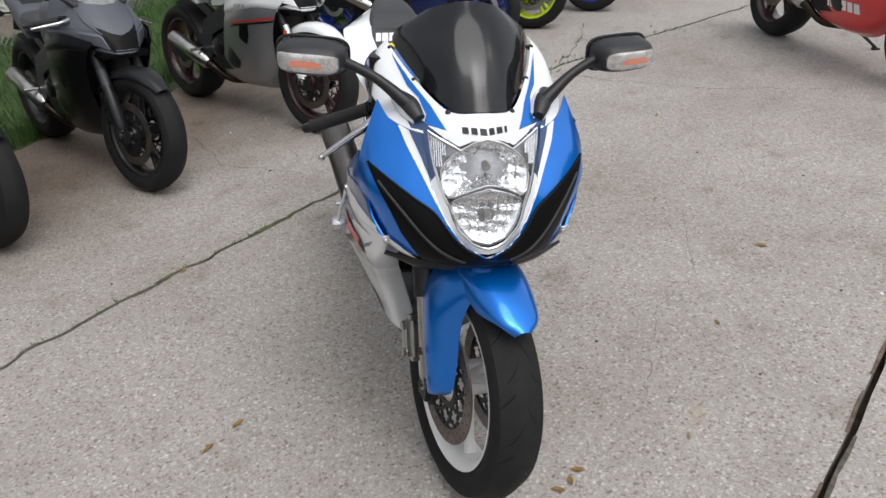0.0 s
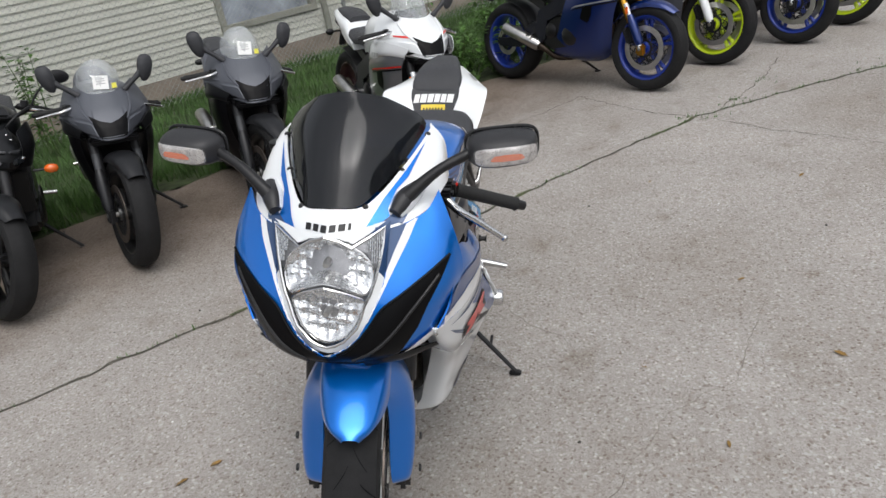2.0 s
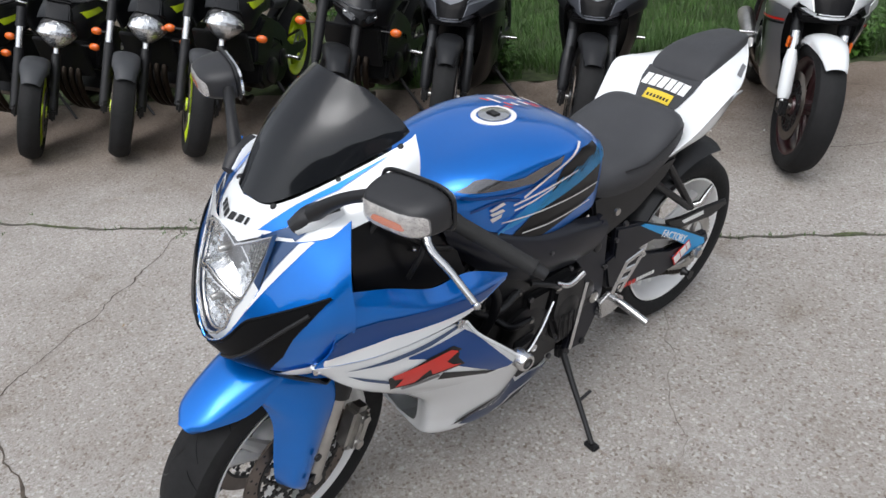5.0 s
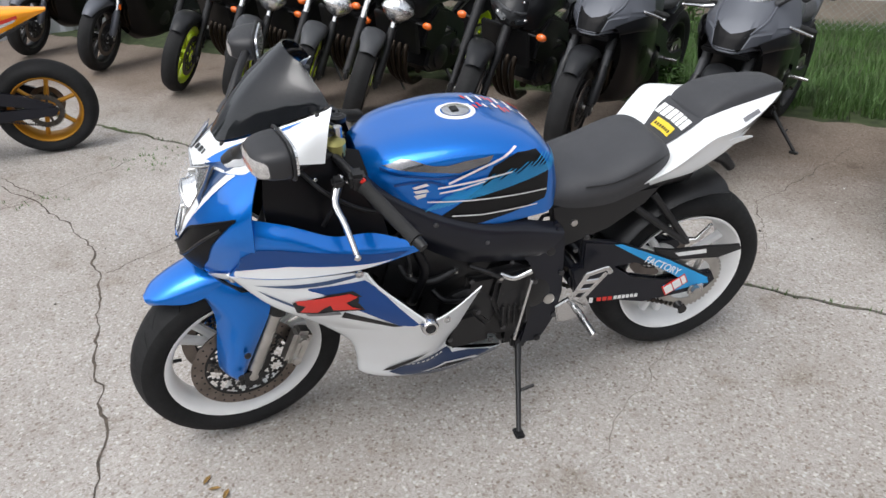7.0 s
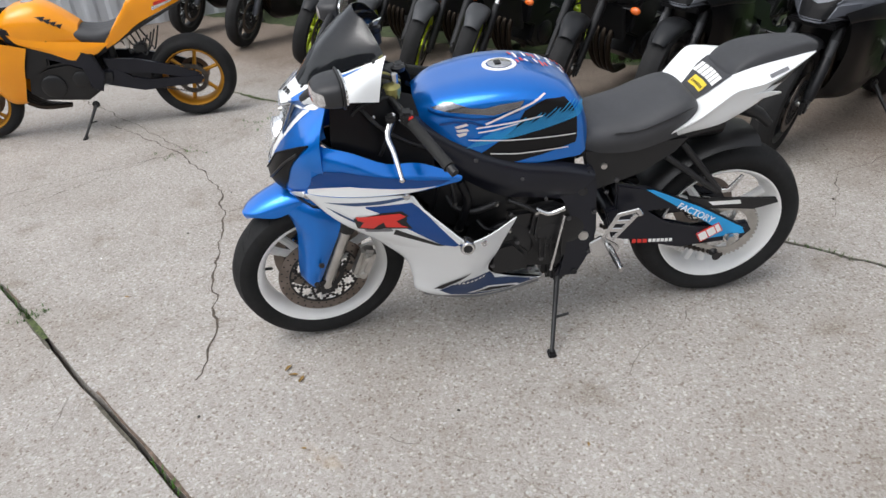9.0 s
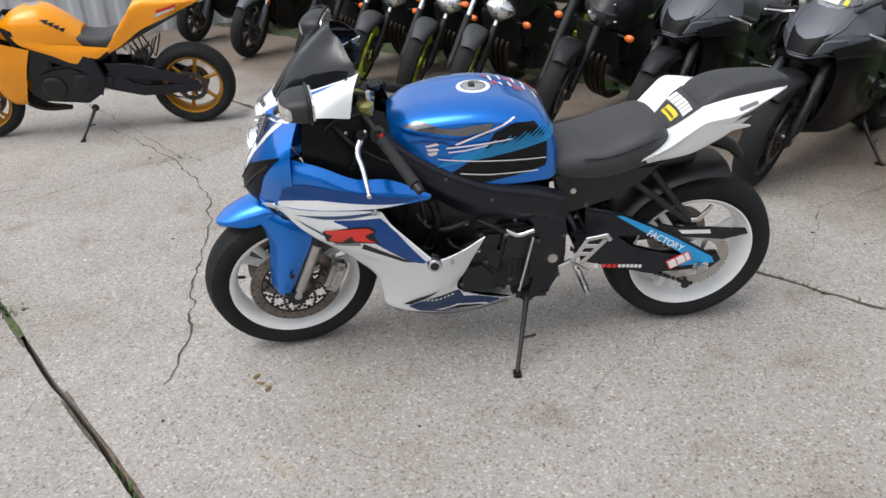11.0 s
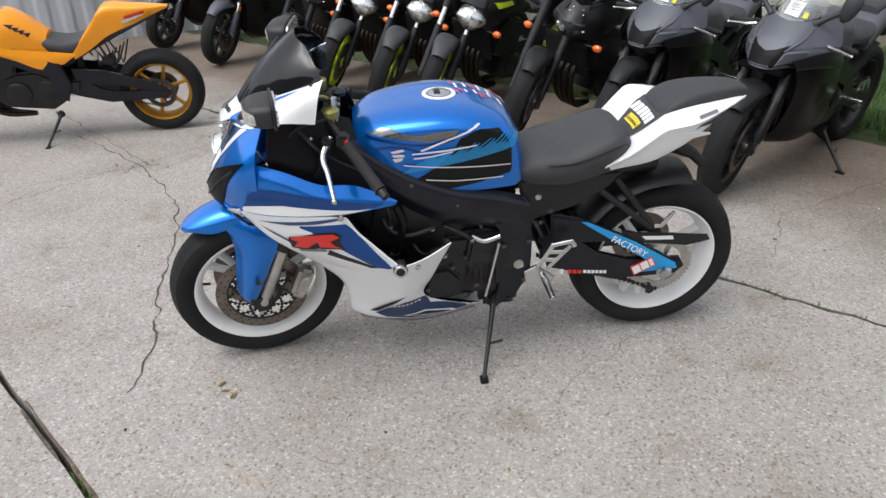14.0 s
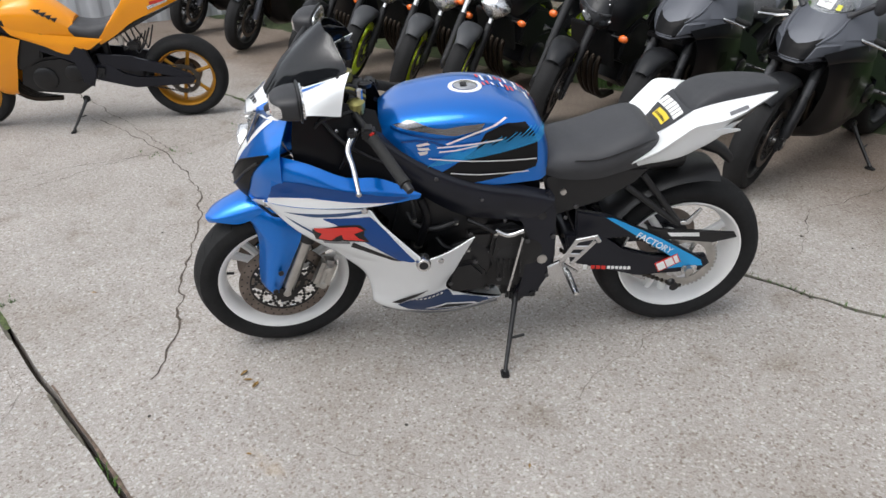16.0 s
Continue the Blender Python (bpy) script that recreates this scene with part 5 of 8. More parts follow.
        lamp = part("headlight", bm, BLACK, bike, "clear headlight in a black shell", m=D @ Matrix.Translation((0, 0.055, 0.90)))
        bm = ball((0, 0, 0), (1, 1, 1), seg=22)
        for v in bm.verts:
            x, y, z = v.co
            v.co = (x * (0.112 if z > 0 else 0.112 * (1 + 0.40 * z)), min(y, 0.1) * 0.070, z * (0.070 if z > 0 else 0.092) - 0.014 * (z > 0) * abs(x) + 0.003 * math.sin(x * 22))
        part("lens", bm, CHROME, lamp, "fluted bright headlight", m=D @ Matrix.Translation((0, 0.012, 0.905)), flat=True)
        bm = facet([[(0, 0.015, 0.985), (0.06, 0.028, 0.985), (0.112, 0.080, 0.955)], [(0, 0.05, 1.03), (0.06, 0.06, 1.04), (0.105, 0.11, 0.99)], [(0, 0.11, 1.09), (0.045, 0.115, 1.10), (0.085, 0.15, 1.04)]], 0.006)
        part("fly_screen", bm, PAINT_DARK, lamp, m=D)
    part("instrument_panel", block((0, 0.16, 1.07), (0.15, 0.04, 0.08), 0.012, turn=Matrix.Rotation(radians(-55), 4, "X")), BLACK, bike, m=B)
    if tag:
        part("hang_tag", block((0.02, 0.14, 1.10), (0.06, 0.002, 0.035), 0, turn=Matrix.Rotation(radians(-30), 4, "X")), TAG_YELLOW, bike, "yellow hang tag", m=B)
    bar = tube([(-0.40, 0.33, 1.06), (-0.25, 0.27, 1.09), (-0.10, 0.22, 1.04), (0.10, 0.22, 1.04), (0.25, 0.27, 1.09), (0.40, 0.33, 1.06)], 0.012, 10, smooth=24)
    hb = part("handlebar", bar, BLACK, bike, "wide black handlebar", m=B)
    for s in (1, -1):
        part("grip", tube([(s * 0.27, 0.277, 1.089), (s * 0.40, 0.33, 1.06)], 0.0175, 12), GRIP, hb, m=B)
        part("switch_block", block((s * 0.235, 0.265, 1.09), (0.045, 0.04, 0.04), 0.008), BLACK, hb, m=B)
        part("lever", tube([(s * 0.21, 0.225, 1.09), (s * 0.27, 0.215, 1.085), (s * 0.38, 0.265, 1.06)], [0.008, 0.007, 0.005], 8, smooth=8), ALLOY, hb, "bright alloy lever", m=B)
        mi = part("mirror", tube([(s * 0.23, 0.25, 1.10), (s * 0.26, 0.24, 1.18), (s * 0.33, 0.25, 1.25)], 0.006, 8, smooth=8), BLACK, bike, "round-cornered mirror on a thin stalk", m=B)
        part("mirror_shell", ball((s * 0.37, 0.245, 1.265), (0.06, 0.018, 0.036), seg=16), BLACK, mi, m=B)
        indicator(bike, (s * 0.20, 0.26, 0.66), s)
        indicator(bike, (s * 0.05, 1.52, 0.80), s, BLACK)
    tank = part("fuel_tank", hull([(0.30, [(0, 0.95), (0.07, 0.94), (0.11, 0.90), (0.10, 0.84)]), (0.42, [(0, 1.02), (0.10, 1.005), (0.165, 0.94), (0.14, 0.80)]), (0.58, [(0, 1.02), (0.11, 1.005), (0.175, 0.92), (0.13, 0.77)]), (0.72, [(0, 0.95), (0.09, 0.935), (0.13, 0.87), (0.11, 0.76)]), (0.82, [(0, 0.85), (0.06, 0.845), (0.09, 0.81), (0.09, 0.76)])]), PAINT_DARK, bike, "dark fuel tank")
    for s in (1, -1):
        cover = loft([[(s * 0.14, 0.20, 0.92), (s * 0.18, 0.30, 0.95), (s * 0.185, 0.45, 0.93)], [(s * 0.15, 0.18, 0.84), (s * 0.20, 0.30, 0.84), (s * 0.19, 0.50, 0.83)], [(s * 0.13, 0.20, 0.74), (s * 0.17, 0.31, 0.73), (s * 0.15, 0.46, 0.77)]], 10, 10, thick=0.004)
        if slim:
            cover.transform(Matrix.Translation((s * 0.03, -0.02, 0)))
        cv = part("tank_cover", cover, accent, bike)
        if rims is LIME:
            part("lime_flash", drape([(0.25, 0.90), (0.43, 0.90), (0.46, 0.87), (0.28, 0.86)], cv, "x", s, 0.003), LIME, cv)
        plt = plate([(0.36, 0.84), (0.50, 0.79), (0.80, 0.66), (0.93, 0.58), (0.96, 0.42), (0.88, 0.36), (0.84, 0.54), (0.60, 0.64), (0.40, 0.74)], s * 0.135 - 0.012, s * 0.135 + 0.012, 0.008)
        part("frame_spar", plt, FRAME, bike)
        part("subframe", tube([(s * 0.10, 0.86, 0.66), (s * 0.09, 1.2, 0.78), (s * 0.06, 1.5, 0.85)], 0.014, 8), BLACK, bike)
        part("foot_peg", tube([(s * 0.14, 0.93, 0.37), (s * 0.25, 0.94, 0.36)], 0.012, 10), ALLOY, bike)
    part("seat", hull([(0.78, [(0, 0.83), (0.09, 0.825), (0.13, 0.79), (0.12, 0.75)]), (0.95, [(0, 0.82), (0.11, 0.815), (0.15, 0.78), (0.13, 0.73)]), (1.10, [(0, 0.85), (0.10, 0.845), (0.13, 0.81), (0.11, 0.76)]), (1.20, [(0, 0.91), (0.09, 0.905), (0.115, 0.87), (0.10, 0.81)]), (1.48, [(0, 0.94), (0.07, 0.935), (0.09, 0.905), (0.07, 0.86)])], 24, 8), SEAT, bike, "stepped black seat")
    part("tail_cowl", hull([(1.10, [(0, 0.78), (0.08, 0.78), (0.12, 0.765), (0.10, 0.72)]), (1.35, [(0, 0.87), (0.08, 0.87), (0.11, 0.85), (0.08, 0.79)]), (1.58, [(0, 0.93), (0.04, 0.93), (0.05, 0.91), (0.03, 0.88)])], 14, 6), PAINT_DARK, bike)
    part("tail_lamp", block((0, 1.57, 0.90), (0.06, 0.03, 0.03), 0.008), RED, bike, "red tail lamp")
    part("plate_hanger", tube([(0, 1.45, 0.84), (0, 1.56, 0.74), (0, 1.63, 0.60)], [0.035, 0.025, 0.02], 8, smooth=8), BLACK, bike)
    engine(bike, 0.16)
    radiator(bike)
    swingarm(bike, wb, FRAME)
    chain_drive(bike, wb)
    muffler(bike, (-0.12, 0.80, 0.22), (-0.16, 1.16, 0.30), 0.055, ENGINE)
    kickstand(bike)
    low = Matrix.Translation((0, 0.08, -0.06))
    for ob in bike.children_recursive:
        if ob.name.split(".")[0] in ("fuel_tank", "tank_cover", "lime_flash", "frame_spar", "subframe", "seat", "tail_cowl", "tail_lamp", "plate_hanger", "engine", "engine_cover", "header_pipe", "radiator", "radiator_core"):
            ob.data.transform(low)
    return bike


# ---- the blue and white sport motorcycle in the middle of the yard ----
def flip(poly, s):
    return [(s * x, z) for x, z in poly]


def headlight(bike):
    skin = [[(0, -0.052, 0.944), (0.03, -0.046, 0.944), (0.075, -0.026, 0.949), (0.129, 0.000, 0.960)],
            [(0, -0.090, 0.885), (0.035, -0.084, 0.884), (0.08, -0.064, 0.882), (0.120, -0.035, 0.884)],
            [(0, -0.117, 0.825), (0.03, -0.113, 0.824), (0.07, -0.095, 0.822), (0.112, -0.064, 0.82)],
            [(0, -0.130, 0.765), (0.02, -0.128, 0.765), (0.045, -0.119, 0.764), (0.085, -0.096, 0.76)],
            [(0, -0.124, 0.708), (0.01, -0.123, 0.708), (0.03, -0.118, 0.71), (0.06, -0.100, 0.714)]]
    lamp = part("headlight", loft([[(x * 0.96, y + 0.045, z) for x, y, z in r] for r in skin], 24, 20, True), LAMP_BACK, bike, "twin stacked headlight with fluted reflectors", sharp=60)
    half = [(0.0, 0.939), (0.03, 0.931), (0.055, 0.917), (0.09, 0.932), (0.117, 0.946), (0.114, 0.915), (0.109, 0.885), (0.101, 0.852), (0.092, 0.826), (0.081, 0.806), (0.073, 0.780), (0.064, 0.760), (0.036, 0.733), (0.018, 0.725), (0.0, 0.721)]
    ring = half + [(-x, z) for x, z in half[-2:0:-1]]
    base = part("lens", loft(skin, 24, 20, True), LENS, lamp)
    part("lens", drape(ring, base, "y", -1, 0.0, step=0.008), LENS, lamp, "clear curved lens", sharp=60)
    tree = BVHTree.FromPolygons([v.co for v in base.data.vertices], [q.vertices for q in base.data.polygons])

    def on_skin(x, z, back=0.0):
        hit = tree.ray_cast(Vector((x, -1, z)), Vector((0, 1, 0)))[0]
        return (x, (hit.y if hit else 0.0) + back, z)

    for s in (1, -1):
        inner = [(0.105, 0.866), (0.101, 0.852), (0.092, 0.826), (0.081, 0.806), (0.073, 0.780), (0.064, 0.760), (0.036, 0.733), (0.018, 0.725), (0.0, 0.721)]
        outer = [(0.0, 0.708), (0.03, 0.712), (0.059, 0.716), (0.084, 0.758), (0.098, 0.788), (0.111, 0.818), (0.116, 0.850)]
        part("lamp_surround", drape(flip(inner + outer, s), base, "y", -1, 0.0005, step=0.006), PAINT_WHITE, lamp, "white edge beside the lens")
        navy = [(0.117, 0.946), (0.114, 0.915), (0.109, 0.885), (0.105, 0.866), (0.116, 0.850), (0.120, 0.884), (0.125, 0.92), (0.128, 0.957)]
        part("lamp_surround", drape(flip(navy, s), base, "y", -1, 0.0005, step=0.006), PAINT_NAVY, lamp)
    edge = [on_skin(x, z, 0.001) for x, z in ring]
    part("lens_rim", tube(edge + edge[:1], 0.0032, 6), ALLOY, lamp, "bright rim round the lens")
    upper = [(0.0, 0.934), (0.030, 0.926), (0.053, 0.915), (0.078, 0.896), (0.093, 0.872), (0.095, 0.850), (0.088, 0.829), (0.076, 0.823), (0.056, 0.833), (0.032, 0.845), (0.0, 0.854)]
    lower = [(0.0, 0.846), (0.030, 0.838), (0.055, 0.827), (0.077, 0.810), (0.072, 0.790), (0.062, 0.766), (0.050, 0.750), (0.034, 0.737), (0.0, 0.727)]
    for half_ring, cz, deep, lift in ((upper, 0.880, 0.034, 0.017), (lower, 0.785, 0.028, 0.017)):
        outline = [(x, z) for x, z in half_ring] + [(-x, z) for x, z in half_ring[-2:0:-1]]
        closed = spline(outline + outline[:1], 72)[:-1]
        bm = bmesh.new()
        nr, na = 16, len(closed)
        rows = []
        for j in range(nr + 1):
            r = j / nr
            row = []
            for x1, z1 in closed:
                x, z = x1 * r, cz + (z1 - cz) * r
                flute = 0.0034 * (abs(math.sin(x * 150)) - 0.5) + 0.0018 * (math.floor((z - cz) * 70) % 2) - 0.001 * math.sin(z * 310 + x * 60)
                row.append(bm.verts.new((x, on_skin(x, z)[1] + lift + deep * (1 - r ** 2.4) + flute * min(1, 4 * (1 - r)), z)))
            rows.append(row)
        for j in range(nr):
            for i in range(na):
                bm.faces.new((rows[j][i], rows[j][(i + 1) % na], rows[j + 1][(i + 1) % na], rows[j + 1][i]))
        bmesh.ops.remove_doubles(bm, verts=bm.verts[:], dist=0.0003)
        part("reflector", bm, CHROME, lamp, "fluted chrome reflector", flat=True)
        rim = [on_skin(x, z, lift - 0.004) for x, z in closed]
        part("reflector_rim", tube(rim + rim[:1], 0.0026, 6), ALLOY, lamp)
        yb = on_skin(0, cz)[1] + 0.022
        part("bulb", lathe([(0.003, -0.004), (0.006, -0.003), (0.008, 0.006), (0.008, 0.03)], 14, (0, yb + 0.006, cz + 0.002), "y"), STEEL, lamp)
    for s in (1, -1):
        ear = flip([(0.062, 0.919), (0.09, 0.931), (0.121, 0.9475), (0.117, 0.90), (0.110, 0.864), (0.101, 0.872), (0.088, 0.902)], s)
        part("lamp_housing", drape(ear, base, "y", -1, -0.010, step=0.006), LAMP_BACK, lamp)
        bm = bmesh.new()
        for k in range(8):
            x0 = 0.086 + k * 0.0042
            z1 = 0.924 + (x0 - 0.085) * 0.5
            z0 = 0.905 - (x0 - 0.085) * 0.2 - 0.02 * (k > 1)
            tube([on_skin(s * x0, z1, 0.002), on_skin(s * x0, z0, 0.002)], 0.0016, 6, bm=bm)
        part("side_reflector", bm, CHROME, lamp, flat=True)
    tongue = [(-0.118, 0.9565), (-0.09, 0.9385), (-0.058, 0.9235), (-0.03, 0.9355), (0, 0.9405), (0.03, 0.9355), (0.058, 0.9235), (0.09, 0.9385), (0.118, 0.9565), (0.06, 0.949), (0.0, 0.944), (-0.06, 0.949)]
    part("cowl_lip", drape(tongue, base, "y", -1, 0.001, step=0.006), PAINT_WHITE, lamp, "white cowl edge over the lens")
    bpy.data.objects.remove(base)


def tread(wheel_ob, m, R, w):
    """Slanted tread grooves, their shade laid on the tyre's crown as black strips."""
    h, bead = w / 2, 0.213
    prof = [(h * 0.86, bead + (R - bead) * 0.78), (h * 0.58, R - 0.011), (h * 0.28, R - 0.003), (0, R)]
    bm = bmesh.new()
    for i in range(26):
        for s in (1, -1):
            t0 = 2 * math.pi * (i + (0.25 if s > 0 else 0.75)) / 26
            a, b = (0.08, 0.55) if i % 2 else (0.35, 0.86)
            rows = []
            for k in range(7):
                x = (a + (b - a) * k / 6) * h
                r = float(np.interp(x, [q[0] for q in prof[::-1]], [q[1] for q in prof[::-1]])) + 0.0006
                t = t0 + (0.16 if i % 2 else 0.10) * (k / 6) ** 0.8
                wd = 0.0022 / R * (1 - 0.7 * abs(k / 6 - 0.4))
                rows.append([bm.verts.new((s * x, r * math.cos(q), r * math.sin(q))) for q in (t - wd, t + wd)])
            for (c, d), (e, f) in zip(rows, rows[1:]):
                bm.faces.new((c, d, f, e))
    part("tread_groove", bm, INTAKE, wheel_ob, "", m=m, flat=True)["kind"] = "stuff"


def hero_bike():
    bike = new("motorcycle")
    tagged(bike, "blue and white sport motorcycle with white wheels on its side stand", "motorcycle")
    wb = 1.376
    I = Matrix()
    T = steering(12) @ Matrix.Translation((0, -0.03, 0))
    # wheels and brakes
    fw = wheel(bike, "front_wheel", 0, 0.30, 0.299, 0.122, 0.10, (WHEEL_WHITE, DISC, BLACK), spokes=3, split=0.16, turn=T)
    rw = wheel(bike, "rear_wheel", wb - 0.003, 0.304, 0.303, 0.166, 0.140, (WHEEL_WHITE, DISC, BLACK), spokes=3, split=0.16, discs=(-0.08,), disc_r=0.11, turn=Matrix.Translation((-0.022, 0, 0)))
    tread(fw, T @ Matrix.Translation((0, 0, 0.30)), 0.299, 0.122)
    tread(rw, Matrix.Translation((-0.022, wb - 0.003, 0.304)), 0.303, 0.166)
    for s in (1, -1):
        bm = bmesh.new()
        for i in range(30):
            for k in range(2):
                a = 2 * math.pi * (i + 0.5 * k) / 30
                r = 0.146 if k else 0.128
                lathe([(0.0032, 0), (0.0032, 0.0008)], 8, (s * 0.0648, r * math.cos(a), 0.30 + r * math.sin(a)), bm=bm)
        ob = part("disc_hole", bm, BLACK, fw, m=T)
        ob["kind"] = "stuff"
        caliper(bike, T, s * 0.098, STEEL, y=0.135, z=0.345)
    fork(bike, T, BLACK, STEEL, slider_r=0.028, gap=0.105, top=0.62)
    part("valve_stem", tube([(0, -0.195, 0.33), (0.0, -0.165, 0.325)], 0.005, 8), BLACK, fw, m=T)
    fender = []
    for a, w in ((-37, 0.016), (-32, 0.045), (-22, 0.066), (-8, 0.076), (10, 0.08), (30, 0.076)):
        t = radians(a)
        row = []
        for u in (-1, -0.9, -0.55, 0, 0.55, 0.9, 1):
            r = 0.348 - (0.05 if abs(u) == 1 else 0.02 if abs(u) == 0.9 else 0.004 if u else 0) * (1 if a > -30 else 0.35)
            row.append((u * w, r * math.sin(t), 0.30 + r * math.cos(t)))
        fender.append(row)
    fen = part("front_fender", loft(fender, 20, 22, thick=-0.003), PAINT_BLUE, bike, "metallic blue front fender", m=T, sharp=55)
    for s in (1, -1):
        skirt = [[(s * 0.060, -0.085, 0.60), (s * 0.074, -0.068, 0.56), (s * 0.086, -0.060, 0.50), (s * 0.088, -0.074, 0.40), (s * 0.092, -0.078, 0.325), (s * 0.098, -0.060, 0.298)],
                 [(s * 0.072, -0.075, 0.60), (s * 0.098, -0.045, 0.56), (s * 0.128, -0.025, 0.50), (s * 0.134, -0.045, 0.40), (s * 0.13, -0.06, 0.325), (s * 0.126, -0.05, 0.298)],
                 [(s * 0.075, 0.0, 0.625), (s * 0.105, 0.01, 0.585), (s * 0.14, 0.012, 0.51), (s * 0.145, -0.01, 0.41), (s * 0.14, -0.03, 0.325), (s * 0.135, -0.035, 0.295)],
                 [(s * 0.075, 0.09, 0.60), (s * 0.105, 0.085, 0.565), (s * 0.132, 0.07, 0.515), (s * 0.134, 0.03, 0.43), (s * 0.13, -0.01, 0.33), (s * 0.126, -0.018, 0.298)]]
        skirt = [[(x - s * 0.012 * min(1, max(0, (0.60 - z) / 0.08)), y, z + 0.010 * (z < 0.36)) for x, y, z in row] for row in skirt]
        part("fork_guard", loft(skirt, 12, 24, thick=0.004), PAINT_BLUE, fen, "blue fork guard", m=T, sharp=60)
        for z, y in ((0.41, -0.008), (0.335, -0.035)):
            part("bolt", lathe([(0.009, 0), (0.009, s * 0.005), (0.004, s * 0.007)], 12, (s * 0.142, y, z)), BLACK, fen, m=T)
    # nose
    up = [[(0, 0.0, 0.975), (0.069, 0.027, 0.974), (0.126, 0.129, 1.016), (0.165, 0.237, 1.06), (0.166, 0.268, 1.073)],
          [(0, -0.026, 0.954), (0.085, 0.008, 0.955), (0.155, 0.098, 0.985), (0.193, 0.20, 1.025), (0.198, 0.252, 1.036)],
          [(0, -0.054, 0.931), (0.10, -0.008, 0.93), (0.182, 0.058, 0.946), (0.212, 0.15, 0.97), (0.206, 0.236, 0.962)]]
    cowl = part("nose_cowl", loft(up, 14, 26, True, -0.003), PAINT_WHITE, bike, "white nose cowl", sharp=60)
    ck = [[(0.098, -0.008, 0.931), (0.15, 0.03, 0.939), (0.187, 0.062, 0.948), (0.210, 0.098, 0.982)],
          [(0.118, -0.028, 0.88), (0.172, 0.0, 0.887), (0.222, 0.03, 0.888), (0.246, 0.066, 0.892)],
          [(0.104, -0.074, 0.81), (0.172, -0.045, 0.816), (0.235, 0.006, 0.822), (0.258, 0.06, 0.826)],
          [(0.06, -0.114, 0.737), (0.135, -0.085, 0.745), (0.208, -0.015, 0.756), (0.245, 0.055, 0.768)],
          [(0.0, -0.128, 0.698), (0.09, -0.105, 0.694), (0.172, -0.035, 0.688), (0.214, 0.035, 0.70)],
          [(0.0, -0.085, 0.664), (0.08, -0.07, 0.662), (0.15, -0.015, 0.664), (0.19, 0.04, 0.672)]]
    cheek = part("nose_cheek", loft(ck, 30, 22, True, -0.003), PAINT_BLUE, bike, "metallic blue nose cheeks", sharp=60)
    cheek_skin = BVHTree.FromPolygons([v.co for v in cheek.data.vertices], [q.vertices for q in cheek.data.polygons])

    def front(x, z):
        """How far forward the nose skin lies at x, z."""
        hit = cheek_skin.ray_cast(Vector((x, -2, z)), Vector((0, 1, 0)))[0] or cheek_skin.find_nearest(Vector((x, -0.1, z)))[0]
        return hit.y

    lip = [(-0.19, 0.04, 0.672), (-0.15, -0.017, 0.663), (-0.08, -0.072, 0.661), (0, -0.088, 0.663), (0.08, -0.072, 0.661), (0.15, -0.017, 0.663), (0.19, 0.04, 0.672)]
    part("chin_lip", tube(lip, 0.007, 8, smooth=30), PAINT_BLACK, cheek, "black chin lip")
    for s in (1, -1):
        band = flip([(0.140, 0.932), (0.176, 0.945), (0.170, 0.936), (0.160, 0.912), (0.133, 0.861), (0.111, 0.818), (0.086, 0.772), (0.064, 0.741), (0.03, 0.716), (0.0, 0.706), (0.0, 0.714), (0.04, 0.732), (0.068, 0.760), (0.088, 0.800), (0.100, 0.835), (0.112, 0.868), (0.124, 0.898)], s)
        part("white_band", drape(band, cheek, "y", -1, step=0.008), PAINT_WHITE, cheek, "white band round the headlight")
        vent = flip([(0.241, 0.868), (0.207, 0.848), (0.152, 0.816), (0.113, 0.792), (0.086, 0.757), (0.064, 0.733), (0.03, 0.710), (0.0, 0.700), (0.0, 0.668), (0.075, 0.666), (0.130, 0.671), (0.152, 0.702), (0.176, 0.735), (0.198, 0.782), (0.224, 0.828)], s)
        part("air_intake", drape(vent, cheek, "y", -1, 0.0028, step=0.008), INTAKE, cheek, "black air intake slot")
        vlip = [(x, front(x, z) - 0.003, z) for x, z in flip([(0.240, 0.868), (0.207, 0.849), (0.152, 0.817), (0.113, 0.793), (0.086, 0.758), (0.064, 0.734), (0.03, 0.711), (0.0, 0.701)], s)]
        part("intake_lip", tube(vlip, 0.003, 8, smooth=24), INTAKE, cheek)
        vane = [(x, front(x, z) - 0.004, z) for x, z in flip([(0.222, 0.838), (0.178, 0.790), (0.130, 0.738), (0.09, 0.708), (0.05, 0.690)], s)]
        part("intake_vane", tube(vane, 0.004, 8, smooth=16), BLACK, cheek)
        wing = [[(s * 0.06, -0.092, 0.668), (s * 0.13, -0.055, 0.668), (s * 0.204, 0.0, 0.664)], [(s * 0.065, -0.080, 0.652), (s * 0.135, -0.042, 0.648), (s * 0.206, 0.010, 0.652)], [(s * 0.08, -0.06, 0.642), (s * 0.14, -0.015, 0.630), (s * 0.190, 0.03, 0.640)]]
        part("chin_winglet", loft(wing, 6, 12, thick=0.004), PAINT_BLACK, cheek)
        navy = flip([(0.062, 0.9315), (0.093, 0.941), (0.126, 0.957), (0.156, 0.960), (0.150, 0.945), (0.142, 0.934), (0.118, 0.9325)], s)
        part("navy_flash", drape(navy, cowl, "y", -1), PAINT_NAVY, cowl)
        nb = flip([(0.116, 0.934), (0.152, 0.937), (0.147, 0.925), (0.132, 0.893), (0.117, 0.856), (0.104, 0.836), (0.106, 0.862), (0.112, 0.895)], s)
        part("navy_flash", drape(nb, cheek, "y", -1, 0.003, step=0.008), PAINT_NAVY, cheek)
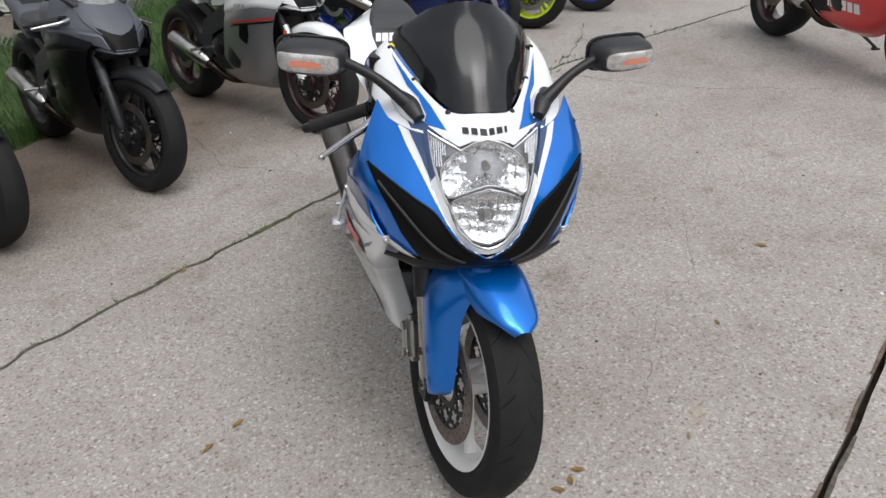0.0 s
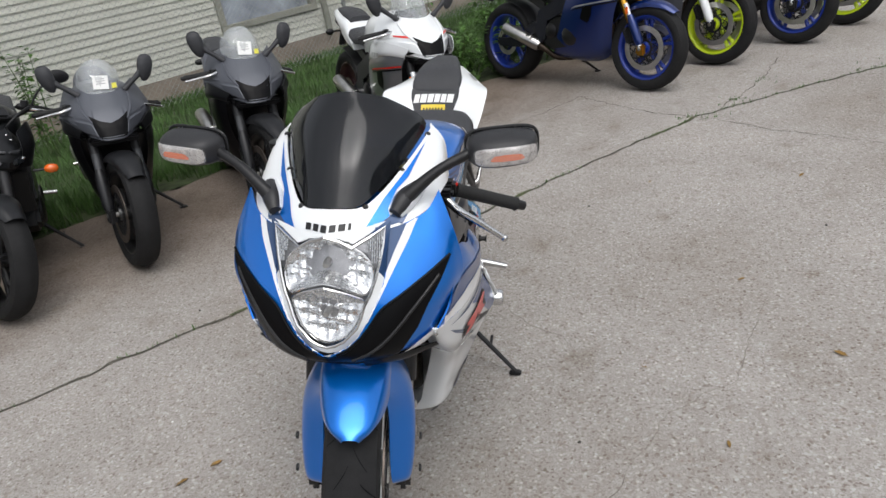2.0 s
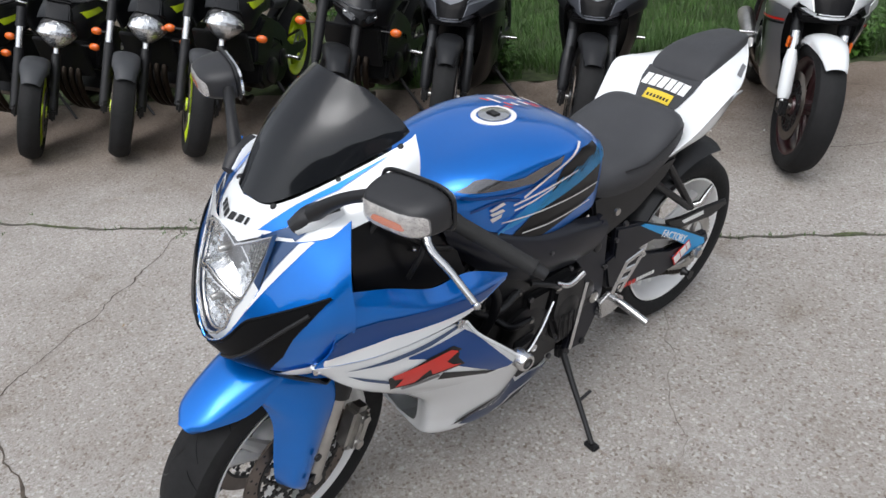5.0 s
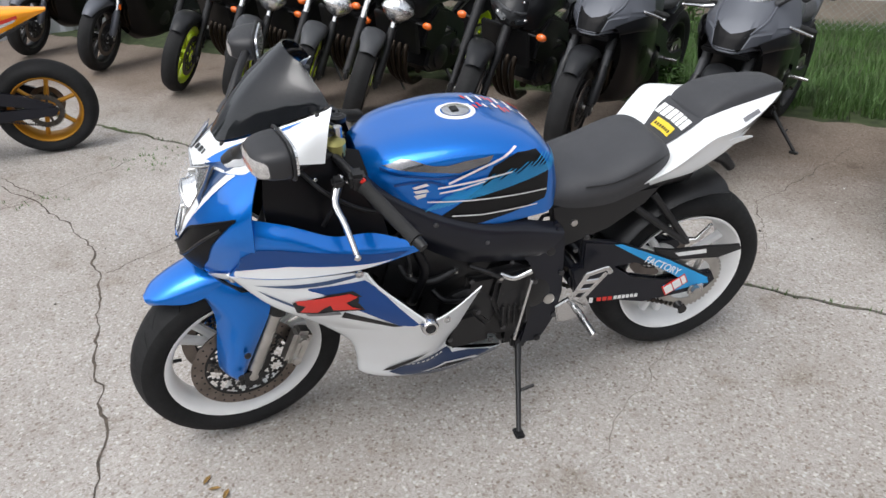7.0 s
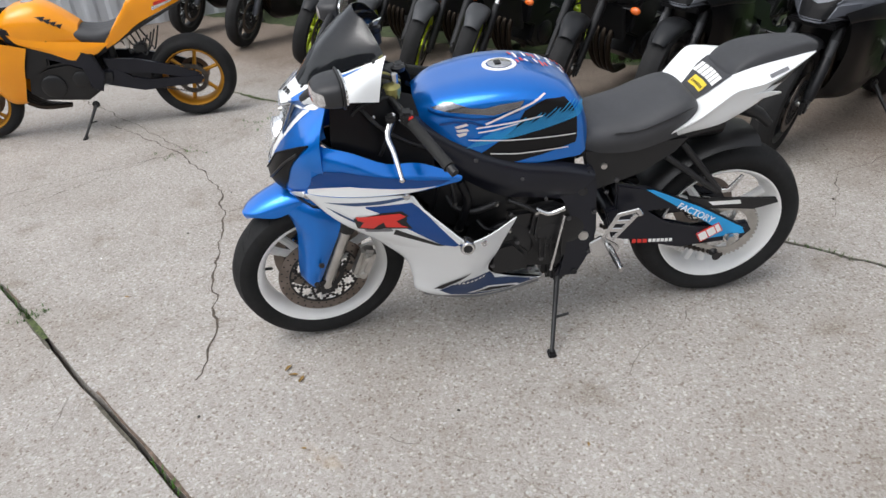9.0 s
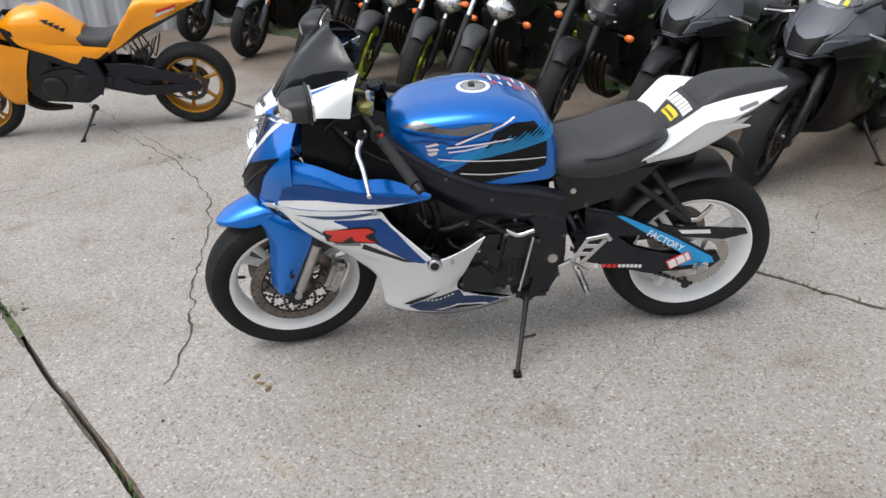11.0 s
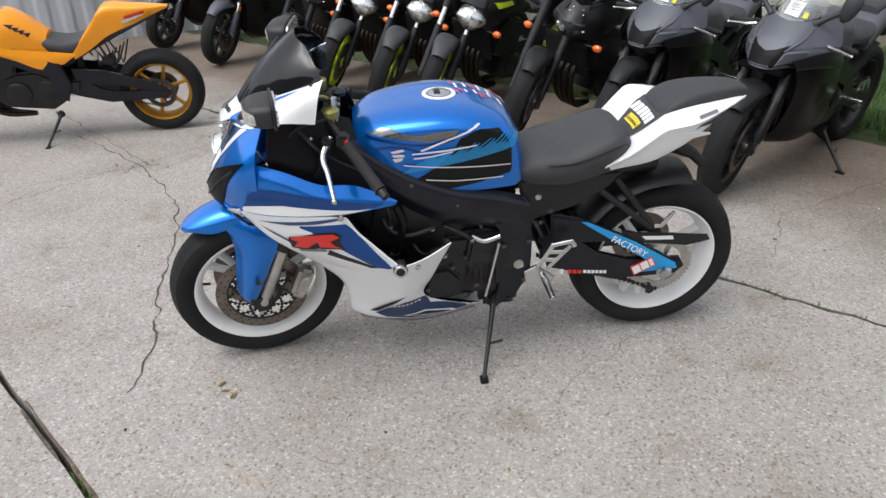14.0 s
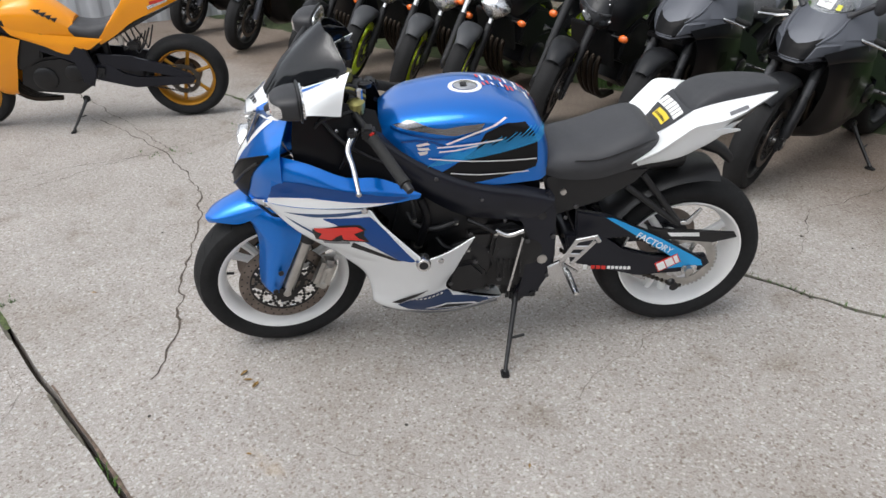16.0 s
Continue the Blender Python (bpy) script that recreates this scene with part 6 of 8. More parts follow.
        tongue = flip([(0.128, 0.667), (0.19, 0.673), (0.213, 0.700), (0.206, 0.712), (0.178, 0.700), (0.152, 0.684)], s)
        part("white_tongue", drape(tongue, cheek, "y", -1, 0.005, step=0.006), PAINT_WHITE, cheek, "white fairing edge under the nose")
        streak = flip([(0.064, 0.933), (0.077, 0.944), (0.103, 0.981), (0.135, 1.013), (0.166, 1.050), (0.143, 1.004), (0.124, 0.989), (0.114, 0.965), (0.119, 0.954), (0.090, 0.938)], s)
        part("blue_flash", drape(streak, cowl, "y", -1, 0.0022, step=0.008), PAINT_BLUE, cowl)
        for x, y, z in ((0.069, 0.024, 0.972), (0.127, 0.128, 1.012), (0.166, 0.236, 1.057)):
            part("screen_bolt", ball((s * x, y, z), (0.0075, 0.0075, 0.0075), seg=10), BLACK, cowl)
        foot = [(s * 0.130, 0.030, 0.956), (s * 0.146, 0.062, 0.974), (s * 0.166, 0.108, 0.984)]
        part("mirror_edging", tube(foot, [0.016, 0.024, 0.017], 14, smooth=8), PAINT_WHITE, cowl)
        part("mirror_boot", tube([(x, y - 0.006, z + 0.004) for x, y, z in foot], [0.013, 0.021, 0.015], 12, smooth=8), MIRROR_BLACK, cowl)
    bm = bmesh.new()
    for q in bars(-0.047, 0.943, (0.0125, 0.0125, 0.0125, 0.0125, 0.0135, 0.006), 0.0105, 0.0052):
        drape(q, cowl, "y", -1, 0.002, bm=bm)
    part("lettering", bm, BLACK, cowl, "row of small black bars")
    headlight(bike)
    scr = [[(0, 0.003, 0.977), (0.022, 0.006, 0.977), (0.062, 0.028, 0.977), (0.118, 0.125, 1.019), (0.154, 0.230, 1.062), (0.156, 0.262, 1.076)],
           [(0, 0.062, 1.056), (0.022, 0.0645, 1.056), (0.06, 0.078, 1.056), (0.110, 0.146, 1.073), (0.141, 0.220, 1.088), (0.146, 0.254, 1.095)],
           [(0, 0.128, 1.118), (0.020, 0.1298, 1.118), (0.052, 0.138, 1.117), (0.092, 0.178, 1.118), (0.114, 0.218, 1.118), (0.121, 0.240, 1.117)],
           [(0, 0.190, 1.167), (0.012, 0.1906, 1.1665), (0.028, 0.193, 1.164), (0.055, 0.202, 1.157), (0.074, 0.214, 1.149), (0.084, 0.224, 1.142)]]
    part("windscreen", loft(scr, 22, 26, True, -0.003), SMOKE, bike, "dark smoked windscreen", sharp=70)
    # cockpit
    dash = part("dashboard", block((0, 0.205, 0.985), (0.20, 0.05, 0.10), 0.015, turn=Matrix.Rotation(radians(-40), 4, "X")), BLACK, bike)
    part("gauge_face", lathe([(0.038, 0), (0.038, 0.004)], 24, (0, 0, 0), "y", ), GREY, dash, m=Matrix.Translation((0.0, 0.222, 1.0)) @ Matrix.Rotation(radians(-40), 4, "X"))
    for s in (1, -1):
        bm = loft([[(s * 0.19, 0.10, 0.95), (s * 0.13, 0.22, 0.97), (s * 0.10, 0.33, 0.93)], [(s * 0.21, 0.09, 0.86), (s * 0.17, 0.22, 0.84), (s * 0.14, 0.36, 0.82)], [(s * 0.2, 0.1, 0.76), (s * 0.19, 0.22, 0.74), (s * 0.17, 0.38, 0.72)]], 8, 8, thick=0.004)
        part("inner_panel", bm, PAINT_BLACK, bike)
        part("cable", tube([(s * 0.12, 0.27, 0.94), (s * 0.17, 0.17, 0.93), (s * 0.14, 0.14, 0.84), (s * 0.08, 0.25, 0.72)], 0.006, 8, smooth=14), BLACK, bike)
        part("fork_cap", lathe([(0.026, 0), (0.026, 0.03), (0.014, 0.036), (0.005, 0.036)], 18, (0, 0, 0), "z"), YELLOW_METAL, bike, m=T @ Matrix.Translation(Vector((s * 0.105, 0, 0.30)) + RAKE * 0.70))
        part("fork_upper", tube([Vector((s * 0.105, 0, 0.30)) + RAKE * 0.6, Vector((s * 0.105, 0, 0.30)) + RAKE * 0.705], 0.026, 14), BLACK, bike, m=T)
    res = part("brake_reservoir", lathe([(0.02, 0), (0.024, 0.004), (0.024, 0.04), (0.02, 0.042)], 18, (-0.19, 0.24, 0.985), "z"), BLACK, bike)
    part("reservoir_cap", lathe([(0.025, 0), (0.025, 0.012), (0.015, 0.014)], 18, (-0.19, 0.24, 1.028), "z"), BLACK, res)
    part("ignition_ring", lathe([(0.02, 0), (0.022, 0.012), (0.012, 0.016), (0.003, 0.012)], 20, (0.0, 0.30, 0.965), "z"), BLACK, bike)
    for sx in (0.055, 0.03, 0.075):
        part("hose", tube([(sx, 0.30, 0.955), (sx + 0.03, 0.25, 0.995), (sx + 0.05, 0.20, 0.97), (sx + 0.02, 0.16, 0.90)], 0.006, 8, smooth=14), YELLOW_METAL if sx == 0.055 else BLACK, bike)
    part("key_barrel", lathe([(0.011, 0), (0.011, 0.03), (0.006, 0.032)], 14, (0.09, 0.285, 0.962), "z"), ALLOY, bike)
    handlebar(bike, I, 0.255, 0.945, half=0.355, sweep=0.155, drop=0.132, lever=ALLOY, lev=(-0.024, -0.135, -0.03))
    for p, r in (((0.150, 0.215, 0.895), 0.006), ((0.168, 0.250, 0.835), 0.005), ((0.145, 0.29, 0.875), 0.005), ((0.172, 0.20, 0.80), 0.005)):
        part("fixing_screw", lathe([(r, 0), (r, 0.006), (r * 0.5, 0.008)], 10, p), ALLOY, bike)
    for a in ([(0.16, 0.18, 0.93), (0.19, 0.23, 0.88), (0.175, 0.30, 0.82), (0.15, 0.36, 0.78)], [(0.17, 0.28, 0.90), (0.20, 0.25, 0.85), (0.19, 0.22, 0.79)]):
        part("control_cable", tube(a, 0.0055, 8, smooth=16), BLACK, bike)
    part("clutch_perch", block((0.195, 0.262, 0.905), (0.035, 0.028, 0.02), 0.006), BLACK, bike)
    part("kill_switch", block((0.205, 0.318, 0.905), (0.02, 0.014, 0.012), 0.003), RED, bike)
    # mirrors with clear and amber indicators
    for s in (1, -1):
        ob = mirror(bike, s, (0.144, 0.052, 0.978), (0.285, 0.115, 1.062), (0.001, 0.001, 0.001))
        def skin_point(u, v, k=1.0):
            x, y, z = math.cos(v) * math.cos(u), math.cos(v) * math.sin(u), math.sin(v)
            x = math.copysign(abs(x) ** 0.50, x)
            z = math.copysign(abs(z) ** 0.55, z)
            taper = 1.0 - 0.10 * max(0, x) - 0.10 * max(0, -x) ** 2
            return (s * x * 0.074 * k, (y * 0.066 if y < 0 else y * 0.016) * k, (z * 0.035 * taper + 0.003 * (z > 0) * z) * k)

        bm = bmesh.new()
        rows = [[bm.verts.new(skin_point(2 * math.pi * i / 36, -math.pi / 2 + math.pi * j / 18)) for i in range(36)] for j in range(19)]
        for j in range(18):
            for i in range(36):
                bm.faces.new((rows[j][i], rows[j][(i + 1) % 36], rows[j + 1][(i + 1) % 36], rows[j + 1][i]))
        bmesh.ops.remove_doubles(bm, verts=bm.verts[:], dist=0.0003)
        mm = Matrix.Translation((s * 0.342, 0.137, 1.066)) @ Matrix.Rotation(radians(s * 10), 4, "Z") @ Matrix.Rotation(radians(s * -3), 4, "Y")
        part("mirror_shell", bm, MIRROR_BLACK, ob, m=mm, sharp=70)

        def patch(cu, cv, du, dv, k, power=0.7):
            b = bmesh.new()
            grid = []
            for j in range(7):
                grid.append([b.verts.new(skin_point(cu + du * (j / 6) * math.copysign(abs(math.cos(a)) ** power, math.cos(a)), cv + dv * (j / 6) * math.copysign(abs(math.sin(a)) ** power, math.sin(a)), k)) for a in (2 * math.pi * i / 32 for i in range(32))])
            for j in range(6):
                for i in range(32):
                    b.faces.new((grid[j][i], grid[j][(i + 1) % 32], grid[j + 1][(i + 1) % 32], grid[j + 1][i]))
            bmesh.ops.remove_doubles(b, verts=b.verts[:], dist=0.0002)
            return b

        part("indicator_back", patch(radians(-82), radians(-3), radians(46), radians(19), 1.012), INDICATOR, ob, "silvered indicator reflector", m=mm)
        part("indicator_bulb", patch(radians(-86), radians(-2), radians(12), radians(3.2), 1.024, 0.9), AMBER, ob, "amber bulb behind the lens", m=mm)
        part("indicator_lens", patch(radians(-82), radians(-3), radians(48), radians(21), 1.036), RIBBED, ob, "clear ribbed indicator lens", m=mm)
        back = []
        for k in range(40):
            a = 2 * math.pi * k / 40
            back.append(mm @ Vector((s * math.copysign(abs(math.cos(a)) ** 0.45, math.cos(a)) * 0.075, 0.008, math.copysign(abs(math.sin(a)) ** 0.5, math.sin(a)) * 0.037 + 0.002)))
        part("mirror_rim", tube(back + back[:1], 0.0036, 8), BLACK, ob)
        part("mirror_face", plate([(s * math.copysign(abs(math.cos(a)) ** 0.45, math.cos(a)) * 0.070, math.copysign(abs(math.sin(a)) ** 0.5, math.sin(a)) * 0.033 + 0.002) for a in (2 * math.pi * k / 32 for k in range(32))], 0.013, 0.018, 0, axis="y"), CHROME, ob, "mirror glass", m=mm)
    # side fairings
    su = [[(0.236, 0.052, 0.864), (0.247, 0.14, 0.838), (0.246, 0.235, 0.792), (0.234, 0.335, 0.776), (0.224, 0.452, 0.714)],
          [(0.246, 0.030, 0.815), (0.264, 0.12, 0.802), (0.268, 0.22, 0.764), (0.258, 0.33, 0.746), (0.226, 0.451, 0.708)],
          [(0.236, 0.015, 0.75), (0.258, 0.11, 0.752), (0.268, 0.22, 0.734), (0.262, 0.33, 0.720), (0.226, 0.449, 0.704)],
          [(0.213, -0.012, 0.706), (0.25, 0.08, 0.703), (0.268, 0.2, 0.702), (0.264, 0.32, 0.702), (0.227, 0.446, 0.70)]]
    sm = [[(0.190, -0.004, 0.705), (0.213, -0.012, 0.705), (0.25, 0.08, 0.702), (0.268, 0.18, 0.701), (0.269, 0.25, 0.698), (0.267, 0.30, 0.69)],
          [(0.172, 0.020, 0.672), (0.208, 0.008, 0.672), (0.242, 0.09, 0.65), (0.264, 0.18, 0.64), (0.272, 0.26, 0.638), (0.272, 0.325, 0.645)],
          [(0.166, 0.088, 0.600), (0.215, 0.072, 0.60), (0.24, 0.15, 0.575), (0.262, 0.235, 0.57), (0.278, 0.32, 0.575), (0.282, 0.38, 0.588)],
          [(0.146, 0.205, 0.500), (0.202, 0.190, 0.50), (0.226, 0.26, 0.49), (0.252, 0.33, 0.49), (0.275, 0.40, 0.50), (0.287, 0.452, 0.514)]]
    sl = [[(0.146, 0.205, 0.499), (0.202, 0.190, 0.499), (0.228, 0.27, 0.489), (0.255, 0.36, 0.493), (0.286, 0.452, 0.512), (0.262, 0.53, 0.522), (0.222, 0.615, 0.548)],
          [(0.122, 0.272, 0.405), (0.176, 0.260, 0.405), (0.200, 0.32, 0.395), (0.222, 0.40, 0.39), (0.236, 0.46, 0.395), (0.224, 0.51, 0.40), (0.206, 0.560, 0.425)],
          [(0.098, 0.290, 0.315), (0.150, 0.280, 0.312), (0.168, 0.335, 0.295), (0.184, 0.41, 0.286), (0.190, 0.46, 0.286), (0.182, 0.50, 0.292), (0.172, 0.535, 0.312)],
          [(0.075, 0.292, 0.240), (0.122, 0.284, 0.238), (0.138, 0.35, 0.212), (0.148, 0.45, 0.204), (0.148, 0.55, 0.206), (0.138, 0.63, 0.214), (0.122, 0.715, 0.224)],
          [(0.0, 0.300, 0.205), (0.0, 0.300, 0.200), (0.0, 0.36, 0.175), (0.0, 0.46, 0.165), (0.0, 0.56, 0.168), (0.0, 0.64, 0.178), (0.0, 0.72, 0.190)]]
    for s in (1, -1):
        m3 = lambda rows: [[(s * x, y, z) for x, y, z in r] for r in rows]
        upper = part("upper_fairing", loft(m3(su), 18, 22, thick=0.004), PAINT_BLUE, bike, "metallic blue upper side fairing", sharp=60)
        mid = part("side_fairing", loft(m3(sm), 20, 22, thick=0.004), PAINT_WHITE, bike, "white side fairing with navy stripes", sharp=60)
        low = part("lower_fairing", loft(m3(sl), 24, 24, thick=0.004), PAINT_WHITE, bike, "white lower fairing", sharp=60)
        for rows in (sm, sl[:4]):
            part("inner_liner", loft([[(s * (x - 0.010), y + 0.008, z) for x, y, z in r[1:]] for r in rows], 10, 10), INTAKE, bike, "black inside of the fairing")
        # the lower facet looks darker from some sides; that shade is painted on
        wedge = [(0.004, 0.732), (0.02, 0.770), (0.06, 0.792), (0.11, 0.790), (0.2, 0.768), (0.3, 0.743), (0.415, 0.713), (0.38, 0.708), (0.25, 0.724), (0.125, 0.742), (0.05, 0.737)]
        part("dark_blue_wedge", drape(wedge, upper, "x", s, 0.002, step=0.008), PAINT_DEEP_SHADE, upper)
        white = [(0.0, 0.729), (0.06, 0.737), (0.125, 0.740), (0.25, 0.722), (0.375, 0.707), (0.30, 0.704), (0.15, 0.705), (0.004, 0.709)]
        part("white_wedge", drape(white, upper, "x", s, 0.003, step=0.008), PAINT_WHITE, upper)
        for poly, mat in (([(0.04, 0.681), (0.159, 0.685), (0.285, 0.692), (0.29, 0.685), (0.216, 0.676), (0.131, 0.672)], PAINT_NAVY),
                          ([(0.15, 0.670), (0.297, 0.671), (0.328, 0.64), (0.40, 0.545), (0.434, 0.502), (0.375, 0.512), (0.278, 0.584), (0.195, 0.648)], PAINT_DEEP_SHADE),
                          ([(0.242, 0.583), (0.385, 0.508), (0.36, 0.508), (0.233, 0.562)], BLACK),
                          ([(0.045, 0.664), (0.13, 0.612), (0.145, 0.592), (0.075, 0.637)], PAINT_NAVY)):
            part("stripe", drape(poly, mid, "x", s), mat, mid)
        edge = [(s * 0.272, 0.300, 0.69), (s * 0.277, 0.328, 0.645), (s * 0.286, 0.382, 0.588), (s * 0.291, 0.448, 0.516)]
        part("white_edge", tube(edge, 0.004, 8, smooth=14), PAINT_WHITE, mid)
        em = [(0.129, 0.632), (0.211, 0.640), (0.258, 0.641), (0.276, 0.629), (0.245, 0.615), (0.209, 0.613), (0.194, 0.604), (0.178, 0.588), (0.138, 0.590), (0.152, 0.613), (0.134, 0.619)]
        lg = [(0.209, 0.617), (0.245, 0.618), (0.262, 0.60), (0.282, 0.592), (0.215, 0.595)]
        bm = drape([(0.122, 0.625), (0.21, 0.646), (0.265, 0.647), (0.286, 0.628), (0.275, 0.612), (0.292, 0.586), (0.21, 0.588), (0.18, 0.58), (0.13, 0.583)], mid, "x", s, 0.0025)
        part("emblem_shadow", bm, BLACK, mid)
        part("emblem", drape(lg, mid, "x", s, 0.0042, bm=drape(em, mid, "x", s, 0.0042)), RED, mid, "red slanted emblem shape")
        part("emblem_bars", drape([(0.15, 0.583), (0.23, 0.588), (0.235, 0.578), (0.155, 0.572)], mid, "x", s, 0.0042), GREY, mid)
        navy = [(0.363, 0.252), (0.412, 0.285), (0.461, 0.312), (0.535, 0.316), (0.550, 0.282), (0.64, 0.262), (0.70, 0.232), (0.60, 0.222), (0.48, 0.220), (0.40, 0.230)]
        part("navy_sill", drape(navy, low, "x", s), SILL_BLUE, low)
        part("white_flash", drape([(0.455, 0.238), (0.526, 0.256), (0.626, 0.238), (0.645, 0.222)], low, "x", s, 0.003), PAINT_WHITE, low)
        part("black_flash", drape([(0.475, 0.240), (0.53, 0.251), (0.61, 0.236), (0.625, 0.227)], low, "x", s, 0.0042), BLACK, low)
        part("black_curve", drape([(0.345, 0.262), (0.412, 0.313), (0.469, 0.352), (0.423, 0.303), (0.373, 0.262)], low, "x", s, 0.003), BLACK, low)
        bm = bmesh.new()
        for i in range(8):
            y, z = 0.411 + i * 0.0135, 0.287 + i * 0.0022
            drape([(y, z), (y + 0.008, z + 0.001), (y + 0.009, z + 0.009), (y + 0.001, z + 0.008)], low, "x", s, 0.0042, bm=bm)
        part("square_dots", bm, WHITE, low)
        sl_ob = part("frame_slider", lathe([(0.023, 0), (0.023, s * 0.032), (0.020, s * 0.038), (0.014, s * 0.038), (0.014, s * 0.03)], 24, (s * 0.268, 0.450, 0.508)), ALLOY, bike, "alloy frame slider")
        part("slider_core", lathe([(0.0135, s * 0.02), (0.0135, s * 0.034), (0.006, s * 0.035)], 16, (s * 0.268, 0.450, 0.508)), BLACK, sl_ob)
        for p in ((0.2, -0.004, 0.692), (0.268, 0.284, 0.694), (0.262, 0.505, 0.497)):
            part("fairing_bolt", lathe([(0.010, 0), (0.010, s * 0.004), (0.006, s * 0.006), (0.005, s * 0.003)], 14, (s * (p[0] + 0.004), p[1], p[2])), ALLOY, bike)
        part("belly_tray", loft([[(s * 0.128, 0.31, 0.216), (s * 0.148, 0.45, 0.198), (s * 0.150, 0.56, 0.200), (s * 0.126, 0.71, 0.218)], [(s * 0.105, 0.32, 0.190), (s * 0.125, 0.45, 0.174), (s * 0.128, 0.56, 0.178), (s * 0.11, 0.71, 0.198)]], 4, 16, thick=0.004), TRAY, bike)
    # tank
    tank = part("fuel_tank", hull([(0.335, [(0, 0.900), (0.060, 0.897), (0.104, 0.882), (0.117, 0.855), (0.11, 0.83)]),
                                   (0.40, [(0, 0.930), (0.085, 0.928), (0.146, 0.910), (0.163, 0.872), (0.15, 0.80)]),
                                   (0.50, [(0, 0.948), (0.100, 0.946), (0.172, 0.922), (0.178, 0.868), (0.162, 0.75)]),
                                   (0.60, [(0, 0.954), (0.106, 0.952), (0.180, 0.926), (0.181, 0.862), (0.16, 0.70)]),
                                   (0.70, [(0, 0.945), (0.106, 0.942), (0.175, 0.914), (0.176, 0.850), (0.15, 0.69)]),
                                   (0.785, [(0, 0.917), (0.096, 0.913), (0.152, 0.887), (0.158, 0.825), (0.138, 0.69)]),
                                   (0.825, [(0, 0.880), (0.088, 0.874), (0.136, 0.850), (0.143, 0.80), (0.13, 0.69)]),
                                   (0.848, [(0, 0.820), (0.075, 0.816), (0.112, 0.80), (0.124, 0.765), (0.12, 0.70)])], 40, 16), PAINT_BLUE, bike, "metallic blue fuel tank", sharp=60)
    cap = part("fuel_cap", lathe([(0.036, -0.01), (0.036, 0.006), (0.03, 0.009), (0.001, 0.009)], 32, (0, 0.603, 0.953), "z"), ALLOY, tank)
    part("cap_ring", lathe([(0.052, -0.012), (0.052, 0.002), (0.04, 0.004), (0.04, -0.012)], 36, (0, 0.603, 0.953), "z", closed=True), WHITE, tank)
    part("cap_hinge", block((0.006, 0.597, 0.963), (0.03, 0.02, 0.006), 0.002), BLACK, cap)
    for s in (1, -1):
        silver = [(0.378, 0.900), (0.420, 0.916), (0.444, 0.917), (0.492, 0.903), (0.528, 0.901), (0.574, 0.909), (0.643, 0.914), (0.630, 0.893), (0.557, 0.876), (0.459, 0.890)]
        part("silver_band", drape(silver, tank, "x", s, 0.0018, step=0.008), BAND, tank, "silver grey swoosh")
        black = [(0.645, 0.882), (0.683, 0.902), (0.708, 0.908), (0.765, 0.900), (0.792, 0.868), (0.806, 0.835), (0.812, 0.764), (0.808, 0.745), (0.712, 0.722), (0.624, 0.708), (0.572, 0.712), (0.512, 0.745), (0.575, 0.79), (0.62, 0.83)]
        part("black_panel", drape(black, tank, "x", s, 0.0012, step=0.008), PAINT_BLACK, tank, "black knee panel")
        bm = bmesh.new()
        for i in range(30):
            y = 0.475 + i * 0.0112
            z = 0.772 + i * 0.0022
            ln = (0.055, 0.085, 0.07, 0.095)[i % 4] * (1.0 if i < 22 else 0.75)
            drape([(y, z), (y + ln, z + ln * 0.78), (y + ln + 0.002, z + ln * 0.78 - 0.0022), (y + 0.0035, z - 0.002)], tank, "x", s, 0.0038, step=0.008, bm=bm)
        part("cyan_hatching", bm, CYAN, tank, "thin bright blue hatched lines")["kind"] = "stuff"
        for a in ([(0.48, 0.800), (0.593, 0.789), (0.806, 0.776), (0.806, 0.780), (0.593, 0.793), (0.48, 0.804)], [(0.545, 0.747), (0.63, 0.737), (0.785, 0.733), (0.785, 0.737), (0.63, 0.741), (0.545, 0.751)],
                  [(0.533, 0.848), (0.62, 0.885), (0.706, 0.918), (0.70, 0.921), (0.615, 0.890), (0.53, 0.854)], [(0.505, 0.838), (0.61, 0.846), (0.696, 0.858), (0.696, 0.862), (0.60, 0.851), (0.505, 0.843)],
                  [(0.51, 0.823), (0.56, 0.828), (0.625, 0.842), (0.625, 0.846), (0.56, 0.833), (0.51, 0.828)]):
            part("pin_line", drape(a, tank, "x", s, 0.0052, step=0.008), WHITE, tank)
        for q in ([(0.442, 0.849), (0.476, 0.858), (0.484, 0.851), (0.450, 0.842)], [(0.445, 0.838), (0.478, 0.841), (0.485, 0.832), (0.452, 0.829)], [(0.447, 0.824), (0.478, 0.829), (0.476, 0.818), (0.456, 0.812)]):
            part("logo_bar", drape(q, tank, "x", s, 0.004, step=0.006), WHITE, tank)
        # dark lines painted for the shade of a knee ridge and a shoulder crease
        for pts in ([(0.372, 0.893), (0.43, 0.881), (0.50, 0.867), (0.565, 0.866), (0.63, 0.882)], [(0.40, 0.855), (0.44, 0.862), (0.49, 0.858), (0.525, 0.845)]):
            poly = [(y, z + 0.0035) for y, z in pts] + [(y, z - 0.0035) for y, z in pts[::-1]]
            part("tank_crease", drape(poly, tank, "x", s, 0.0022, step=0.010), PAINT_DEEP_SHADE, tank)
    rnd = random.Random(8)
    for i in range(26):
        y, x = 0.640 + (i % 13) * 0.0145, -0.095 + (i // 13) * 0.052 + (i % 3) * 0.008
        w = rnd.uniform(0.020, 0.044)
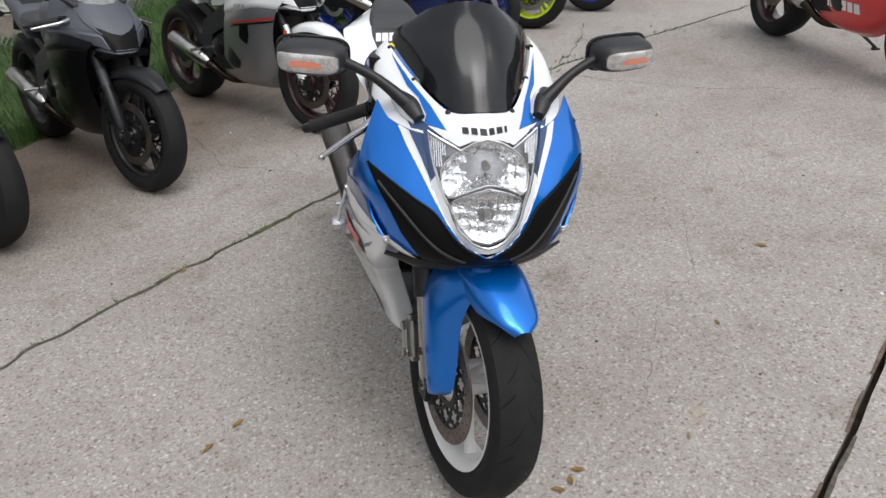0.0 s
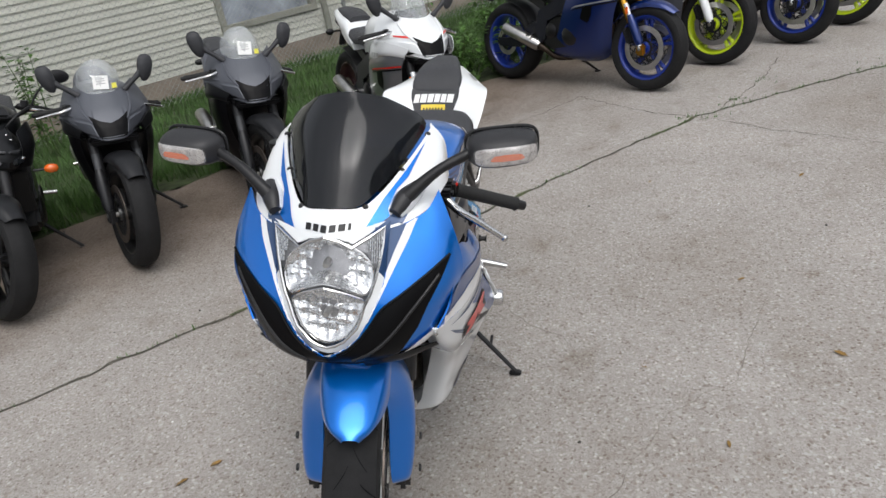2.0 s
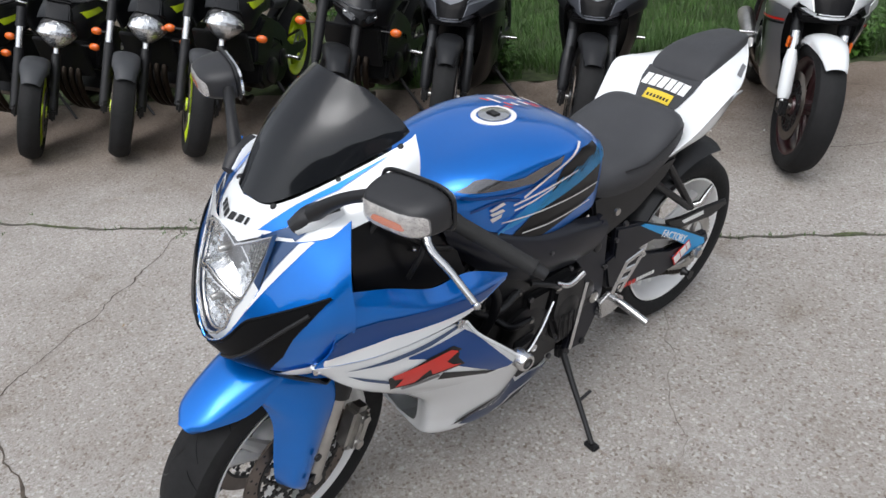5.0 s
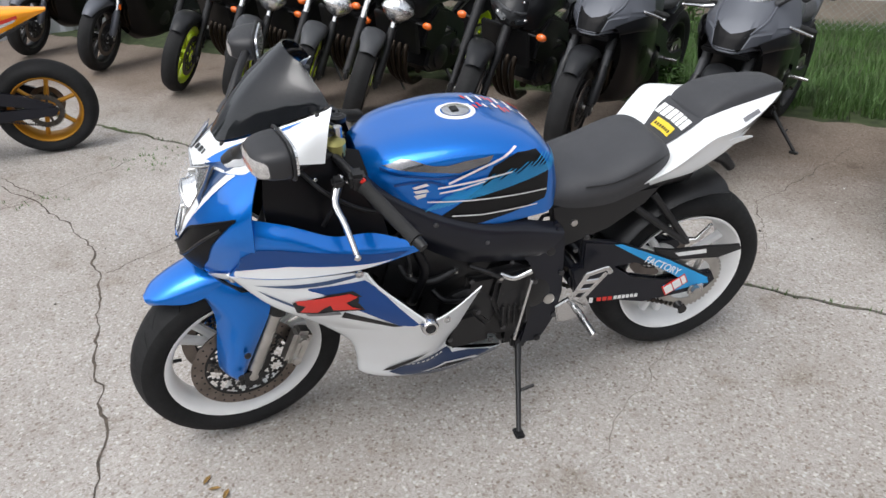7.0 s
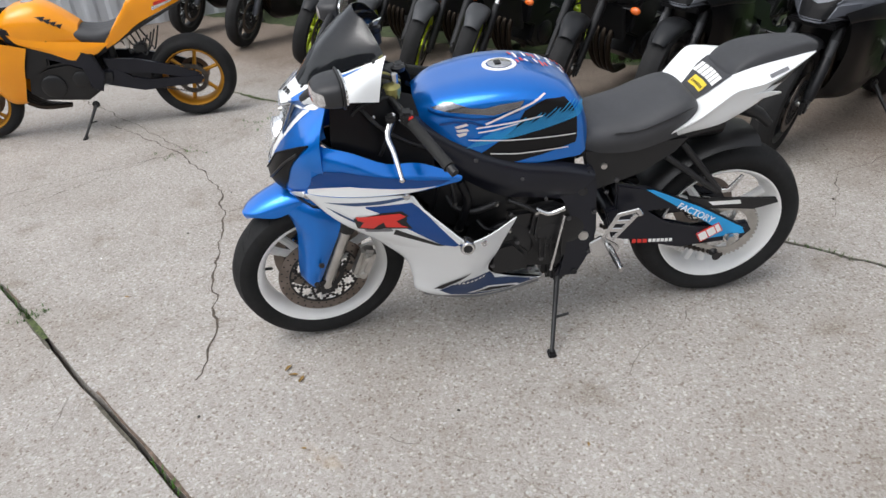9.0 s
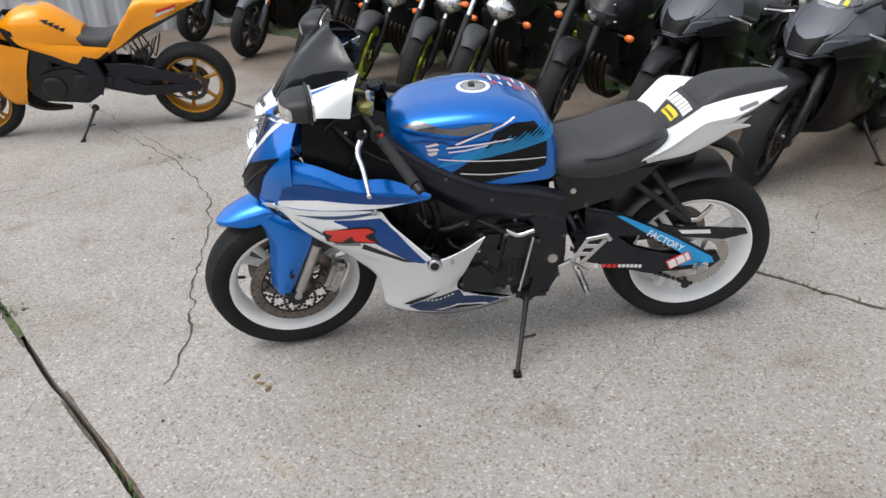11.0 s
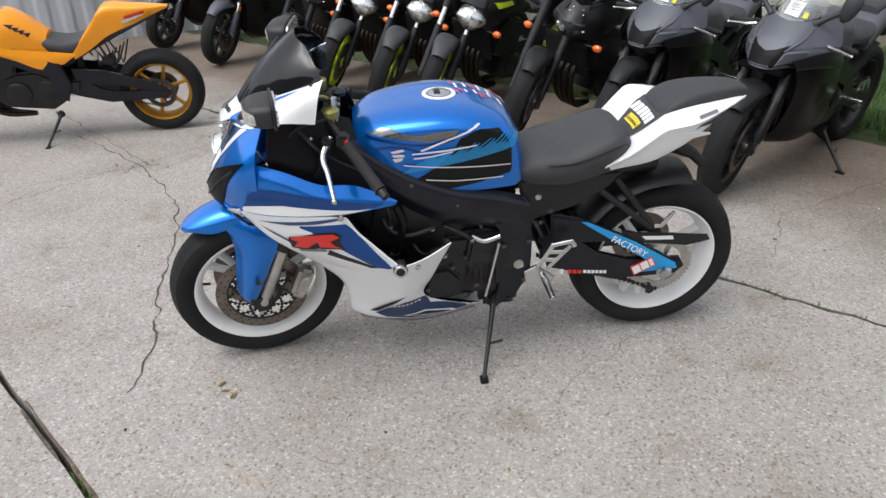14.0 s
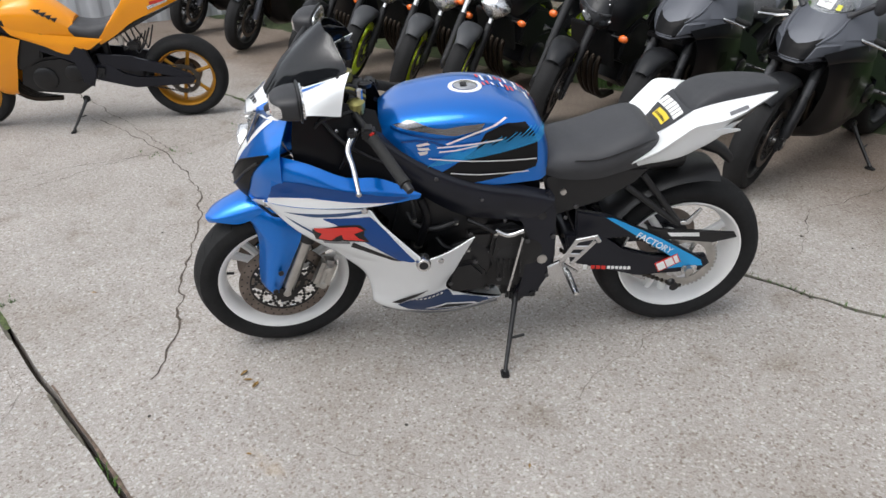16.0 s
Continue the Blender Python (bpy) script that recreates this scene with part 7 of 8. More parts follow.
        part("tank_sticker", drape([(x, y), (x + w, y + 0.006), (x + w, y + 0.013), (x, y + 0.007)], tank, "z", 1, 0.003, step=0.008), (RED, WHITE, PAINT_NAVY, WHITE, RED)[i % 5], tank)
    # frame, engine, running gear
    for s in (1, -1):
        spar = [[(s * 0.115, 0.325, 0.885), (s * 0.15, 0.33, 0.86), (s * 0.155, 0.345, 0.80), (s * 0.14, 0.38, 0.74)],
                [(s * 0.135, 0.47, 0.79), (s * 0.172, 0.475, 0.765), (s * 0.178, 0.47, 0.71), (s * 0.155, 0.46, 0.665)],
                [(s * 0.14, 0.62, 0.715), (s * 0.172, 0.62, 0.695), (s * 0.178, 0.60, 0.64), (s * 0.155, 0.58, 0.59)],
                [(s * 0.135, 0.76, 0.68), (s * 0.165, 0.76, 0.66), (s * 0.17, 0.73, 0.61), (s * 0.15, 0.70, 0.565)],
                [(s * 0.125, 0.87, 0.645), (s * 0.152, 0.875, 0.62), (s * 0.155, 0.83, 0.575), (s * 0.14, 0.77, 0.545)]]
        fr = part("frame_spar", loft(spar, 26, 14, thick=0.012), FRAME, bike, "black alloy frame spar", sharp=60)
        bm = plate([(0.86, 0.655), (0.885, 0.60), (0.895, 0.41), (0.878, 0.315), (0.838, 0.278), (0.838, 0.235), (0.762, 0.24), (0.80, 0.34), (0.81, 0.485), (0.785, 0.55), (0.73, 0.575)], s * 0.118, s * 0.15, 0.009)
        part("pivot_plate", bm, FRAME, fr)
        for y, z, r in ((0.84, 0.57, 0.014), (0.85, 0.40, 0.017), (0.825, 0.255, 0.010)):
            part("frame_plug", lathe([(r, 0), (r, s * 0.006), (r * 0.6, s * 0.008)], 16, (s * 0.149, y, z)), STEEL if r > 0.015 else BLACK, fr)
        sub = plate([(0.84, 0.70), (0.93, 0.685), (1.19, 0.715), (1.14, 0.655), (1.035, 0.59), (0.885, 0.545), (0.86, 0.60)], s * 0.095, s * 0.12, 0.008)
        part("subframe_panel", sub, BLACK, bike, "black panel under the seat")
        part("infill_panel", plate([(0.30, 0.62), (0.44, 0.66), (0.60, 0.60), (0.69, 0.57), (0.63, 0.48), (0.52, 0.455), (0.44, 0.50), (0.36, 0.56)], s * 0.115, s * 0.135, 0.01), BLACK, bike)
        # rear-set and pegs
        ra = plate([(0.868, 0.374), (0.908, 0.395), (0.975, 0.345), (0.97, 0.325), (0.925, 0.31), (0.88, 0.313)], s * 0.15, s * 0.165, 0.004)
        rs = part("rear_set", ra, ALLOY, bike, "alloy rear-set foot control")
        for a, b in (((0.915, 0.39), (0.96, 0.475)), ((0.945, 0.38), (1.02, 0.47)), ((0.955, 0.473), (1.025, 0.485)), ((1.02, 0.488), (1.035, 0.465)), ((0.925, 0.42), (0.975, 0.415)), ((0.945, 0.448), (1.0, 0.445))):
            part("heel_guard", tube([(s * 0.165, *a), (s * 0.165, *b)], 0.008, 8, flat=0.5), ALLOY, rs)
        part("foot_peg", tube([(s * 0.16, 0.93, 0.36), (s * 0.19, 0.935, 0.355), (s * 0.27, 0.945, 0.335)], [0.010, 0.012, 0.010], 12), ALLOY, rs)
        part("passenger_peg", tube([(s * 0.10, 1.31, 0.485), (s * 0.125, 1.34, 0.50), (s * 0.135, 1.37, 0.555)], [0.011, 0.010, 0.006], 10), ALLOY, bike)
        for a, b in (((1.115, 0.64), (1.305, 0.49)), ((1.165, 0.68), (1.318, 0.485))):
            part("peg_strut", tube([(s * 0.105, *a), (s * 0.11, *b)], 0.011, 8), BLACK, bike)
        part("gear_linkage", tube([(s * 0.185, 0.774, 0.51), (s * 0.185, 0.735, 0.30)], 0.005, 8), ALLOY, bike)
    engine(bike, 0.135)
    for pts, x in (([(0.526, 0.33), (0.551, 0.41), (0.615, 0.42), (0.66, 0.37), (0.66, 0.30), (0.541, 0.29)], 0.175), ([(0.685, 0.52), (0.786, 0.53), (0.80, 0.49), (0.79, 0.33), (0.704, 0.33), (0.67, 0.43)], 0.165), ([(0.60, 0.52), (0.69, 0.52), (0.67, 0.44), (0.59, 0.44)], 0.15)):
        cov = part("engine_cover", plate(pts, 0.10, x, 0.012), ENGINE, bike, "black engine side cover")
        for q in pts[::2]:
            part("cover_bolt", lathe([(0.008, 0), (0.008, 0.006), (0.004, 0.007)], 10, (x - 0.004, q[0] + (0.735 - q[0]) * 0.08, q[1] + (0.4 - q[1]) * 0.08)), BOLT_DULL, cov)
    for a, r, mat in (([(0.165, 0.45, 0.66), (0.175, 0.47, 0.60), (0.17, 0.455, 0.54), (0.15, 0.44, 0.48)], 0.013, PAINT_BLACK), ([(0.13, 0.40, 0.62), (0.16, 0.43, 0.57), (0.165, 0.49, 0.55), (0.15, 0.56, 0.56)], 0.010, BLACK),
                      ([(0.15, 0.40, 0.70), (0.175, 0.425, 0.65), (0.172, 0.43, 0.59)], 0.006, BLACK), ([(0.14, 0.50, 0.50), (0.165, 0.53, 0.475), (0.16, 0.60, 0.46)], 0.009, PAINT_BLACK), ([(0.155, 0.60, 0.57), (0.17, 0.65, 0.55), (0.165, 0.69, 0.52)], 0.007, BLACK)):
        hose = part("coolant_hose", tube(a, r, 10, smooth=14), mat, bike)
        part("hose_clamp", lathe([(r + 0.002, -0.004), (r + 0.002, 0.004)], 14, a[-1], "z"), STEEL, hose)
    for y, z, r in ((0.90, 0.655, 0.010), (0.945, 0.60, 0.008), (0.915, 0.56, 0.007), (0.88, 0.49, 0.008), (0.872, 0.335, 0.008), (0.64, 0.655, 0.006), (0.50, 0.735, 0.007), (0.715, 0.575, 0.006)):
        part("frame_bolt", lathe([(r, 0), (r, 0.007), (r * 0.5, 0.009)], 12, (0.150 if y > 0.8 else 0.174, y, z)), STEEL if r > 0.0085 else BOLT_DULL, bike)
    for k in range(5):
        part("case_rib", tube([(0.172, 0.70 + 0.018 * k, 0.345), (0.172, 0.70 + 0.018 * k, 0.42)], 0.003, 6), ENGINE, bike)
    part("sprocket_cover", lathe([(0.052, 0), (0.052, 0.012), (0.040, 0.020), (0.012, 0.022)], 24, (0.145, 0.735, 0.43)), ENGINE, bike, "black sprocket cover")
    for k in range(6):
        a = radians(20 + 60 * k)
        part("cover_bolt", lathe([(0.005, 0), (0.005, 0.006), (0.003, 0.007)], 8, (0.158, 0.735 + 0.046 * math.cos(a), 0.43 + 0.046 * math.sin(a))), BOLT_DULL, bike)
    part("chrome_pipe", tube([(0.155, 0.69, 0.525), (0.165, 0.73, 0.51), (0.165, 0.78, 0.525)], 0.009, 10, smooth=8), ALLOY, bike)
    radiator(bike)
    arm = swingarm(bike, wb, FRAME, w=0.102)
    for s in (1, -1):
        brace = plate([(0.96, 0.56), (1.068, 0.533), (1.253, 0.442), (1.44, 0.33), (1.41, 0.30), (1.31, 0.352), (1.22, 0.422), (1.14, 0.455), (1.06, 0.44), (0.965, 0.45)], s * 0.094, s * 0.118, 0.006)
        br = part("arm_brace", brace, FRAME, arm)
        dec = plate([(1.062, 0.528), (1.085, 0.526), (1.257, 0.437), (1.42, 0.335), (1.40, 0.312), (1.33, 0.342), (1.285, 0.375), (1.19, 0.44)], s * 0.1185, s * 0.1205, 0)
        part("cyan_decal", dec, CYAN, br)
        part("cyan_decal", plate([(1.26, 0.335), (1.42, 0.330), (1.43, 0.312), (1.27, 0.304)], s * 0.1165, s * 0.1186, 0), CYAN, br)
        part("axle_block", block((s * 0.122, wb + 0.005, 0.30), (0.012, 0.055, 0.035), 0.004), ALLOY, arm)
        part("axle_nut", lathe([(0.016, 0), (0.016, s * 0.014), (0.008, s * 0.016)], 6, (s * 0.126, wb, 0.302)), STEEL, arm)
        part("paddock_spool", lathe([(0.012, 0), (0.016, s * 0.006), (0.010, s * 0.014), (0.010, s * 0.028), (0.016, s * 0.034)], 14, (s * 0.12, 1.325, 0.25)), BLACK, arm)
        for q, mat in ((bars(1.032, 0.325, (0.014, 0.014, 0.014), 0.014, 0.005, 0), RED), (bars(1.09, 0.327, (0.0105,) * 6, 0.012, 0.004, 0), WHITE), (bars(1.005, 0.322, (0.013,), 0.019, 0.005, 0), WHITE)):
            bm = bmesh.new()
            for b in q:
                plate([(y, z - (y - 1.0) * 0.1) for y, z in b], s * 0.1165, s * 0.118, 0, bm=bm)
            part("lettering", bm, mat, arm, "row of plain bars")
        bm = bmesh.new()
        for b in bars(0, 0, (0.027, 0.027, 0.014), 0.032, 0.004):
            plate(b, 0, 0.002, 0, bm=bm)
        mt = Matrix.Translation((s * 0.1208, 1.275, 0.30)) @ Matrix.Rotation(radians(28), 4, "X")
        part("lettering", bm, WHITE, arm, "white bars on a red block", m=mt)
        part("lettering_block", plate([(-0.004, -0.004), (0.080, -0.004), (0.080, 0.036), (-0.004, 0.036)], -0.002, 0.0008, 0), RED, arm, m=mt)
        if s > 0:
            cu = bpy.data.curves.new("word", "FONT")
            cu.body, cu.size, cu.extrude, cu.align_x = "FACTORY", 0.034, 0.0008, "CENTER"
            tmp = bpy.data.objects.new("word", cu)
            me = bpy.data.meshes.new_from_object(tmp)
            bpy.data.objects.remove(tmp)
            b = bmesh.new()
            b.from_mesh(me)
            m = Matrix.Translation((0.1215, 1.236, 0.408)) @ Matrix.Rotation(radians(-30.5), 4, "X") @ Matrix(((0, 0, 1, 0), (1, 0, 0, 0), (0, 1, 0, 0), (0, 0, 0, 1)))
            part("lettering", b, WHITE, arm, "white word FACTORY", m=m)
    chain_drive(bike, wb)
    hug = part("chain_guard", plate([(1.209, 0.478), (1.289, 0.452), (1.401, 0.446), (1.523, 0.434), (1.536, 0.413), (1.452, 0.396), (1.293, 0.421), (1.232, 0.433)], 0.094, 0.108, 0.004), BLACK, arm)
    part("guard_flash", plate([(1.285, 0.449), (1.395, 0.443), (1.40, 0.428), (1.30, 0.434)], 0.1085, 0.110, 0), WHITE, hug)
    secs = []
    for t in (0.55, 0.9, 1.25, 1.55, 1.75):
        secs.append([(x, wb - r * math.cos(t), 0.315 + r * math.sin(t)) for x, r in ((-0.10, 0.325), (-0.07, 0.345), (0, 0.352), (0.07, 0.345), (0.10, 0.325))])
    part("rear_mudguard", loft(secs, 14, 10, thick=0.004), BLACK, bike)
    part("undertail", hull([(1.0, [(0, 0.70), (0.07, 0.70), (0.09, 0.66), (0.05, 0.62)]), (1.2, [(0, 0.74), (0.075, 0.735), (0.095, 0.70), (0.06, 0.665)]), (1.315, [(0, 0.735), (0.06, 0.73), (0.07, 0.70), (0.05, 0.67)])], 12, 8), BLACK, bike)
    muffler(bike, (-0.185, 0.98, 0.31), (-0.255, 1.36, 0.49), 0.058, MUFFLER)
    kickstand(bike, foot=(0.318, 0.715, 0.041), hinge=(0.125, 0.775, 0.235), k=0.8)
    part("exhaust_tray", block((0.0, 0.8, 0.215), (0.16, 0.14, 0.09), 0.02), ENGINE, bike)
    # seat and tail
    part("seat", hull([(0.842, [(0, 0.765), (0.065, 0.763), (0.100, 0.752), (0.120, 0.73), (0.11, 0.70)]), (0.90, [(0, 0.777), (0.078, 0.774), (0.122, 0.758), (0.138, 0.725), (0.125, 0.685)]),
                       (1.0, [(0, 0.792), (0.092, 0.789), (0.140, 0.772), (0.152, 0.735), (0.135, 0.685)]), (1.08, [(0, 0.818), (0.096, 0.815), (0.140, 0.798), (0.150, 0.755), (0.128, 0.70)]),
                       (1.145, [(0, 0.838), (0.090, 0.835), (0.128, 0.818), (0.138, 0.775), (0.118, 0.715)]), (1.185, [(0, 0.830), (0.076, 0.827), (0.108, 0.812), (0.116, 0.775), (0.10, 0.735)]), (1.212, [(0, 0.795), (0.06, 0.793), (0.082, 0.785), (0.088, 0.768), (0.08, 0.745)])], 34, 14), SEAT, bike, "black vinyl rider seat", sharp=60)
    for s in (1, -1):
        seam = [(s * 0.141, 0.93, 0.755), (s * 0.153, 1.0, 0.762), (s * 0.150, 1.08, 0.785), (s * 0.135, 1.15, 0.803), (s * 0.110, 1.19, 0.80)]
        part("seat_seam", tube(seam, 0.0025, 6, smooth=16), BLACK, bike)
    def rim(y, top, pad_x, pad_z, cx, cz, ux, uz):
        """One section of the tail: flat top, a sharp outer corner, a side falling inwards."""
        return (y, [(0, top), (pad_x, pad_z), (cx - 0.006, cz + 0.002), (cx, cz), (cx - 0.001, cz - 0.006), ((cx * 2 + ux) / 3, (cz * 2 + uz) / 3), (ux, uz), (ux * 0.6, uz + 0.004)])

    tail = part("tail_cowl", hull([rim(1.035, 0.684, 0.06, 0.686, 0.112, 0.694, 0.100, 0.684), rim(1.11, 0.722, 0.07, 0.726, 0.150, 0.735, 0.122, 0.702), rim(1.18, 0.762, 0.072, 0.768, 0.170, 0.780, 0.135, 0.722),
                                   rim(1.235, 0.805, 0.076, 0.812, 0.184, 0.832, 0.146, 0.738), rim(1.275, 0.842, 0.080, 0.850, 0.190, 0.866, 0.150, 0.752), rim(1.32, 0.878, 0.080, 0.882, 0.182, 0.872, 0.146, 0.772),
                                   rim(1.38, 0.904, 0.074, 0.900, 0.160, 0.872, 0.134, 0.800), rim(1.45, 0.914, 0.060, 0.908, 0.126, 0.880, 0.104, 0.832), rim(1.53, 0.917, 0.044, 0.911, 0.080, 0.895, 0.055, 0.868), rim(1.592, 0.914, 0.03, 0.910, 0.036, 0.904, 0.02, 0.890)], 44, 28), PAINT_WHITE, bike, "white tail cowl", sharp=32)
    pad = part("tail_pad", hull([(1.300, [(0, 0.872), (0.060, 0.872), (0.082, 0.868), (0.086, 0.850)]), (1.325, [(0, 0.903), (0.066, 0.901), (0.088, 0.893), (0.092, 0.865)]), (1.37, [(0, 0.928), (0.064, 0.925), (0.086, 0.912), (0.090, 0.875)]), (1.43, [(0, 0.940), (0.058, 0.937), (0.076, 0.922), (0.080, 0.885)]),
                                 (1.50, [(0, 0.944), (0.048, 0.941), (0.062, 0.928), (0.064, 0.895)]), (1.56, [(0, 0.942), (0.036, 0.939), (0.046, 0.928), (0.046, 0.900)]), (1.595, [(0, 0.930), (0.024, 0.928), (0.032, 0.921), (0.032, 0.900)])], 28, 12), SEAT, tail, "black tail pad", sharp=60)
    face = [(-0.052, 0.775), (0.052, 0.775), (0.074, 0.815), (0.088, 0.850), (0.090, 0.874), (-0.090, 0.874), (-0.088, 0.850), (-0.074, 0.815)]
    part("cowl_front", drape(face, tail, "y", -1, 0.002), SEAT, tail, "black cowl front")
    bm = bmesh.new()
    for b in bars(-0.078, 0.834, (0.019, 0.023, 0.021, 0.021, 0.019, 0.024), 0.024, 0.0040, 0.004):
        drape(b, tail, "y", -1, 0.0045, bm=bm)
    part("lettering", bm, WHITE, tail, "row of white bars")
    part("yellow_label", drape([(-0.048, 0.806), (0.042, 0.806), (0.042, 0.828), (-0.048, 0.828)], tail, "y", -1, 0.0045), YELLOW, tail)
    bm = bmesh.new()
    for b in bars(-0.040, 0.8115, (0.0062,) * 7, 0.0065, 0.0050):
        drape(b, tail, "y", -1, 0.006, bm=bm)
    part("lettering", bm, BLACK, tail)
    for s in (1, -1):
        tip = [[(s * 0.140, 1.33, 0.785), (s * 0.158, 1.33, 0.812), (s * 0.166, 1.33, 0.838)], [(s * 0.120, 1.39, 0.802), (s * 0.142, 1.39, 0.815), (s * 0.152, 1.39, 0.838)], [(s * 0.126, 1.45, 0.818), (s * 0.131, 1.45, 0.821), (s * 0.133, 1.447, 0.826)]]
        part("tail_winglet", loft(tip, 10, 8, thick=0.004), PAINT_WHITE, tail, sharp=60)
        slot = [(1.385, 0.845), (1.41, 0.852), (1.47, 0.848), (1.54, 0.868), (1.575, 0.893), (1.54, 0.889), (1.46, 0.868), (1.41, 0.862)]
        part("tail_slot", drape(slot, tail, "x", s, 0.002), BLACK, tail)
        part("lettering", drape([(1.40, 0.876), (1.47, 0.884), (1.47, 0.890), (1.40, 0.882)], tail, "x", s, 0.002), GREY, tail)
    part("tail_lamp", block((0, 1.575, 0.893), (0.05, 0.03, 0.025), 0.008), RED, tail)
    for ob in [tail] + list(tail.children_recursive):
        ob.data.transform(Matrix.Translation((-0.016, 0, 0)))
    part("plate_stub", tube([(0, 1.38, 0.74), (0, 1.46, 0.70), (0, 1.5, 0.66)], [0.03, 0.02, 0.015], 10), BLACK, bike)
    return bike


TRAY = material("dull grey belly tray", (0.16, 0.16, 0.165), 0.5, 0.3, vary=0.25)
SILL_BLUE = paint("dark sill blue paint", (0.006, 0.03, 0.10), 0.3, 0.3, 0.5)
YELLOW_METAL = material("yellow anodised ring", (0.38, 0.35, 0.12), 0.35, 0.6)
MIRROR_BLACK = material("textured black mirror shell", (0.018, 0.018, 0.02), 0.5, bump=0.2, bump_scale=500)
INDICATOR = material("silvered indicator reflector", (0.62, 0.60, 0.58), 0.28, 0.6, vary=0.35, scale=70)
RIBBED = glass("clear ribbed indicator plastic", (0.6, 0.58, 0.57), 0.15, 0.26)
BAND = material("brushed grey metallic decal", (0.2, 0.2, 0.21), 0.22, 0.8, vary=0.45, scale=9, coat=0.5)
LAMP_BACK = material("silver grey lamp housing", (0.30, 0.30, 0.31), 0.3, 0.7, vary=0.2, scale=40)
hero = hero_bike()
hero.matrix_basis = Matrix.Rotation(radians(7), 4, "Y")


# ---- the parked row ----
ROW = "motorcycles parked along the lawn"
grey = sport_bike("matte grey and black sport motorcycle parked by the lawn", ROW, PAINT_GREY, PAINT_DARK, PAINT_BLACK, WHEEL_BLACK, BLACK, steer=11, fork_low=FENDER_GREY)
grey.matrix_basis = place(-1.81, 1.85, -52)
copy_thing(grey, place(-1.17, 2.25, -55))
white = sport_bike("white and silver sport motorcycle parked by the lawn", ROW, PAINT_WHITE, PAINT_WHITE, PAINT_ASH, WHEEL_RED, BLACK, steer=6, tag=False, text=RED)
white.matrix_basis = place(-0.27, 2.75, -53)
blue = sport_bike("royal blue sport motorcycle with blue wheels and gold forks", ROW, PAINT_ROYAL, PAINT_ROYAL, PAINT_ROYAL, WHEEL_BLUE, GOLD, steer=4, tag=False, text=PAINT_SILVER, disc=DISC_BRIGHT)
blue.matrix_basis = place(1.03, 4.03, -41)
lime = sport_bike("silver sport motorcycle with lime wheels and white fender", ROW, PAINT_SILVER, PAINT_WHITE, PAINT_GREY, LIME, BLACK, steer=4, tag=False, disc=DISC_BRIGHT)
lime.matrix_basis = place(1.57, 4.51, -42)
blue_b = sport_bike("dark sport motorcycle with blue wheels and blue fender", ROW, PAINT_DARK, PAINT_ROYAL, PAINT_DARK, WHEEL_BLUE, BLACK, steer=4, tag=False, disc=DISC_BRIGHT)
blue_b.matrix_basis = place(2.21, 4.84, -43)
copy_thing(lime, place(2.68, 5.25, -44))
naked = naked_bike("black street motorcycle with lime wheels and clear headlight", ROW, LIME, steer=32)
naked.matrix_basis = place(-2.85, 0.84, -48, 9.5)
copy_thing(naked, place(-3.24, 0.52, -48, 9.5))
copy_thing(naked, place(-3.69, 0.11, -48, 9.5))
lime_slim = naked_bike("black street motorcycle with lime wheels and slim headlights", ROW, LIME, steer=30, slim=True, tag=False)
lime_slim.matrix_basis = place(-4.12, -0.32, -48, 9.5)
slim = naked_bike("all black street motorcycle with slim headlights", ROW, WHEEL_BLACK, steer=28, slim=True, tag=False)
slim.matrix_basis = place(-2.25, 1.37, -53, 9)
orange = sport_bike("orange sport motorcycle with golden wheels and bare tail", "", PAINT_ORANGE, PAINT_ORANGE, PAINT_BLACK, WHEEL_GOLD, BLACK, steer=0, tag=False, clear=False, bare=True)
orange.matrix_basis = place(-2.875, -2.500, -85) @ Matrix.Scale(0.92, 4)
black = sport_bike("black sport motorcycle standing at the yard's far end", "", PAINT_DARK, PAINT_GREY, PAINT_BLACK, WHEEL_BLACK, BLACK, steer=20, tag=False)
black.matrix_basis = place(-5.13, -1.03, -40)
copy_thing(black, place(-6.1, -1.78, -40))
red = sport_bike("red and white sport motorcycle with red wheels", "", PAINT_RED, PAINT_RED, PAINT_RED, WHEEL_RED, BLACK, steer=0, tag=False, text=WHITE)
red_side = next(ob for ob in red.children if ob.name.startswith("side_fairing"))
for s in (1, -1):
    bm = bmesh.new()
    for q in bars(0.40, 0.33, (0.045, 0.045, 0.045, 0.045, 0.05, 0.018), 0.055, 0.012, 0.01):
        drape(q, red_side, "x", s, 0.004, bm=bm)
    part("lettering", bm, WHITE, red_side, "row of white bars")
    part("white_panel", drape([(0.20, 0.52), (0.34, 0.50), (0.42, 0.56), (0.36, 0.62), (0.24, 0.60)], red_side, "x", s, 0.004), PAINT_WHITE, red_side)
red.matrix_basis = place(3.07, 2.03, -90)


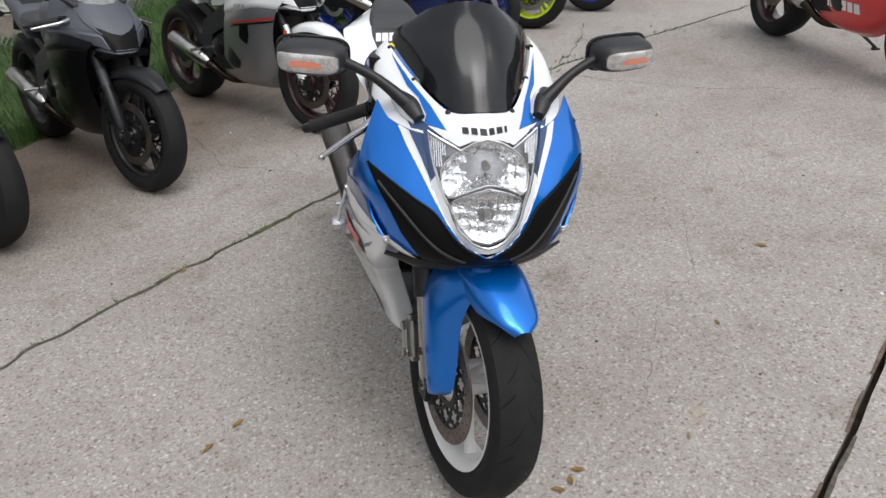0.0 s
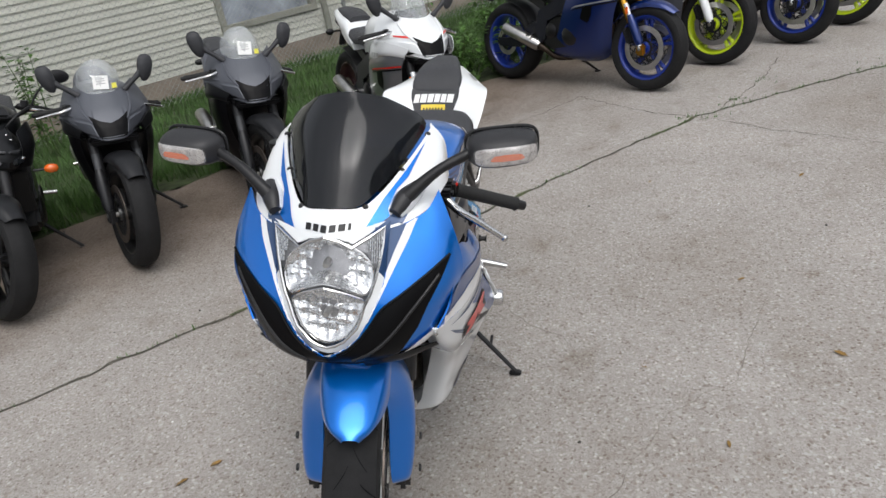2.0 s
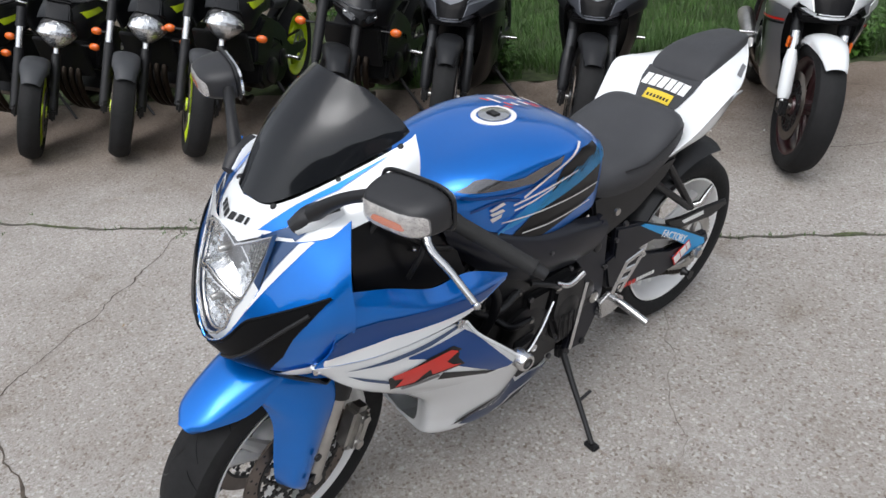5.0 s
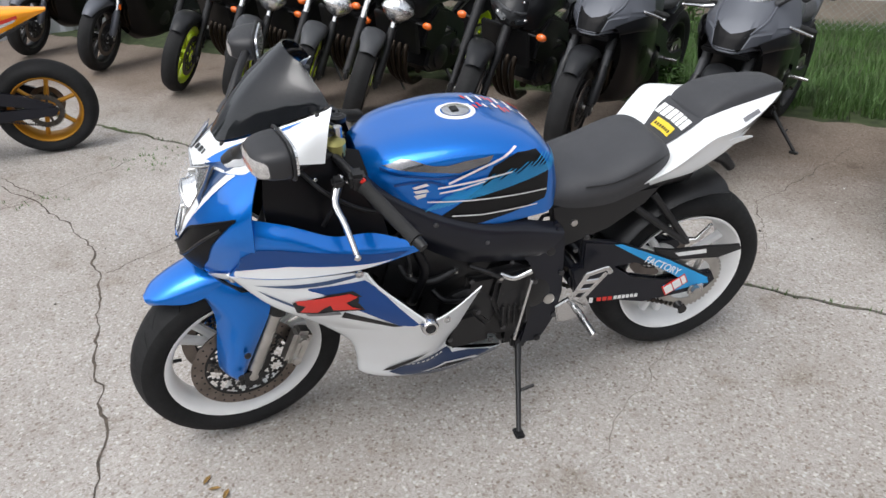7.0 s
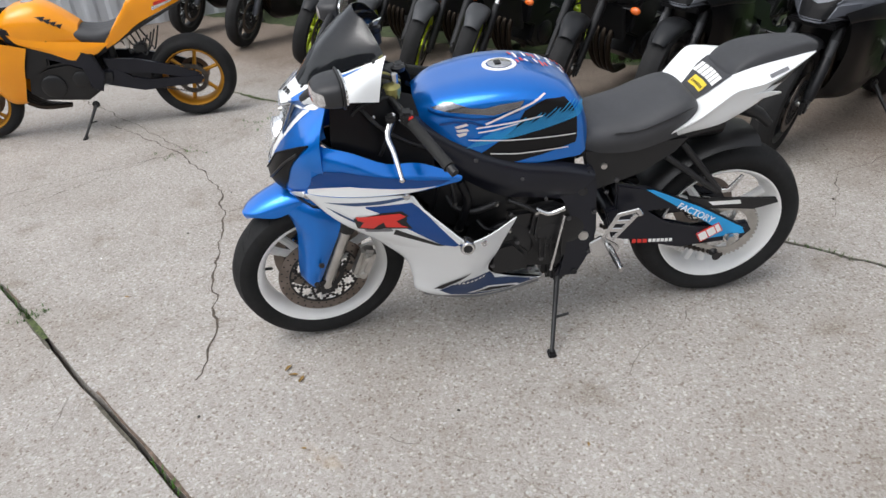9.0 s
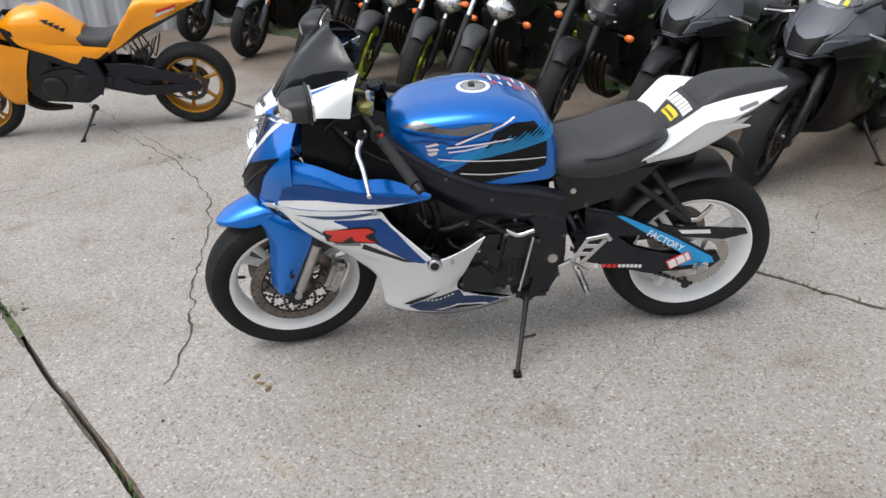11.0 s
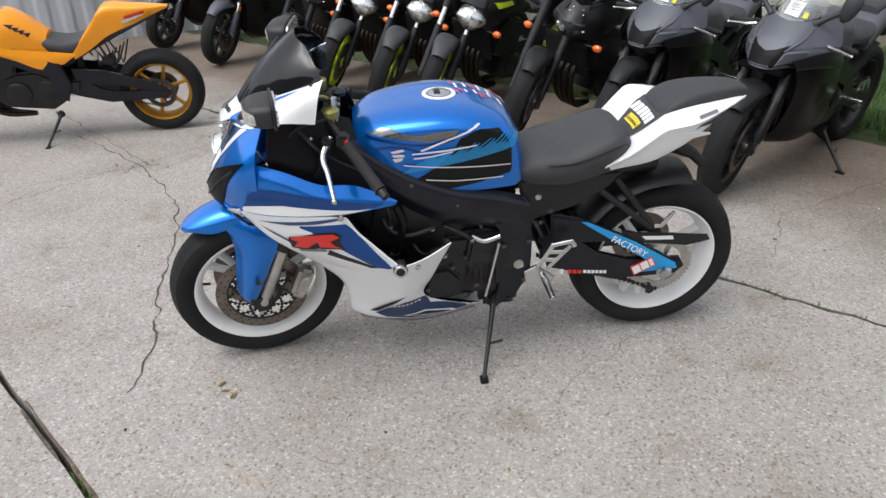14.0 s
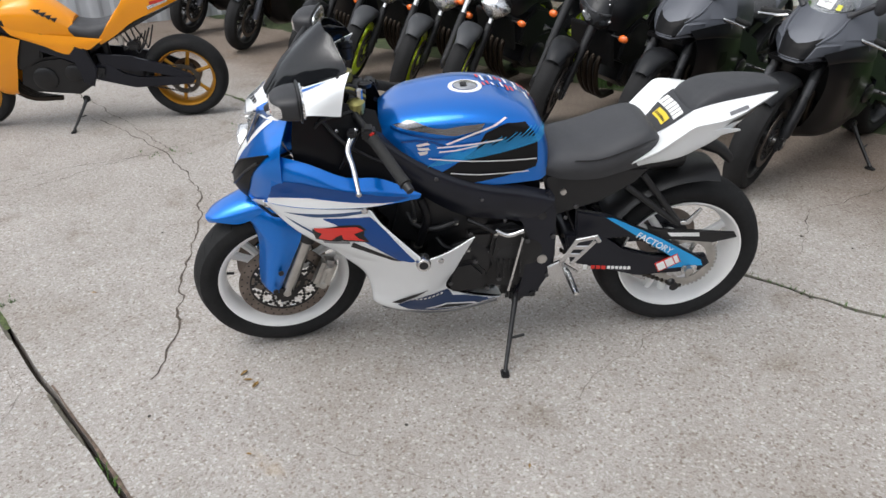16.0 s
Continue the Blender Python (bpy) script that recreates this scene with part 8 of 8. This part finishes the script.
# ---- chain-link fence along the house ----
def chain_link_fence():
    """Galvanised mesh on posts, standing a little off the house wall."""
    fence = new("chain_link_fence")
    tagged(fence, "galvanised chain-link fence standing along the house wall", "fence")
    off, x0, x1, z0, z1, pitch = -0.55, -8.0, 7.0, 0.04, 1.75, 0.062
    V, F = [], []

    def wire(a, b, r=0.0016):
        d = (b - a).normalized()
        u = d.cross(Vector((0, 1, 0))).normalized() * r
        w = Vector((0, r, 0))
        k = len(V)
        for p in (a, b):
            V.extend([tuple(WALL @ (p + u)), tuple(WALL @ (p - u * 0.5 + w)), tuple(WALL @ (p - u * 0.5 - w))])
        F.extend([(k, k + 1, k + 4, k + 3), (k + 1, k + 2, k + 5, k + 4), (k + 2, k, k + 3, k + 5)])

    h = z1 - z0
    n = int((x1 - x0 + h) / pitch)
    for i in range(n):
        for s in (1, -1):
            a = x0 - h + i * pitch if s > 0 else x0 + i * pitch
            p, q = Vector((a, off + 0.002 * s, z0)), Vector((a + s * h, off + 0.002 * s, z1))
            if p.x < x0 and q.x > x0:
                p = Vector((x0, p.y, z0 + (x0 - a)))
            if min(p.x, q.x) >= x0 and max(p.x, q.x) <= x1:
                wire(p, q)
    mesh = raw_mesh("wire_mesh", V, F, WIRE)
    mesh.parent = fence
    mesh["kind"] = "stuff"
    part("top_rail", tube([WALL @ Vector((x0, off, z1 + 0.01)), WALL @ Vector((x1, off, z1 + 0.01))], 0.018, 10), WIRE, fence)
    for x in (-8.0, -5.6, -3.73, 0.62, 4.6, 7.0):
        part("fence_post", tube([WALL @ Vector((x, off + 0.03, -0.03)), WALL @ Vector((x, off + 0.03, z1 + 0.06))], 0.024, 10), WIRE, fence)


chain_link_fence()


# ---- weeds by the wall ----
def weed_bush(name, x, y, height, spread, stems, seed, label):
    r = random.Random(seed)
    bush = new(name)
    tagged(bush, label, "weed")
    leaves = bmesh.new()
    for i in range(stems):
        a, l = r.uniform(0, 6.28), r.uniform(0.55, 1.0) * height
        b = Vector((x + r.gauss(0, 0.05), y + r.gauss(0, 0.05), -0.02))
        t = b + Vector((math.cos(a) * spread * r.uniform(0.3, 1), math.sin(a) * spread * r.uniform(0.3, 1), l))
        pts = [b, b.lerp(t, 0.5) + Vector((0, 0, 0.08 * l)), t]
        part("stem", tube(pts, [0.006, 0.005, 0.002], 6, smooth=6), STEM, bush)
        cur = spline(pts, 16)
        for k in range(3, 17):
            for _ in range(3):
                p = Vector(cur[k])
                th, ph = r.uniform(0, 6.28), r.uniform(-0.5, 0.6)
                d = Vector((math.cos(th) * math.cos(ph), math.sin(th) * math.cos(ph), math.sin(ph)))
                side = d.cross(Vector((0, 0, 1))).normalized()
                up = side.cross(d)
                L = r.uniform(0.05, 0.10) * (1.1 - 0.4 * k / 16)
                W = L * 0.28
                base = p + d * 0.02
                v = [leaves.verts.new(q) for q in (base, base + d * L * 0.45 + side * W + up * 0.006, base + d * L - up * 0.012, base + d * L * 0.45 - side * W + up * 0.006, base + d * L * 0.5 - up * 0.004)]
                leaves.faces.new((v[0], v[1], v[4]))
                leaves.faces.new((v[1], v[2], v[4]))
                leaves.faces.new((v[2], v[3], v[4]))
                leaves.faces.new((v[3], v[0], v[4]))
    part("foliage", leaves, LEAF, bush, "many small green leaves", flat=True)["kind"] = "stuff"


STEM = material("green weed stem", (0.08, 0.13, 0.04), 0.6)
for i, (s, d, h, sp, n) in enumerate(((-3.75, 0.95, 1.15, 0.28, 9), (-3.05, 1.0, 1.05, 0.16, 5), (-4.6, 0.9, 0.9, 0.25, 7), (1.35, 0.95, 1.35, 0.22, 6), (-7.2, 1.0, 1.0, 0.3, 7))):
    p = P0 + ALONG * s + OUT * d
    weed_bush("weed_bush", p.x, p.y, h, sp, n, 20 + i, "tall green weeds growing by the fence")
for i, (x, y, h, sp, n) in enumerate(((-0.45, 4.95, 0.55, 0.30, 12), (-0.15, 5.25, 0.75, 0.34, 14), (0.35, 5.6, 0.6, 0.3, 10), (-1.0, 4.75, 0.35, 0.22, 8), (-2.6, 3.0, 0.3, 0.2, 6))):
    weed_bush("weed_bush", x, y, h, sp, n, 40 + i, "dense dark green weeds at the lawn's edge")


# ---- litter on the slabs ----
DRY = material("dry yellow-brown leaf", (0.22, 0.13, 0.035), 0.8, vary=0.3, scale=40)
DARK_CHIP = material("dark gravel chip", (0.05, 0.045, 0.04), 0.85, vary=0.3, scale=60)
r = random.Random(5)


def dead_leaf(x, y, size, ang):
    bm = bmesh.new()
    m = Matrix.Translation((x, y, 0.004)) @ Matrix.Rotation(ang, 4, "Z")
    pts = [(-1, 0, 0), (-0.3, 0.35, 0.25), (0.5, 0.28, 0.3), (1, 0, 0.05), (0.5, -0.3, 0.12), (-0.3, -0.33, 0.2)]
    c = bm.verts.new((0, 0, 0.0))
    v = [bm.verts.new((a * size, b * size, h * size * 0.6)) for a, b, h in pts]
    for i in range(6):
        bm.faces.new((c, v[i], v[(i + 1) % 6]))
    ob = part("dead_leaf", bm, DRY, None, m=m, flat=True)
    tagged(ob, "small dry brown leaf lying on the concrete", "leaf", "dead leaves on the slabs")


for x, y in ((0.26, -0.16), (0.29, -0.13), (0.22, -0.18), (0.75, 0.72), (-0.70, 0.22), (-0.62, 0.30), (0.95, 0.35), (1.15, 1.25), (0.62, -0.1), (-0.95, 1.33), (-0.9, 1.3), (1.6, 2.2), (0.2, 2.95), (-1.3, -0.1), (-0.4, -0.9), (1.35, 0.75), (1.9, 1.6), (0.9, 2.3)):
    dead_leaf(x, y, r.uniform(0.010, 0.024), r.uniform(0, 6.28))
for i in range(46):
    x, y = r.uniform(-1.6, 2.2), r.uniform(-1.2, 3.2)
    bm = bmesh.new()
    bmesh.ops.create_icosphere(bm, subdivisions=1, radius=r.uniform(0.0028, 0.0075))
    for v in bm.verts:
        v.co *= r.uniform(0.7, 1.2)
        v.co.z *= 0.6
    ob = part("gravel_chip", bm, DARK_CHIP if i % 3 else WHITE, None, m=Matrix.Translation((x, y, 0.002)), flat=True)
    tagged(ob, "loose gravel chip lying on the concrete", "pebble", "loose chips on the slabs")
